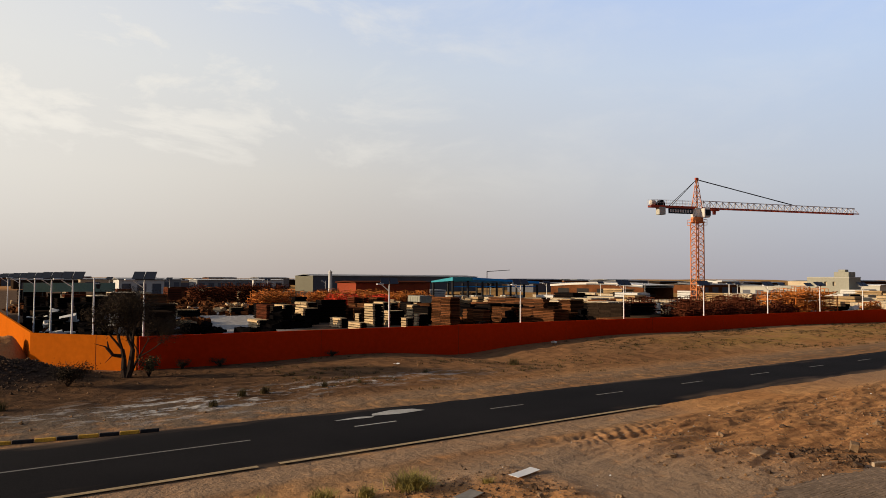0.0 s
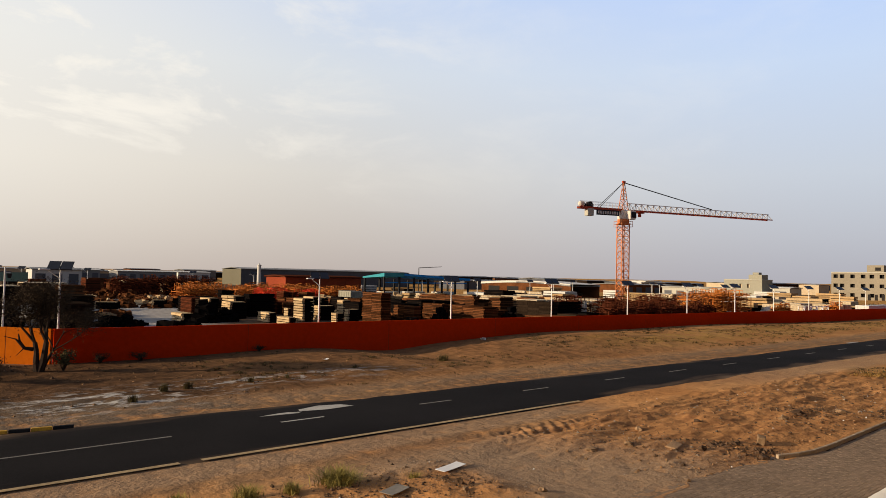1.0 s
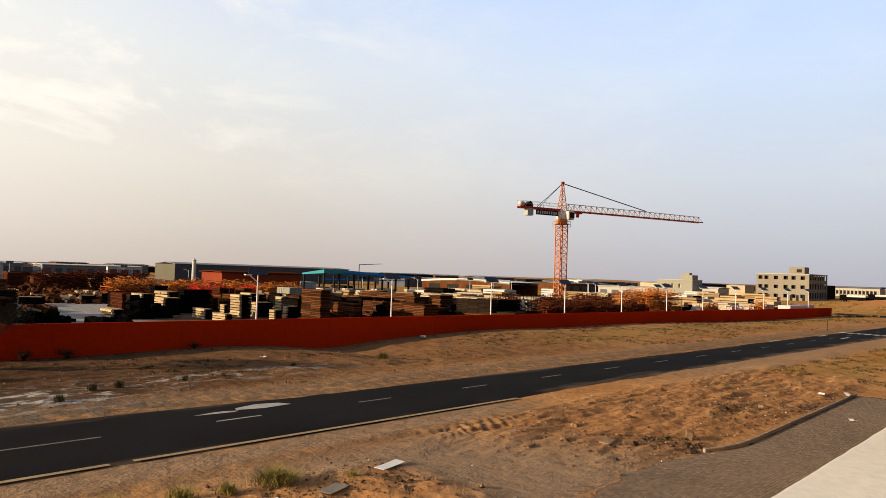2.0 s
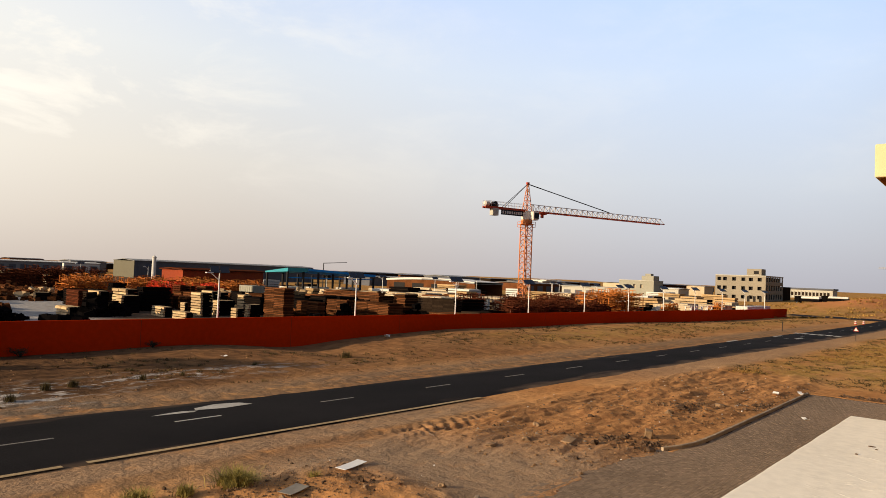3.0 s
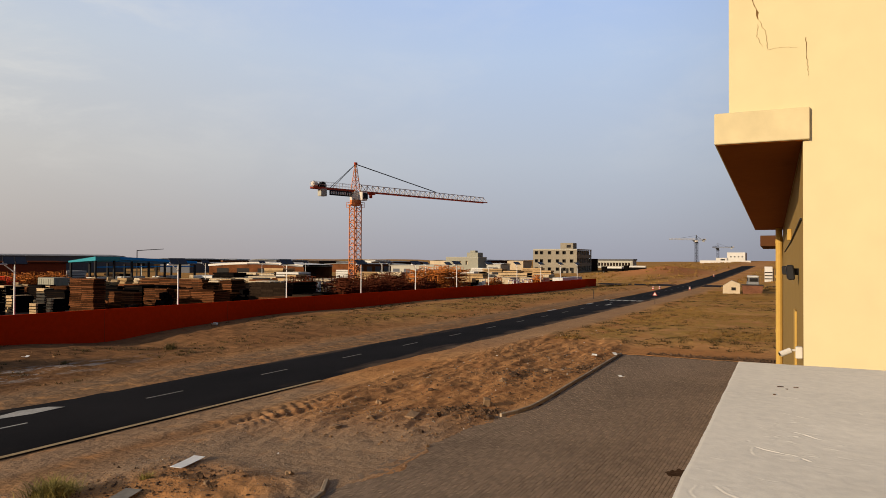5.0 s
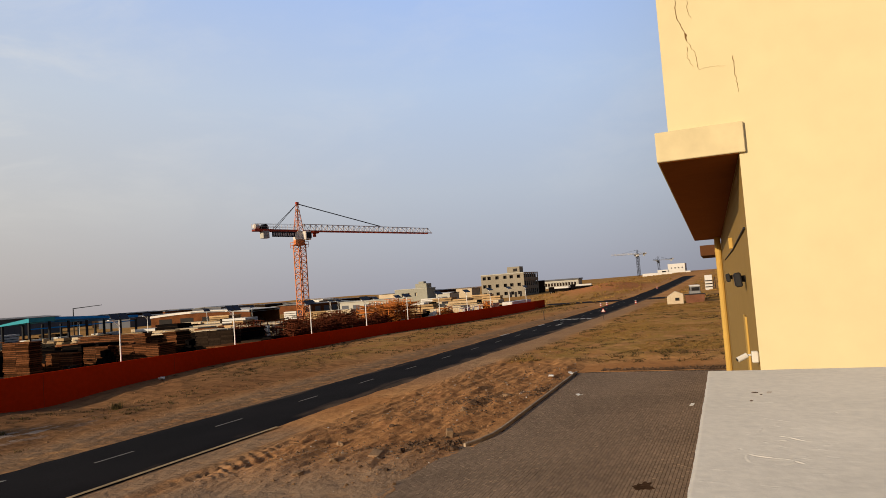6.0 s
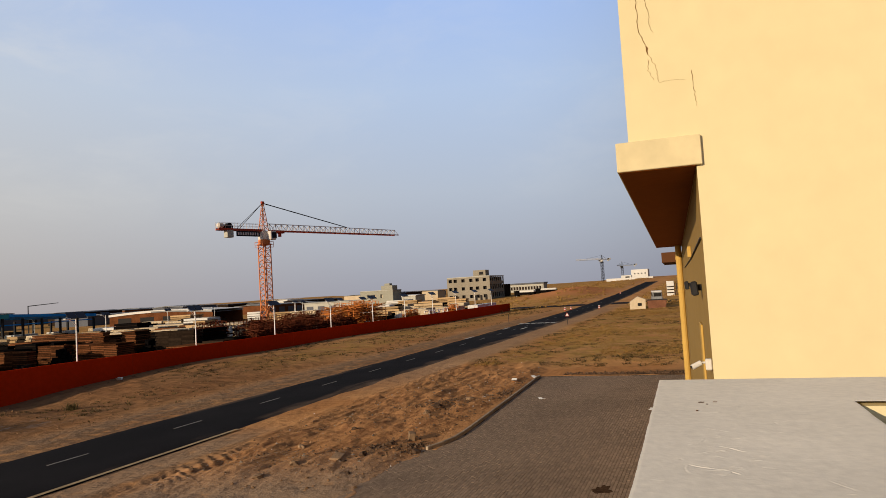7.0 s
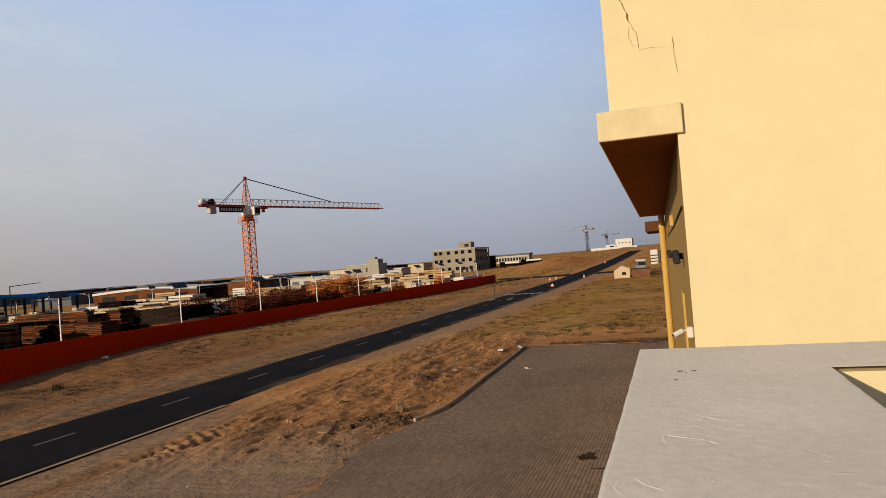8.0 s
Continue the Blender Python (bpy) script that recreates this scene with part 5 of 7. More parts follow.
def fill(count, az0, az1, d0, d1, kinds, h0, h1, big=1.0):
    k = tries = 0
    while k < count and tries < count * 30:
        tries += 1
        az, d = yard_rnd.uniform(az0, az1), yard_rnd.uniform(d0, d1)
        p = polar(az, d)
        ws, dn = yard_rnd.uniform(1.6, 3.6) * big, yard_rnd.uniform(2.2, 5.0) * big
        if open_lane(p.x, p.y) or any(abs(p.x + ws / 2 - s - w / 2) < (w + ws) / 2 + 0.4 and abs(p.y + dn / 2 - n - e / 2) < (e + dn) / 2 + 0.4 for s, n, w, e in PLACED):
            continue
        PLACED.append((p.x, p.y, ws, dn))
        kind = yard_rnd.choice(kinds)
        h = yard_rnd.uniform(h0, h1)
        if kind == "C":
            ribbed_container(p.x, p.y, max(2.4, ws), dn * 1.3, 2.7 if h < 3.4 else 2.9)
        else:
            bundle_stack(kind, p.x, p.y, ws, dn, h, max(3, round(h / ((0.17 if kind in "BR" else 0.28) if d < 120 else 0.55))), yard_rnd.uniform(-2, 2))
        k += 1


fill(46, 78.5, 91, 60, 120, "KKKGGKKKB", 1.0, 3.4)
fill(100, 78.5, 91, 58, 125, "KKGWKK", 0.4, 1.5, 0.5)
fill(26, 78, 91, 120, 190, "KGGBRC", 1.6, 3.6, 1.3)
fill(18, 70.5, 77, 160, 215, "BBRGRC", 2.0, 3.8, 1.4)
fill(22, 57, 70, 97, 112, "RRGBKB", 1.2, 2.6)
fill(30, 40, 57, 88, 112, "BGKKBK", 1.8, 2.8, 1.2)
fill(30, 38, 57, 112, 140, "CTGTKCTB", 1.6, 2.9, 1.0)
fill(20, 38, 57, 140, 175, "GKCTWB", 2.4, 3.8, 1.3)
fill(40, 24, 46, 112, 140, "TCTCTCBK", 1.6, 3.0, 1.0)
fill(26, 19, 44, 140, 230, "CTPTWC", 2.4, 3.9, 1.6)
fill(26, 24, 42, 78, 112, "RGKKKB", 1.8, 2.8, 1.2)
fill(10, 16, 26, 120, 180, "CRKGP", 1.6, 2.8, 1.3)
# low heaps of offcuts by the open lane
for s, n, w, d, h, kind in ((20.5, 96, 2.5, 1.6, 0.6, "G"), (17.5, 95, 1.8, 1.4, 0.5, "K"), (27.2, 110, 3.4, 1.5, 1.0, "P"), (36, 112, 2.2, 1.5, 1.2, "P"), (39.5, 113, 2.0, 1.2, 1.5, "K")):
    bundle_stack(kind, s, n, w, d, h, 3, yard_rnd.uniform(-30, 30))
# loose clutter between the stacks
# black heaps put deep shade into the gaps; one lumpy mound is sheeted
clutter("dark_clutter", "offcuts and sheeting coloured black for the shade between the stacks", "scrap", "deep_black", heaps(78.5, 90.5, 56, 118, 60, (1.2, 3.0), (0.8, 2.4), (25, 60), 1) + heaps(41, 57, 92, 118, 16, (1.0, 2.4), (0.8, 2.2), (20, 40), 2) + heaps(24, 42, 78, 112, 24, (1.0, 2.6), (0.8, 2.4), (20, 40), 3) + [(31.6, 80.2, 1.5, 2.4, 130), (34.6, 81.0, 1.2, 1.8, 90), (21.3, 77.5, 2.4, 0.9, 120), (27, 74.5, 2.0, 0.4, 40), (50.2, 71.5, 1.6, 2.0, 70), (55.3, 65.5, 1.4, 2.2, 70), (62.6, 70.5, 1.8, 2.6, 80), (65.2, 63.0, 1.5, 2.3, 70), (73.0, 66.0, 2.2, 2.8, 90), (49.0, 62.5, 1.5, 1.5, 50)] + heaps(46, 55, 128, 141, 18, (0.8, 2.0), (1.4, 3.0), (10, 22), 14), 21)
clutter("brown_clutter", "broken boards and timber heaped between the stacks", "scrap", "timber_brown", heaps(78.5, 90, 70, 150, 30, (1.0, 2.8), (0.6, 2.0), (15, 40), 4) + heaps(70.8, 77, 119, 165, 22, (1.5, 3.5), (0.6, 2.0), (25, 50), 5) + heaps(24, 57, 95, 140, 40, (1.0, 2.6), (0.8, 2.6), (15, 35), 6) + [(21.5, 92, 2.6, 0.7, 60), (25.0, 94, 2.4, 0.8, 60), (53.6, 71.0, 1.5, 2.3, 70), (60.4, 69.8, 1.4, 2.7, 60), (70.5, 64.0, 1.8, 2.6, 70)], 22)
clutter("pale_clutter", "pale timber offcuts and boxes heaped in the yard", "scrap", "timber_pale", heaps(70.8, 90, 100, 170, 24, (0.8, 2.4), (0.5, 1.8), (8, 22), 7) + heaps(38, 60, 104, 135, 46, (0.8, 2.4), (1.2, 3.0), (12, 26), 8) + heaps(22, 40, 112, 150, 44, (0.8, 2.6), (1.2, 3.2), (12, 26), 9) + [(23.0, 91, 2.2, 0.5, 18)] + heaps(46, 55, 126, 141, 22, (0.8, 2.0), (1.6, 3.2), (10, 20), 15), 23)
clutter("white_clutter", "white sheeting and sacks lying on the stacks", "sheeting", "sheet_white", heaps(79.5, 90.5, 62, 95, 20, (0.7, 1.8), (1.4, 2.8), (6, 14), 10) + heaps(44, 57, 112, 128, 20, (0.8, 2.0), (1.2, 3.0), (5, 12), 11) + heaps(24, 44, 112, 150, 16, (0.8, 2.0), (1.2, 3.0), (5, 12), 12), 13, (0.5, 1.6), 0.3)
# long white container behind the far end of the wall
ribbed_container(150, 49.2, 15.0, 2.4, 2.55, "sheet_white", 0, "long white site container just behind the wall")
for s, n in ((92, 98), (120, 110), (140, 120), (100, 125), (150, 95), (60, 160), (40, 170), (28, 175), (75, 160), (170, 110), (185, 120), (115, 60), (128, 72), (160, 130)):
    copy_thing(lamp, pose(s, n, yard_z(s, n), 0, 0, -23 + yard_rnd.uniform(-6, 6)))


# ---- far buildings ----
def punched(root, face, fixed, u0, u1, z0, z1, cols, rows_z, w, h, depth=0.25):
    """A wall face with real window openings. face 's': looks towards -x at x=fixed, runs along y; 'n': looks towards -y."""
    bm = bmesh.new()

    def quad(a0, a1, b0, b1):
        if face == "s":
            add_box(bm, fixed, fixed + depth, a0, a1, b0, b1)
        else:
            add_box(bm, a0, a1, fixed, fixed + depth, b0, b1)

    zs = [z0]
    for z in rows_z:
        zs += [z, z + h]
    zs.append(z1)
    for i in range(0, len(zs), 2):
        if zs[i + 1] > zs[i]:
            quad(u0, u1, zs[i], zs[i + 1])
    for z in rows_z:
        us = [u0]
        for c in cols:
            us += [c - w / 2, c + w / 2]
        us.append(u1)
        for i in range(0, len(us), 2):
            quad(us[i], us[i + 1], z, z + h)
    return bm


def building_b():
    s0, n0, ws, dn, top = 277.4, 84.7, 21.6, 18.9, 10.4
    z0 = yard_z(s0, n0) - 0.3
    root = thing("concrete_building", pose(0, 0, 0), "three-storey grey concrete building shell with empty windows", "building")
    fl = [z0 + 1.2, z0 + 4.6, z0 + 8.0]
    cols = [n0 + 2.2, n0 + 5.4, n0 + 8.2, n0 + 11.7, n0 + 15.2, n0 + 17.4]
    part("end_wall", punched(root, "s", s0, n0 + 0.002, n0 + dn, z0, top, cols, fl, 1.5, 1.35), "concrete", root)
    # openings are made larger on this side to deepen its shade
    part("side_wall", punched(root, "n", n0, s0 + 0.252, s0 + ws, z0, top, [s0 + 2.0 + 2.9 * k for k in range(7)], fl, 2.1, 2.0), "concrete", root)
    part("inner_core", boxes((s0 + 1.2, s0 + ws - 0.1, n0 + 1.2, n0 + dn - 0.1, z0, top - 0.3)), "opening", root)
    part("parapet", boxes((s0 - 0.12, s0 + ws, n0 - 0.12, n0 + dn, top, top + 0.35), bevel=0.03), "concrete_pale", root)
    part("floor_band", boxes((s0 - 0.05, s0 + ws, n0 - 0.05, n0 - 0.002, fl[1] - 1.0, fl[1] - 0.7), (s0 - 0.05, s0 + ws, n0 - 0.05, n0 - 0.002, fl[2] - 1.0, fl[2] - 0.7)), "concrete", root)
    pent = part("stair_tower", boxes((s0 + 3, s0 + 8, n0 + 2.5, n0 + 8.0, top + 0.36, top + 2.9), bevel=0.05), "concrete", root)
    part("tower_opening", boxes((s0 + 2.97, s0 + 3.2, n0 + 3.5, n0 + 5.3, top + 0.9, top + 2.1)), "opening", pent)
    for k in range(3):
        part("doorway", boxes((s0 - 0.03, s0 + 0.26, n0 + 1.3 + 2.2 * k, n0 + 2.3 + 2.2 * k, z0, z0 + 2.3)), "opening", root)
    part("rear_wing", boxes((s0 + ws + 0.01, s0 + ws + 16, n0 + 1.5, n0 + dn, z0, top - 3.6), bevel=0.05), "grey_boards", root)


def building_a():
    s0, n0, ws, dn, top = 208.4, 97.2, 6.9, 12.0, 6.75
    z0 = yard_z(s0, n0) - 0.3
    root = thing("office_building", pose(0, 0, 0), "two-storey pale grey block with a small stair tower", "building")
    part("end_wall", punched(root, "s", s0, n0 + 0.002, n0 + dn, z0, top, [n0 + 4.2 + 2.4 * k for k in range(3)], [z0 + 1.2, z0 + 5.0], 0.8, 1.2), "olive_render", root)
    part("side_wall", boxes((s0 + 0.252, s0 + ws, n0, n0 + 0.25, z0, top)), "olive_render", root)
    part("inner_core", boxes((s0 + 0.6, s0 + ws - 0.1, n0 + 0.5, n0 + dn - 0.1, z0, top - 0.2)), "container", root)
    part("roof", boxes((s0 - 0.1, s0 + ws, n0 - 0.1, n0 + dn, top, top + 0.25), bevel=0.03), "concrete_pale", root)
    part("stair_tower", boxes((s0 + 0.5, s0 + 4.5, n0 + 0.3, n0 + 4.4, top + 0.26, top + 1.7), (s0 + 1.0, s0 + 3.0, n0 + 1.5, n0 + 3.4, top + 1.7, top + 2.4), bevel=0.05), "olive_render", root)
    return root


def pilaster_shed():
    s0, n0, dn, ws, top = 371.0, 82.9, 22.5, 9.0, 6.9
    z0 = yard_z(s0, n0) - 0.5
    root = thing("warehouse", pose(0, 0, 0), "long cream warehouse with pilasters and a dark green roof", "warehouse")
    part("wall", boxes((s0, s0 + ws, n0, n0 + dn, z0, top - 0.8), bevel=0.05), "concrete_pale", root)
    for k in range(14):
        y = n0 + 0.8 + k * 1.6
        part("pilaster", boxes((s0 - 0.25, s0 - 0.003, y, y + 0.45, z0, top - 1.6)), "concrete_pale", root)
        # flat dark sheet on the wall between two pilasters
        part("panel_recess", boxes((s0 - 0.02, s0 - 0.004, y + 0.5, y + 1.5, z0 + 1.2, top - 2.0)), "grey_boards", root)
    part("roof", boxes((s0 - 0.6, s0 + ws, n0 - 0.5, n0 + dn + 0.5, top - 0.79, top), bevel=0.1), "sheet_dark", root)


def plain_shed(name, label, s0, n0, ws, dn, z1, wall, roof, ridge=0.6, along="s", bays=0):
    z0 = yard_z(s0, n0) - 0.5
    root = thing(name, pose(0, 0, 0), label, "shed", "sheds beyond the yard")
    part("wall", boxes((s0, s0 + ws, n0, n0 + dn, z0, z1), bevel=0.03), wall, root)
    bm = bmesh.new()
    if along == "s":
        prof = [(n0 - 0.4, z1), (n0 + dn / 2, z1 + ridge), (n0 + dn + 0.4, z1)]
        v = [[bm.verts.new((s, n, z + t)) for n, z in prof for t in (0.01, 0.26)] for s in (s0 - 0.4, s0 + ws + 0.4)]
    else:
        prof = [(s0 - 0.4, z1), (s0 + ws / 2, z1 + ridge), (s0 + ws + 0.4, z1)]
        v = [[bm.verts.new((s, n, z + t)) for s, z in prof for t in (0.01, 0.26)] for n in (n0 - 0.4, n0 + dn + 0.4)]
    a, b = v
    for i, j in ((0, 2), (2, 4), (3, 1), (5, 3), (1, 0), (4, 5)):
        bm.faces.new((a[i], b[i], b[j], a[j]))
    for e in (a, b):
        bm.faces.new((e[0], e[2], e[3], e[1]))
        bm.faces.new((e[2], e[4], e[5], e[3]))
    part("roof", bm, roof, root)
    for k in range(bays):
        if along == "s":
            x = s0 + (k + 0.5) * ws / bays
            part("bay_door", boxes((x - ws / bays * 0.3, x + ws / bays * 0.3, n0 - 0.06, n0 - 0.004, z0, z1 - 1.2)), "sheet_dark", root)
        else:
            y = n0 + (k + 0.5) * dn / bays
            part("bay_door", boxes((s0 - 0.06, s0 - 0.004, y - dn / bays * 0.3, y + dn / bays * 0.3, z0, z1 - 1.2)), "sheet_dark", root)
    return root


def blue_canopy():
    root = thing("blue_canopy", pose(0, 0, 0), "open steel canopy with a teal and blue sheet roof", "canopy")
    n0, n1 = 118.0, 126.0
    for x0, x1, z0, z1, back, deep, mat in ((84.2, 89.4, 6.28, 6.28, 0.85, 0.75, "teal"), (89.45, 108.5, 6.26, 5.42, 0.5, 0.5, "sheet_blue")):
        bm = bmesh.new()
        v = [bm.verts.new((x, y, z - d)) for x, z in ((x0, z0), (x1, z1)) for y, d in ((n0, 0), (n1, back), (n0, deep), (n1, back + 0.3))]
        for f in ((0, 4, 5, 1), (2, 3, 7, 6), (0, 2, 6, 4), (1, 5, 7, 3), (0, 1, 3, 2), (4, 6, 7, 5)):
            bm.faces.new([v[k] for k in f])
        part("roof", bm, mat, root)
    for y in (n0 + 0.4, n1 - 0.4):
        for k in range(7):
            x = 84.5 + 3.95 * k
            top = 6.2 - 0.044 * max(0, x - 89.45) - (0.7 if y < 120 else 1.1)
            part("column", boxes((x - 0.17, x + 0.17, y - 0.17, y + 0.17, -0.9, top)), "dark_steel", root)
    part("tie_beam", boxes((84.5, 108.3, n0 + 0.61, n0 + 0.75, 4.2, 4.4)), "sheet_blue", root)
    for s_, n_, w_, l_ in ((85.5, 120, 4, 2.5), (93, 121.5, 5, 2.5), (101, 120.5, 5.5, 2.5)):
        ribbed_container(s_, n_, w_, l_, 2.7, "sheet_white", 0, "pale container parked under the canopy")


def arch_shed():
    root = thing("arched_shed", pose(0, 0, 0), "low shed with a pale curved roof and brown sides", "shed")
    s0, s1, n0, n1, K = 190.0, 206.0, 155.0, 200.0, 14

    def arc_z(k):
        return 4.0 + 0.85 * math.sin(math.pi * k / K)

    bm = bmesh.new()
    a, b = [[bm.verts.new((x, n0 + (n1 - n0) * k / K, arc_z(k) + t)) for k in range(K + 1) for t in (-0.75, 0)] for x in (s0 - 0.4, s1 + 0.4)]
    for k in range(K):
        i = 2 * k
        bm.faces.new((a[i + 1], b[i + 1], b[i + 3], a[i + 3]))
        bm.faces.new((a[i], a[i + 2], b[i + 2], b[i]))
        bm.faces.new((a[i], a[i + 1], a[i + 3], a[i + 2]))
        bm.faces.new((b[i], b[i + 2], b[i + 3], b[i + 1]))
    part("roof", bm, "sheet_white", root)

    def slice_(x0, x1, ks, lo, hi):
        """One upright sheet under the arch, from x0 to x1, its lower and upper edges given for each k."""
        bm = bmesh.new()
        rim = [(n0 + (n1 - n0) * k / K, lo(k)) for k in ks] + [(n0 + (n1 - n0) * k / K, hi(k)) for k in reversed(ks)]
        f, g = [[bm.verts.new((x, y, z)) for y, z in rim] for x in (x0, x1)]
        bm.faces.new(f)
        bm.faces.new(g[::-1])
        for q in range(len(rim)):
            bm.faces.new((f[q], g[q], g[(q + 1) % len(rim)], f[(q + 1) % len(rim)]))
        return bm

    part("grey_fascia", slice_(s0 - 0.46, s0 - 0.403, list(range(9)), lambda k: arc_z(k) - 0.74, lambda k: arc_z(k) - 0.3), "sheet_grey", root, "grey fascia sheeting")
    for x in (s0, s1 - 0.2):
        part("end_wall", slice_(x, x + 0.2, list(range(K + 1)), lambda k: -1.2, lambda k: arc_z(k) - 0.77), "timber_brown", root)
    for k in range(4):
        part("bay_door", boxes((s0 - 0.06, s0 - 0.004, n0 + 5 + 10 * k, n0 + 11 + 10 * k, -1.2, 2.6)), "opening", root)


M["store_red"] = surf("store_red", (0.24, 0.045, 0.018), 0.7, 0.2, 2, 0.2, 0.05)
M["teal"] = surf("teal_roof", (0.04, 0.27, 0.33), 0.5, 0.15, 3, 0.2, 0.05)
building_b()
building_a()
pilaster_shed()
blue_canopy()
arch_shed()
plain_shed("red_store", "red oxide clad store shed", 69.5, 133, 19, 9, 4.9, "store_red", "steel_red", 0.25)
plain_shed("great_shed", "long dark grey shed with a low roof and a pale end", 135, 301, 96, 21, 6.8, "sheet_dark", "sheet_grey", 0.7, "s", 12)
part("pale_end", boxes((134.8, 134.99, 301, 322, -0.5, 6.8)), "olive_cladding", [o for o in scene.objects if o.name == "great_shed"][0])
plain_shed("white_shed", "white clad shed at the edge of the yard", 42, 245, 14, 10, 5.0, "sheet_white", "sheet_grey", 0.5, "s", 3)
plain_shed("white_shed", "long low white shed far off", 90, 330, 26, 14, 4.6, "sheet_grey", "sheet_white", 0.4, "s", 6)
plain_shed("white_shed", "long low white shed far off", 60, 335, 24, 14, 4.8, "sheet_grey", "sheet_white", 0.4, "s", 6)
plain_shed("white_shed", "small white shed far off", 122, 345, 16, 12, 4.6, "sheet_white", "sheet_white", 0.4, "s", 3)
plain_shed("cream_store", "long cream store beside the concrete shell", 262, 112, 10, 20, 4.2, "concrete_pale", "sheet_white", 0.3, "n", 3)
plain_shed("cream_store", "low cream store with openings", 245, 128, 8, 26, 3.5, "concrete_pale", "concrete_pale", 0.3, "n", 5)
plain_shed("dark_shed", "low dark shed far across the plain", 235, 260, 60, 20, 3.6, "sheet_dark", "sheet_grey", 0.4, "s", 8)
plain_shed("dark_shed", "low dark shed far across the plain", 300, 210, 50, 20, 3.4, "timber_brown", "sheet_grey", 0.4, "s", 6)

far_rnd = random.Random(23)
for k in range(46):
    az, dd = 19.5 + 72 * (k + far_rnd.random()) / 46, far_rnd.uniform(380, 780)
    q = polar(az, dd)
    wall_, roof_ = far_rnd.choice((("sheet_dark", "sheet_grey"), ("sheet_white", "sheet_white"), ("timber_brown", "sheet_dark"), ("container", "sheet_grey"), ("grey_boards", "sheet_dark")))
    plain_shed("far_shed", "low industrial shed far across the plain", q.x, q.y, far_rnd.uniform(14, 46), far_rnd.uniform(12, 30), far_rnd.uniform(3.8, 5.6), wall_, roof_, 0.5, "s", far_rnd.randint(0, 3))


def hill_house():
    s0, n0 = 428.0, 32.5
    z0 = yard_z(s0, n0 + 6) - 0.8
    root = thing("white_building", pose(0, 0, 0), "white two-level building on the hill", "building")
    part("tall_block", boxes((s0, s0 + 12, n0, n0 + 9.6, z0, 11.0), bevel=0.05), "sheet_white", root)
    part("low_block", boxes((s0 - 1, s0 + 11, n0 + 9.61, n0 + 15.5, z0, 7.9), bevel=0.05), "sheet_white", root)
    part("gate", boxes((s0 - 1.05, s0 - 1.002, n0 + 10.6, n0 + 13.0, z0, 7.2)), "opening", root)
    part("yard_wall", boxes((s0 - 3, s0 - 2.6, n0 - 3, n0 + 24, z0 - 1, 6.4), bevel=0.03), "sheet_white", root)
    for k in range(4):
        part("window", boxes((s0 - 0.03, s0 - 0.002, n0 + 1.2 + 2 * k, n0 + 1.9 + 2 * k, 8.2, 8.9)), "opening", root)


hill_house()
tower = thing("white_tower", pose(129.2, 270.8, 0), "slender white round tower above the sheds", "tower")
part("shaft", rods(((0, 0, -1), (0, 0, 8.4), 0.85, 0.75), seg=16), "sheet_white", tower)
part("cap", rods(((0, 0, 8.4), (0, 0, 8.7), 0.95, 0.95), ((0, 0, 8.7), (0, 0, 9.4), 0.5, 0.1), seg=16), "sheet_white", tower)
net = thing("green_screen", pose(0, 0, 0), "green debris netting along a fence", "fence")
for k in range(6):
    part("post", rods(((9.5 + 3.1 * k, 150, -0.5), (9.5 + 3.1 * k, 150, 4.9), 0.08)), "dark_steel", net)
part("netting", boxes((9.5, 25, 149.9, 149.95, 3.1, 4.8)), "net_green", net)
mast = thing("gantry_lamp", pose(121, 153, 0), "tall lamp mast with a long outreach arm", "street lamp")
part("pole", rods(((0, 0, -0.5), (0, 0, 8.1), 0.16, 0.12)), "dark_steel", mast)
part("arm", rods(((0, 0, 8.0), (5.0, -4.0, 8.45), 0.10, 0.07)), "dark_steel", mast)
truss = thing("roof_truss", pose(124, 51.5, -0.5), "white steel frames leaning upright behind the wall", "steel frame")
for k in range(5):
    x = 2.6 * k
    part("frame_panel", rods(((x, 0, 0), (x, 0, 2.6), 0.07), ((x + 2.3, 0, 0), (x + 2.3, 0, 2.6), 0.07), ((x, 0, 2.5), (x + 2.3, 0, 2.5), 0.07), ((x, 0, 0.4), (x + 2.3, 0, 2.5), 0.05), ((x, 0, 1.3), (x + 2.3, 0, 1.3), 0.05)), "steel_white", truss)

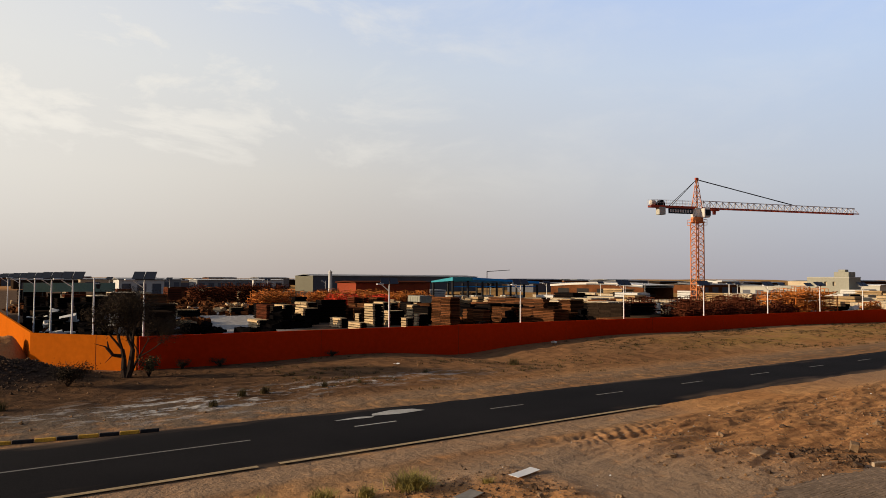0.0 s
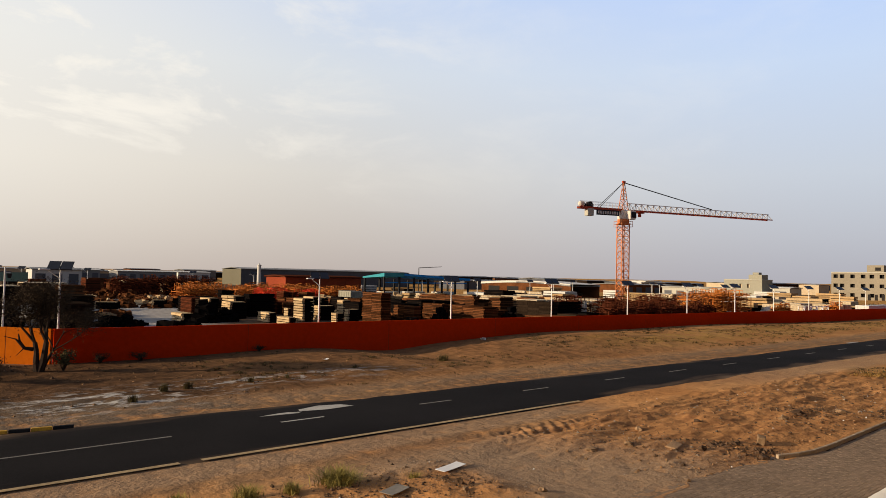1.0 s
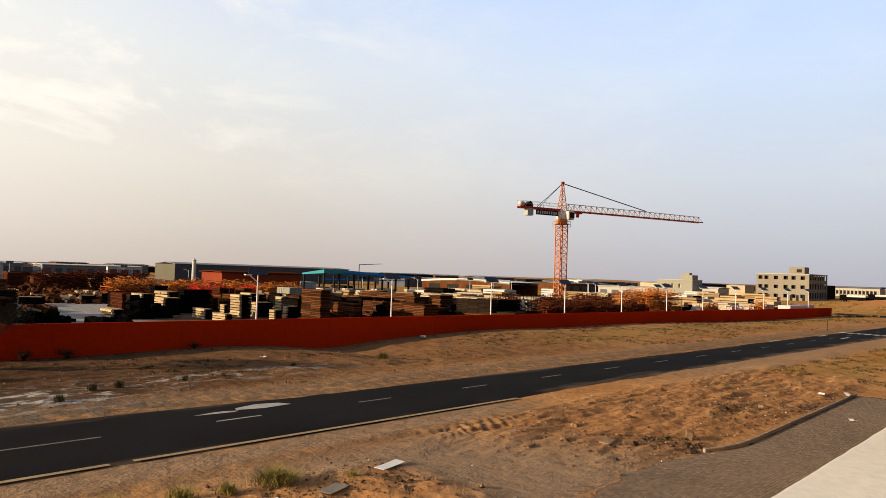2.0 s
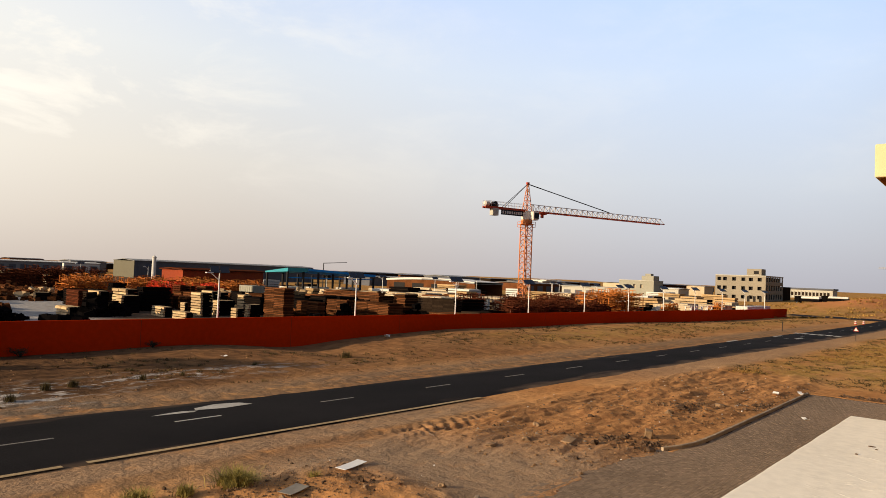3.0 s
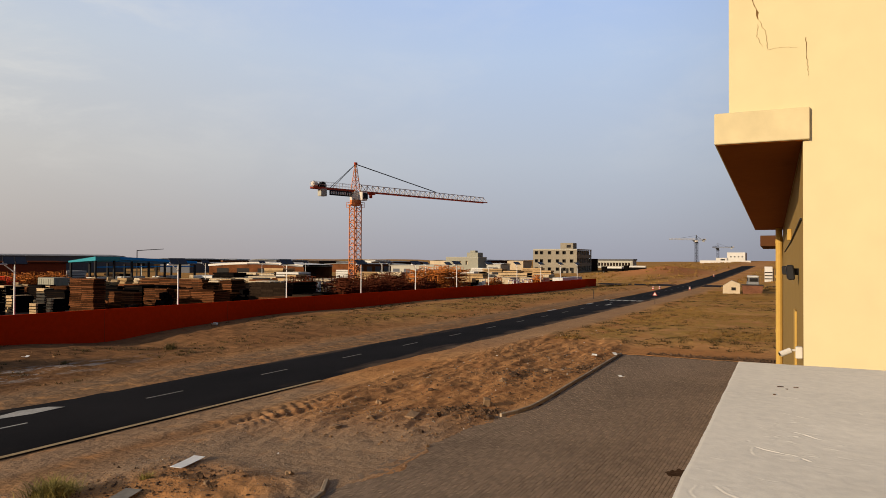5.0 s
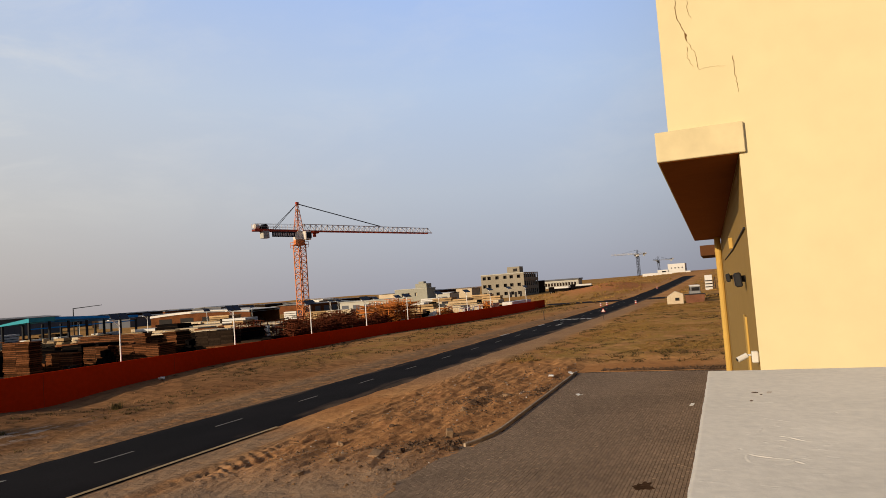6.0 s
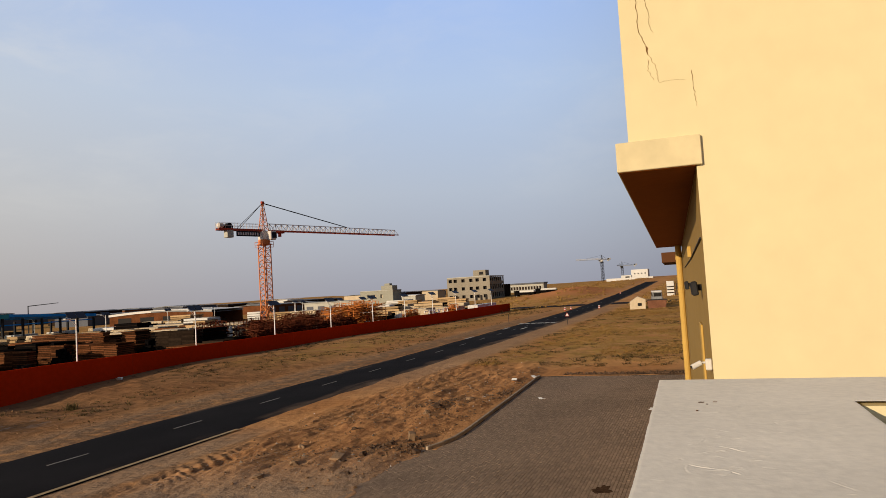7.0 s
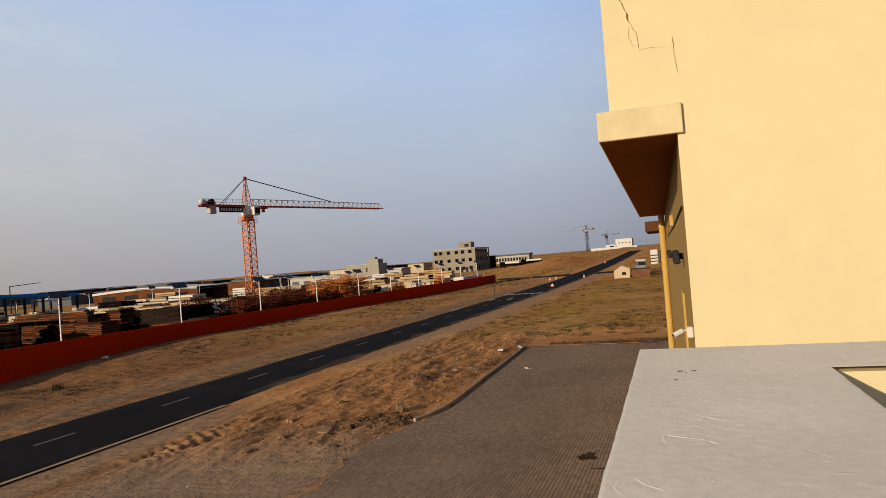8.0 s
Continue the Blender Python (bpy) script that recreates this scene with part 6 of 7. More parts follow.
# ---- plants ----
def make_tree(s, n):
    r = random.Random(5)
    root = thing("desert_tree", pose(s, n, float(height(s, n)) - 0.1), "small dark-stemmed desert tree with a thin dry crown", "tree")
    trunk, crown = bmesh.new(), []
    twigs = []

    def grow(p, d, L, rad, depth):
        segs = 3 if depth < 2 else 2
        for k in range(segs):
            d = (d + Vector((r.uniform(-1, 1), r.uniform(-1, 1), r.uniform(-0.35, 0.45))) * (0.22 if depth < 2 else 0.35)).normalized()
            q = p + d * L / segs
            add_rod(trunk, p, q, rad, rad * 0.82, 7 if depth < 2 else (5 if depth < 3 else 3))
            p, rad = q, rad * 0.82
            if depth >= 3:
                twigs.append((Vector(p), Vector(d)))
        if depth < 5:
            for k in range(3 if depth < 4 else 2):
                a = r.uniform(0, math.tau)
                side = Vector((math.cos(a), math.sin(a), r.uniform(-0.15, 0.55)))
                grow(p, (d * 0.85 + side * 0.75 + Vector((0.10, 0, 0.06))).normalized(), L * r.uniform(0.62, 0.82), rad * 0.68, depth + 1)

    # two stems from one root, one leaning each way
    for d, L, rad in ((Vector((-0.22, 0.0, 1)), 1.75, 0.21), (Vector((0.30, -0.1, 1)), 1.85, 0.24), (Vector((0.75, 0.2, 1)), 1.5, 0.12)):
        grow(Vector((0.12 * d.x, 0, 0)), d.normalized(), L, rad, 1)
    # a dead low limb, crooked and forked
    limb = [(-0.30, 0, 1.35), (-0.75, -0.1, 1.45), (-0.98, -0.1, 1.85), (-1.05, -0.1, 2.25)]
    for k in range(3):
        add_rod(trunk, limb[k], limb[k + 1], 0.12 - 0.03 * k, 0.09 - 0.03 * k, 6)
    add_rod(trunk, (-0.80, -0.1, 1.5), (-1.15, -0.1, 1.95), 0.07, 0.05, 5)
    add_rod(trunk, (-1.15, -0.1, 1.95), (-1.75, -0.2, 2.15), 0.035, 0.012, 5)
    add_rod(trunk, (-0.75, -0.1, 1.45), (-1.15, -0.2, 1.05), 0.035, 0.010, 5)
    part("trunk", trunk, "bark", root)
    co, faces = [], []
    for p, d in twigs:
        for k in range(28):
            c = p + Vector((r.gauss(0, 0.22), r.gauss(0, 0.22), r.gauss(0, 0.20)))
            u = Vector((r.uniform(-1, 1), r.uniform(-1, 1), r.uniform(-1, 1))).normalized() * r.uniform(0.03, 0.08)
            w = u.orthogonal().normalized() * r.uniform(0.010, 0.028)
            b = len(co)
            co += [c - u, c + w, c + u, c - w]
            faces.append((b, b + 1, b + 2, b + 3))
    me = bpy.data.meshes.new("crown")
    me.from_pydata([tuple(v) for v in co], [], faces)
    me.materials.append(M["leaf_dry"])
    ob = new("crown", me)
    ob.parent = root


make_tree(8.06, 44.1)


def blades(co, faces, r, x, y, z, count, hgt, spread, width=0.012):
    for k in range(count):
        a = r.uniform(0, math.tau)
        lean = r.uniform(0.1, 1.0) * spread
        h = hgt * r.uniform(0.5, 1.1)
        bx, by = x + r.gauss(0, spread * 0.25), y + r.gauss(0, spread * 0.25)
        tx, ty = bx + math.cos(a) * lean, by + math.sin(a) * lean
        px, py = -math.sin(a) * width, math.cos(a) * width
        b = len(co)
        mx, my = bx + math.cos(a) * lean * 0.35, by + math.sin(a) * lean * 0.35
        co += [(bx - px, by - py, z), (bx + px, by + py, z), (mx + px * 0.8, my + py * 0.8, z + h * 0.65), (mx - px * 0.8, my - py * 0.8, z + h * 0.65), (tx, ty, z + h)]
        faces += [(b, b + 1, b + 2, b + 3), (b + 3, b + 2, b + 4)]


def tuft(s, n, hgt, spread, count, mat, name, label, cat, group, seed):
    r = random.Random(seed)
    co, faces = [], []
    blades(co, faces, r, 0, 0, -0.03, count, hgt, spread, 0.010 if name == "grass_tuft" else 0.02)
    me = bpy.data.meshes.new(name)
    me.from_pydata(co, [], faces)
    me.materials.append(M[mat])
    ob = new(name, me)
    ob.location = (s, n, float(height(s, n)))
    return tagged(ob, label, cat, group)


for i, (s, n, h, w, c) in enumerate(((11.75, 34.6, 0.45, 0.4, 160), (13.06, 35.0, 0.45, 0.4, 150), (16.5, 35.2, 0.35, 0.35, 120), (9.8, 32.8, 0.4, 0.4, 130), (18.9, 35.6, 0.25, 0.3, 80), (32.5, 38.0, 0.55, 0.75, 260), (24.0, 36.5, 0.25, 0.4, 90), (1.5, 36.5, 0.5, 0.6, 160))):
    tuft(s, n, h, w, c, "leaf_green", "grass_tuft", "grey-green grass tuft on the sandy bank", "grass", "tufts on the bank", 40 + i)
for i, (s, n, h, w, c) in enumerate(((8.0, 17.0, 0.36, 0.55, 320), (9.05, 16.6, 0.32, 0.4, 240), (10.4, 16.5, 0.42, 0.85, 560), (11.0, 16.9, 0.28, 0.55, 260), (12.6, 15.9, 0.22, 0.3, 120), (6.4, 17.6, 0.4, 0.4, 200))):
    tuft(s, n, h, w, c, "grass", "grass_tuft", "yellow-green dry grass tuft on the stony hummock", "grass", "tufts on the hummock", 60 + i)


def shrub(s, n, rad, hgt, mat, label, seed, leaf=0.07, count=700):
    r = random.Random(seed)
    root = thing("shrub", pose(s, n, float(height(s, n))), label, "shrub", "shrubs by the wall")
    bm = bmesh.new()
    tips = []
    for k in range(14):
        a, t = r.uniform(0, math.tau), r.uniform(0.1, 0.9)
        p = Vector((0, 0, -0.05))
        q = Vector((math.cos(a) * rad * t * 0.5, math.sin(a) * rad * t * 0.5, hgt * 0.5))
        e = Vector((math.cos(a) * rad * t, math.sin(a) * rad * t, hgt * r.uniform(0.6, 1.0)))
        add_rod(bm, p, q, 0.03, 0.018, 4)
        add_rod(bm, q, e, 0.018, 0.006, 4)
        tips += [q, e, (q + e) / 2]
    part("stem", bm, "bark", root)
    co, faces = [], []
    for k in range(count):
        c = r.choice(tips) + Vector((r.gauss(0, rad * 0.16), r.gauss(0, rad * 0.16), r.gauss(0, hgt * 0.12)))
        if c.z < 0:
            continue
        u = Vector((r.uniform(-1, 1), r.uniform(-1, 1), r.uniform(-0.6, 1))).normalized() * leaf * r.uniform(0.5, 1.1)
        w = u.orthogonal().normalized() * leaf * 0.45
        b = len(co)
        co += [tuple(c - u), tuple(c + w), tuple(c + u), tuple(c - w)]
        faces.append((b, b + 1, b + 2, b + 3))
    me = bpy.data.meshes.new("foliage")
    me.from_pydata(co, [], faces)
    me.materials.append(M[mat])
    ob = new("foliage", me)
    ob.parent = root


shrub(9.3, 44.0, 0.75, 1.1, "leaf_green", "broad-leaved green shrub beside the tree", 3, 0.09, 600)
shrub(4.8, 41.9, 1.3, 1.1, "leaf_dry", "dark dry shrub on the stone heap", 4, 0.06, 3000)
shrub(11.8, 46.4, 0.6, 0.6, "leaf_dry", "dry shrub at the foot of the wall", 5, 0.05, 500)
shrub(14.3, 46.6, 0.8, 0.5, "leaf_dry", "dry shrub at the foot of the wall", 6, 0.05, 500)
shrub(22.5, 46.7, 0.6, 0.4, "leaf_dry", "dry shrub at the foot of the wall", 7, 0.05, 400)


def scatter(name, label, cat, mat, spots, seed, hgt, spread, count, width):
    r = random.Random(seed)
    co, faces = [], []
    pts = spots(r)
    zs = height(np.array([p[0] for p in pts]), np.array([p[1] for p in pts]))
    for (s, n, k), z in zip(pts, zs):
        blades(co, faces, r, s, n, float(z) - 0.02, max(3, int(count * k)), hgt * (0.5 + 0.7 * k), spread * (0.6 + 0.6 * k), width)
    me = bpy.data.meshes.new(name)
    me.from_pydata(co, [], faces)
    me.materials.append(M[mat])
    tagged(new(name, me), label, cat, kind="stuff")


def field_spots(r):
    out = []
    while len(out) < 11000:
        s, n = 49 + 110 * r.random() ** 1.3, r.uniform(-14, 18.5)
        dens = float(fbm(s * 0.10, n * 0.16, 61))
        if dens + r.uniform(-0.12, 0.12) > 0.42 and n < 17.4 - 0.5 * abs(math.sin(s * 0.2)) and s > 50 + 2 * math.sin(n):
            out.append((s, n, min(1.0, 2.2 * (dens - 0.35))))
    return out


def bank_spots(r):
    out = []
    while len(out) < 1700:
        s, n = r.uniform(10, 165), r.uniform(31.5, 46.8)
        dens = float(fbm(s * 0.16, n * 0.30, 71)) + (0.12 if s > 42 and 36 < n < 43 else 0.0)
        if dens + r.uniform(-0.05, 0.05) > 0.57:
            out.append((s, n, 0.25 + 0.9 * r.random() * (dens - 0.4)))
    return out


def hill_spots(r):
    out = []
    while len(out) < 1500:
        s, n = r.uniform(160, 430), r.uniform(30, 75)
        if r.random() < 0.5:
            s, n = r.uniform(150, 430), r.uniform(-20, 17)
        if float(fbm(s * 0.05, n * 0.10, 81)) > 0.48:
            out.append((s, n, r.uniform(0.5, 1.0)))
    return out


scatter("field_grass", "tufts of dry yellow-brown scrub over the open field", "grass", "scrub_dry", field_spots, 1, 0.16, 0.60, 12, 0.024)
def dark_spots(r):
    out = []
    while len(out) < 1500:
        s, n = 49 + 100 * r.random() ** 1.2, r.uniform(-14, 18.0)
        if float(fbm(s * 0.14, n * 0.35, 65)) > 0.50:
            out.append((s, n, r.uniform(0.5, 1.0)))
    return out


scatter("field_scrub", "dark dry scrub in patches over the open field", "grass", "bank_scrub", dark_spots, 5, 0.13, 0.6, 16, 0.026)
scatter("bank_grass", "sparse dry tufts over the sandy bank", "grass", "bank_scrub", bank_spots, 2, 0.18, 0.50, 26, 0.022)
scatter("hill_grass", "dry scrub over the far slopes", "grass", "scrub_dry", hill_spots, 3, 0.50, 1.3, 12, 0.10)


# ---- stones and litter ----
def pebble_field(name, label, count, spots, r0, r1, mat, seed):
    r = random.Random(seed)
    co, faces = [], []
    pts = [spots(r) for _ in range(count)]
    zs = height(np.array([p[0] for p in pts]), np.array([p[1] for p in pts]))
    base = [(-1, 0, 0), (1, 0, 0), (0, -1, 0), (0, 1, 0), (0, 0, 1), (0, 0, -0.6)]
    tri = [(0, 2, 4), (2, 1, 4), (1, 3, 4), (3, 0, 4), (2, 0, 5), (1, 2, 5), (3, 1, 5), (0, 3, 5)]
    for (s, n), z in zip(pts, zs):
        k = r0 + (r1 - r0) * r.random() ** 3
        a = r.uniform(0, math.tau)
        b = len(co)
        for x, y, h in base:
            q = r.uniform(0.6, 1.25) * k
            co.append((s + q * (x * math.cos(a) - y * math.sin(a)), n + q * (x * math.sin(a) + y * math.cos(a)), float(z) + q * h * 0.7 + k * 0.15))
        faces += [(b + i, b + j, b + m) for i, j, m in tri]
    me = bpy.data.meshes.new(name)
    me.from_pydata(co, [], faces)
    me.materials.append(M[mat])
    tagged(new(name, me), label, "stones", kind="stuff")


pebble_field("gravel_stones", "loose grey gravel on the trampled ground", 9500, lambda r: (9.5 + 14 * r.random(), 11.3 + 7.0 * r.random()), 0.008, 0.028, "gravel_stone", 1)
pebble_field("lot_stones", "stones and clods in the churned sand", 1800, lambda r: (r.uniform(18.5, 47), 11.0 + 8.0 * r.random() ** 1.3), 0.012, 0.09, "lot_clod", 2)
pebble_field("lot_clods", "dark clods turned up in the churned sand", 700, lambda r: (r.uniform(20, 46), 11.0 + 7.2 * r.random() ** 1.5), 0.02, 0.11, "clod", 8)
pebble_field("kerb_rubble", "dark rubble and broken blocks beside the kerb", 420, lambda r: r.choice(((r.gauss(33.8, 0.9), r.gauss(13.2, 0.5)), (r.gauss(37.8, 1.3), r.gauss(11.4, 0.3)), (r.gauss(23.9, 0.5), r.gauss(12.6, 0.5)), (r.gauss(24.6, 0.5), r.gauss(11.2, 0.3)))), 0.03, 0.15, "clod", 12)
pebble_field("pale_stones", "pale stones lying in the churned sand", 160, lambda r: (r.uniform(20, 48), 11.0 + 7.0 * r.random()), 0.03, 0.10, "gravel_stone", 9)
pebble_field("clods", "dark clods of earth on the stony hummock", 800, lambda r: (r.uniform(5, 14.5), r.gauss(15.2, 1.2)), 0.015, 0.085, "clod", 3)
pebble_field("hummock_stones", "ochre clods and pebbles on the stony hummock", 1500, lambda r: (r.uniform(5, 14.5), r.gauss(15.2, 1.2)), 0.012, 0.06, "lot_clod", 13)
pebble_field("bank_stones", "stones scattered over the sandy bank", 1800, lambda r: (r.uniform(0, 90), r.uniform(31, 46.5)), 0.02, 0.10, "lot_clod", 4)
pebble_field("heap_stones", "crushed dark rock on the heap", 1600, lambda r: (r.gauss(1.5, 2.6), r.gauss(45.2, 1.8)), 0.03, 0.14, "clod", 5)
pebble_field("white_litter", "small pale scraps blown over the ground", 70, lambda r: (r.uniform(14, 60), r.uniform(10.9, 20.0)), 0.015, 0.05, "paper", 6)


pebble_field("edge_clods", "dark clods along the end of the paving", 900, lambda r: (45.1 + abs(r.gauss(0, 0.5)), r.uniform(1.0, 9.6)), 0.02, 0.13, "clod", 7)


def rock(s, n, size, mat, label, seed, zoff=0.0):
    r = random.Random(seed)
    bm = bmesh.new()
    bmesh.ops.create_icosphere(bm, subdivisions=2, radius=1.0)
    for v in bm.verts:
        k = 0.75 + 0.5 * noise.noise(v.co * 1.7 + Vector((seed, 0, 0)))
        v.co = Vector((v.co.x * size[0], v.co.y * size[1], v.co.z * size[2])) * k
    ob = new("rock", mesh_of("rock", bm, mat))
    ob.location = (s, n, float(height(s, n)) + size[2] * 0.35 + zoff)
    ob.rotation_euler = (0, 0, r.uniform(0, 6))
    tagged(ob, label, "rock", "rocks on the sand")


for i, (s, n, a, b, c) in enumerate(((22.6, 12.5, 0.22, 0.18, 0.16), (19.6, 14.9, 0.30, 0.2, 0.10), (21.0, 14.4, 0.26, 0.2, 0.12), (13.2, 14.6, 0.2, 0.16, 0.14), (12.9, 14.0, 0.16, 0.12, 0.1), (30.5, 13.2, 0.3, 0.2, 0.16), (32.5, 13.5, 0.35, 0.25, 0.14), (35.0, 12.6, 0.3, 0.3, 0.16), (24.0, 16.0, 0.2, 0.16, 0.12), (27.0, 15.2, 0.24, 0.2, 0.1), (14.8, 12.9, 0.16, 0.14, 0.1), (10.6, 14.6, 0.22, 0.16, 0.12))):
    rock(s, n, (a, b, c), "stone" if i % 3 else "clod", "weathered brown stone lying on the sand", 10 + i)


def broken_block(s, n, size, turn, mat, label):
    bm = boxes((-size[0], size[0], -size[1], size[1], 0, size[2]), bevel=0.03)
    for v in bm.verts:
        v.co += Vector((noise.noise(v.co * 5), noise.noise(v.co * 5 + Vector((3, 0, 0))), noise.noise(v.co * 5 + Vector((0, 7, 0))))) * 0.035
    ob = new("concrete_block", mesh_of("concrete_block", bm, mat))
    ob.matrix_world = pose(s, n, float(height(s, n)) - 0.06, 8, -6, turn)
    tagged(ob, label, "block")


broken_block(25.6, 11.9, (0.19, 0.14, 0.34), 25, "stone", "brown broken block standing in the sand")
broken_block(22.3, 13.4, (0.34, 0.20, 0.09), 10, "stone", "flat brown slab of broken concrete in the sand")
broken_block(23.9, 11.0, (0.16, 0.12, 0.16), 50, "clod", "dark broken block at the end of the kerb")


def board(name, s, n, L, W, turn, mat, label, lift=0.03, curl=0.012):
    S, Q = np.linspace(-L / 2, L / 2, 9), np.linspace(-W / 2, W / 2, 5)
    bm = bmesh.new()
    lay = []
    for t in (0.0, 0.012):
        lay.append([[bm.verts.new((x, y, t + curl * (abs(x) / (L / 2)) ** 2 + 0.01 * math.sin(5 * y))) for y in Q] for x in S])
    lo, hi = lay
    for i in range(8):
        for j in range(4):
            bm.faces.new((hi[i][j], hi[i + 1][j], hi[i + 1][j + 1], hi[i][j + 1]))
            bm.faces.new((lo[i][j], lo[i][j + 1], lo[i + 1][j + 1], lo[i + 1][j]))
    for i in range(8):
        bm.faces.new((lo[i][0], lo[i + 1][0], hi[i + 1][0], hi[i][0]))
        bm.faces.new((lo[i][4], hi[i][4], hi[i + 1][4], lo[i + 1][4]))
    for j in range(4):
        bm.faces.new((lo[0][j], hi[0][j], hi[0][j + 1], lo[0][j + 1]))
        bm.faces.new((lo[8][j], lo[8][j + 1], hi[8][j + 1], hi[8][j]))
    ob = new(name, mesh_of(name, bm, mat))
    ob.matrix_world = pose(s, n, max(float(height(s + dx, n + dy)) for dx in (-0.4, 0, 0.4) for dy in (-0.2, 0, 0.2)) + lift, 0, 0, turn)
    tagged(ob, label, name.replace("_", " "))


board("white_board", 14.15, 16.05, 1.15, 0.36, 14, "paper", "white sheet of board lying on gravel")
board("grey_board", 11.25, 15.0, 0.85, 0.42, 20, "card", "grey weathered board lying on the hummock", 0.05)
board("white_board", 9.35, 15.0, 0.5, 0.35, -10, "paper", "white board scrap lying on the hummock", 0.04)
board("white_scrap", 43.4, 45.3, 0.55, 0.4, 30, "plastic_white", "white plastic scrap caught on the bank", 0.05, 0.2)
board("white_scrap", 43.2, 10.95, 0.5, 0.3, 60, "paper", "white scrap at the end of the kerb", 0.10, 0.12)
board("white_scrap", 35.8, 8.9, 0.45, 0.2, 40, "paper", "white scrap lying on the paving", 0.10, 0.05)
board("white_scrap", 33.0, 3.2, 0.5, 0.16, -5, "paper", "pale strip lying on the paving", 0.10, 0.02)
board("white_scrap", 41.5, 11.9, 0.6, 0.3, 10, "paper", "white scrap in the churned sand", 0.05, 0.08)
board("white_scrap", 24.0, 40.0, 0.5, 0.2, 25, "paper", "pale scrap on the bank", 0.03, 0.05)


def stain(name, s, n, a, b, seed, label):
    bm = bmesh.new()
    r = random.Random(seed)
    k = 36
    rim = [1 + 0.35 * math.sin(3 * t + seed) * 0.5 + r.uniform(-0.26, 0.26) for t in (i * math.tau / k for i in range(k))]
    top = [bm.verts.new((s + a * rim[i] * math.cos(i * math.tau / k), n + b * rim[i] * math.sin(i * math.tau / k), 0.0055)) for i in range(k)]
    low = [bm.verts.new((v.co.x, v.co.y, -0.01)) for v in top]
    bm.faces.new(top)
    for i in range(k):
        bm.faces.new((low[i], low[(i + 1) % k], top[(i + 1) % k], top[i]))
    tagged(new(name, mesh_of(name, bm, "oil")), label, "stain")


stain("oil_stain", 20.3, 3.65, 0.36, 0.27, 2, "dark oil stain soaked into the block paving")
stain("oil_stain", 19.2, 3.0, 0.05, 0.4, 3, "dark streak on the block paving")


# ---- roadside things ----
def warning_sign(s, n):
    root = thing("warning_sign", pose(s, n, float(height(s, n)), 0, 0, 100), "white triangular warning sign with a red rim on a post", "road sign")
    part("post", rods(((0, 0, -0.2), (0, 0, 1.7), 0.03), seg=8), "dark_steel", root)
    for name, k, mat, y in (("rim", 0.31, "plastic_red", 0.040), ("face", 0.22, "plastic_white", 0.056)):
        bm = bmesh.new()
        tri = [(-k, -k * 0.58), (k, -k * 0.58), (0, k * 1.16)]
        f = [bm.verts.new((x, y, 1.3 + z)) for x, z in tri]
        g = [bm.verts.new((x, y + 0.014, 1.3 + z)) for x, z in tri]
        bm.faces.new(f)
        bm.faces.new(g[::-1])
        for i in range(3):
            bm.faces.new((f[i], g[i], g[(i + 1) % 3], f[(i + 1) % 3]))
        part(name, bm, mat, root)


warning_sign(97.2, 19.0)


def make_barrel(m):
    root = thing("traffic_barrel", m, "red and white plastic traffic barrel beside the road", "traffic barrel", "traffic barrels")
    for k, (z0, z1, mat) in enumerate(((0, 0.18, "plastic_red"), (0.18, 0.36, "plastic_white"), (0.36, 0.54, "plastic_red"), (0.54, 0.66, "plastic_white"))):
        bm = bmesh.new()
        add_rod(bm, (0, 0, z0), (0, 0, z1), 0.20 - 0.05 * z0, 0.20 - 0.05 * z1, 14)
        part("band", bm, mat, root)
    return root


bar = make_barrel(pose(146, 27.4, float(road_z(146))))
for s, n in ((143.5, 28.2), (146.4, 21.6), (226, 26.2)):
    copy_thing(bar, pose(s, n, float(road_z(s))))


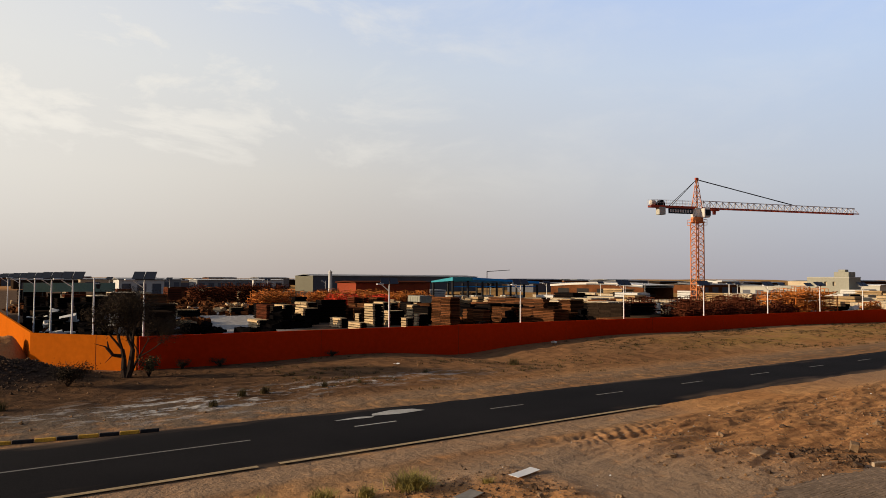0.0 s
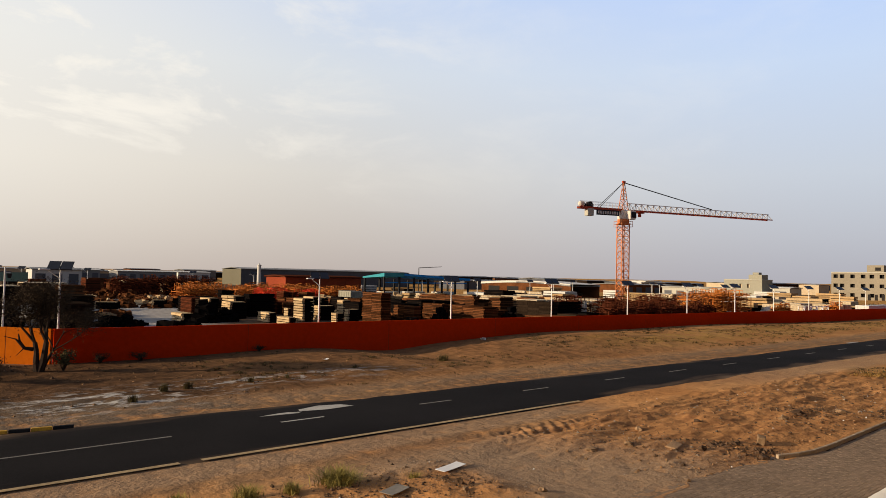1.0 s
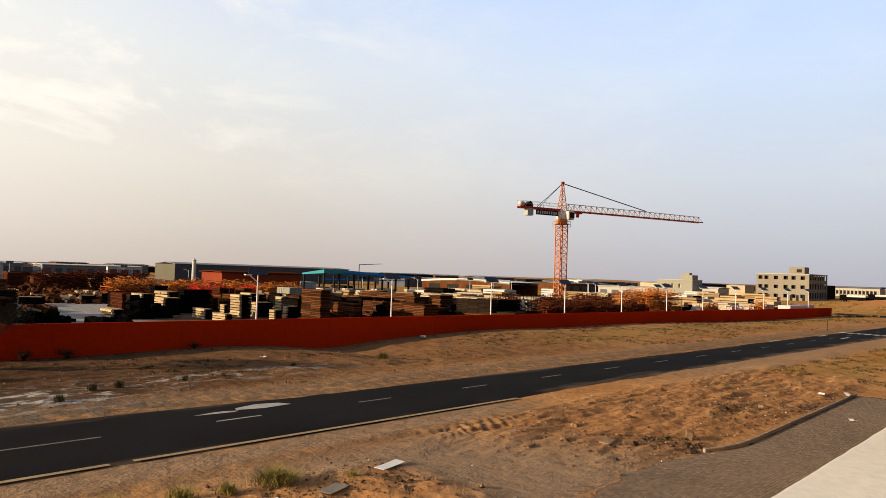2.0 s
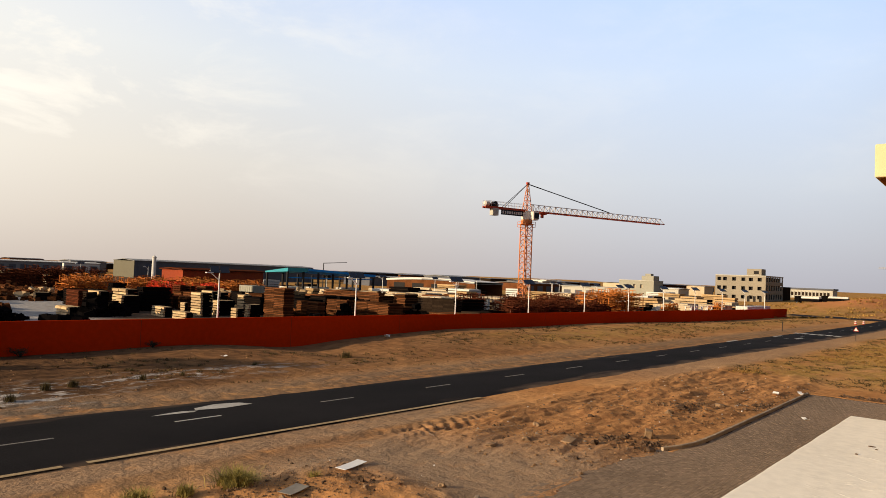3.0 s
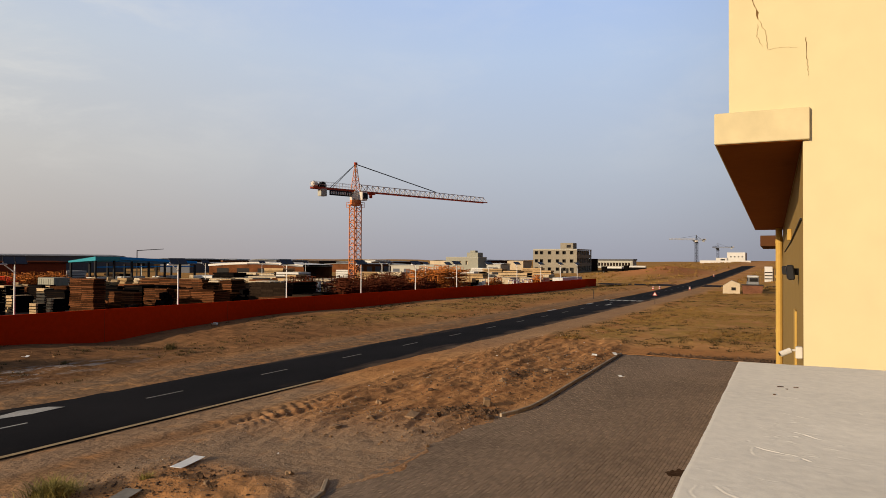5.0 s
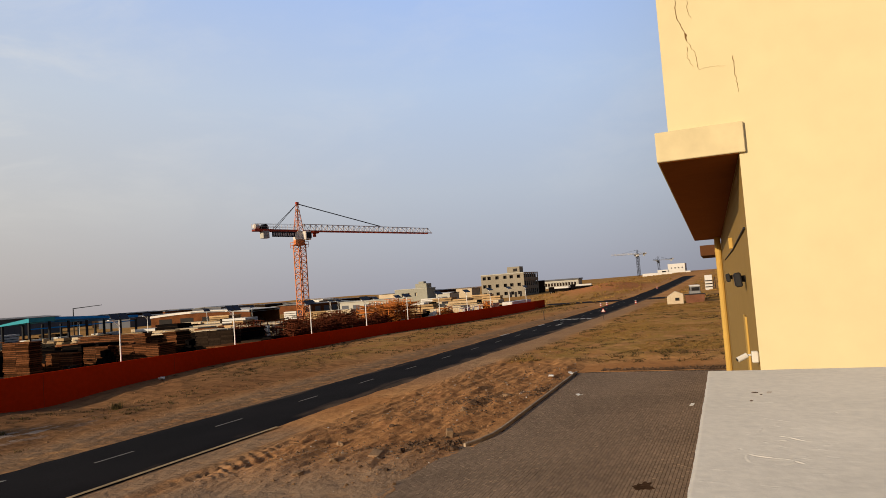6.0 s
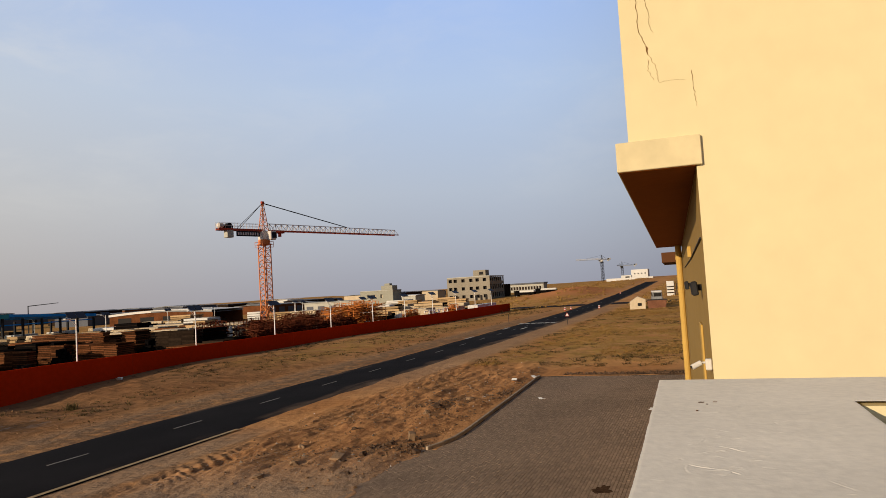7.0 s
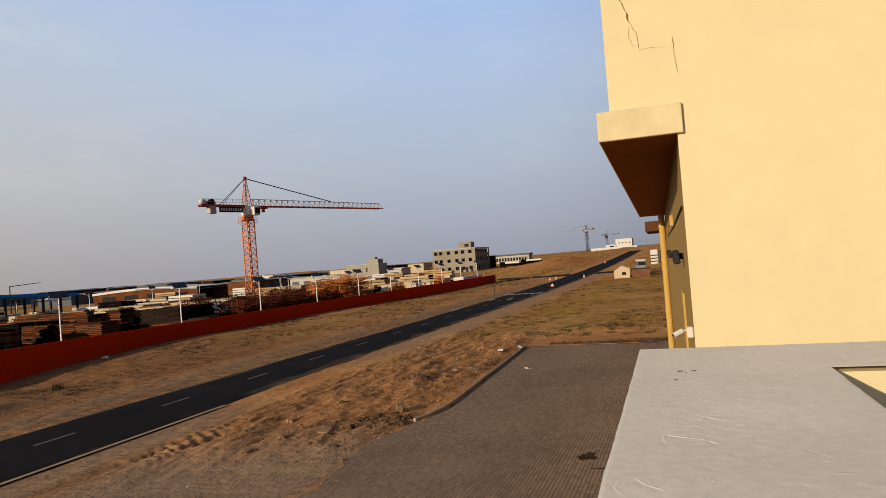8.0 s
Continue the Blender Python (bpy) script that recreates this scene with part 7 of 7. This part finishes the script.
def site_hut():
    s, n = 137.0, 13.0
    z = float(height(s, n)) - 0.1
    root = thing("site_hut", pose(s, n, z, 0, 0, 6), "cream site hut with a low pitched roof on the scrub", "hut")
    bm = bmesh.new()
    prof = [(-1.45, 0), (1.45, 0), (1.45, 1.55), (-0.1, 2.55), (-1.5, 1.95)]
    f = [bm.verts.new((0, y, h)) for y, h in prof]
    g = [bm.verts.new((2.6, y, h)) for y, h in prof]
    bm.faces.new(f)
    bm.faces.new(g[::-1])
    for i in range(5):
        bm.faces.new((f[i], g[i], g[(i + 1) % 5], f[(i + 1) % 5]))
    soften(bm, 0.03)
    part("shell", bm, "container", root)
    part("window", boxes((-0.04, -0.003, -0.75, 0.0, 0.75, 1.30)), "opening", root)
    t = thing("rusty_skip", pose(138.5, 9.6, float(height(138.5, 9.6)) - 0.05, 0, 0, 6), "rusty brown steel skip standing beside the hut", "skip")
    bm = bmesh.new()
    lo, hi = [(-1.3, -1.5), (1.3, -1.5), (1.3, 1.6), (-1.3, 1.6)], [(-1.45, -1.8), (1.45, -1.8), (1.45, 1.75), (-1.45, 1.75)]
    a = [bm.verts.new((x, y, 0)) for x, y in lo]
    c = [bm.verts.new((x, y, 1.75)) for x, y in hi]
    bm.faces.new(a[::-1])
    for i in range(4):
        bm.faces.new((a[i], a[(i + 1) % 4], c[(i + 1) % 4], c[i]))
    bm.faces.new([bm.verts.new((x * 0.96, y * 0.96, 1.5)) for x, y in hi])
    part("tub", bm, "rust", t)
    part("rim", boxes((-1.5, 1.5, 1.70, 1.80, 1.66, 1.78), (-1.5, 1.5, -1.85, -1.75, 1.66, 1.78), (-1.5, -1.4, -1.75, 1.70, 1.66, 1.78), (1.4, 1.5, -1.75, 1.70, 1.66, 1.78)), "dark_steel", t)
    # a van parked behind the skip
    k = thing("parked_van", pose(143.6, 9.7, float(height(144, 9.7)), 0, 0, 8), "pale van with dark windows parked behind the skip", "van")
    part("body", boxes((0, 4.6, -0.95, 0.95, 0.45, 1.9), bevel=0.10), "sheet_grey", k)
    part("cabin", boxes((0.05, 4.0, -0.88, 0.88, 1.902, 2.75), bevel=0.12), "sheet_grey", k)
    part("roof", boxes((0.0, 4.1, -0.92, 0.92, 2.752, 3.05), bevel=0.10), "sheet_white", k, "white roof")
    part("rear_window", boxes((0.0, 0.048, -0.72, 0.72, 1.98, 2.62)), "opening", k)
    for y in (-0.90, 0.885):
        part("side_window", boxes((0.6, 3.4, y, y + 0.015, 2.0, 2.6)), "opening", k)
    for x in (0.9, 3.8):
        for y in (-0.85, 0.85):
            wh = part("wheel", rods(((x, y - 0.12, 0.38), (x, y + 0.12, 0.38), 0.38), seg=14), "deep_black", k)
            part("hub", rods(((x, y - 0.13, 0.38), (x, y + 0.13, 0.38), 0.17), seg=8), "sheet_grey", wh)
    w = thing("storage_rack", pose(195, 9.9, float(height(195, 9.9))), "white sheeted storage rack with open shelves", "rack")
    part("sheet", boxes((0, 0.1, -1.25, 0.6, 0, 3.9), bevel=0.02), "sheet_white", w)
    for h in (0.7, 1.5, 2.3):
        part("shelf", boxes((-0.25, -0.003, -1.2, 0.55, h, h + 0.22)), "grey_boards", w)
    for y in (-1.5, -1.9):
        part("upright", rods(((0.1, y, 0), (0.1, y, 3.3), 0.08)), "dark_steel", w)


site_hut()


def lorry(s, n, turn):
    root = thing("lorry", pose(s, n, float(height(s, n)), 0, 0, turn), "dark flatbed lorry with a pale sheeted load", "lorry")
    part("cab", boxes((2.4, 4.2, -1.15, 1.15, 0.8, 2.7), bevel=0.12), "deep_black", root)
    part("windscreen", boxes((4.19, 4.23, -1.0, 1.0, 1.7, 2.5)), "panel", root)
    part("bed", boxes((-4.2, 2.3, -1.2, 1.2, 0.9, 1.9), bevel=0.04), "deep_black", root)
    part("load", boxes((-4.0, 2.0, -1.05, 1.05, 1.91, 2.6), bevel=0.15), "sheet_white", root)
    for x in (-3.2, -2.0, 3.2):
        for y in (-1.1, 1.1):
            wh = part("wheel", rods(((x, y - 0.15, 0.5), (x, y + 0.15, 0.5), 0.5), seg=14), "deep_black", root)
            part("hub", rods(((x, y - 0.17, 0.5), (x, y + 0.17, 0.5), 0.2), seg=8), "sheet_grey", wh)


lorry(262, 66, 80)
lorry(268, 59, 95)



# ---- block paving ----
def build_paving():
    root = thing("paving", pose(0, 0, 0), "grey-brown concrete block paving with sandy joints", "paving", kind="structure")
    part("joint_bed", boxes((-28, 44.9, -6, 11.6, -0.12, -0.012)), "joint", root)
    LB, WB = 0.22, 0.11
    bm = boxes((-0.109, 0.109, -0.0515, 0.0515, -0.06, 0.0), bevel=0.003)
    me = mesh_of("paver", bm, "paver")
    rnd = random.Random(2)
    co, quads, near = [], [], 0
    rows = int(11.5 / WB)
    for j in range(rows):
        n = 0.0 + (j + 0.5) * WB
        for i in range(int(36.0 / LB)):
            s = 8.6 + (i + 0.5 * (j % 2)) * LB
            if s > 44.85 or (s > 24.6 and n > 10.2 + 0.04 * (s - 28) + (0.45 - 0.18 * (s - 24.6) if s < 27 else 0)):
                continue
            dz = rnd.uniform(-0.004, 0.003)
            if 13.0 < s < 15.6 and 6.4 < n < 9.4 and near < 300:
                ob = new("paver", me)
                ob.location = (s, n, dz)
                ob.parent = root
                near += 1
                continue
            b = len(co)
            for x, y in ((-0.109, -0.0515), (0.109, -0.0515), (0.109, 0.0515), (-0.109, 0.0515)):
                co.append((s + x, n + y, -0.02))
            for x, y in ((-0.107, -0.0485), (0.107, -0.0485), (0.107, 0.0485), (-0.107, 0.0485)):
                co.append((s + x, n + y, dz + rnd.uniform(-0.0012, 0.0012)))
            quads += [(b + 4, b + 5, b + 6, b + 7), (b, b + 1, b + 5, b + 4), (b + 1, b + 2, b + 6, b + 5), (b + 2, b + 3, b + 7, b + 6), (b + 3, b, b + 4, b + 7)]
    rest = bpy.data.meshes.new("paver_field")
    rest.from_pydata(co, [], quads)
    rest.materials.append(M["paver"])
    ob = new("paver_field", rest)
    ob.parent = root
    tagged(ob, kind="stuff")


build_paving()
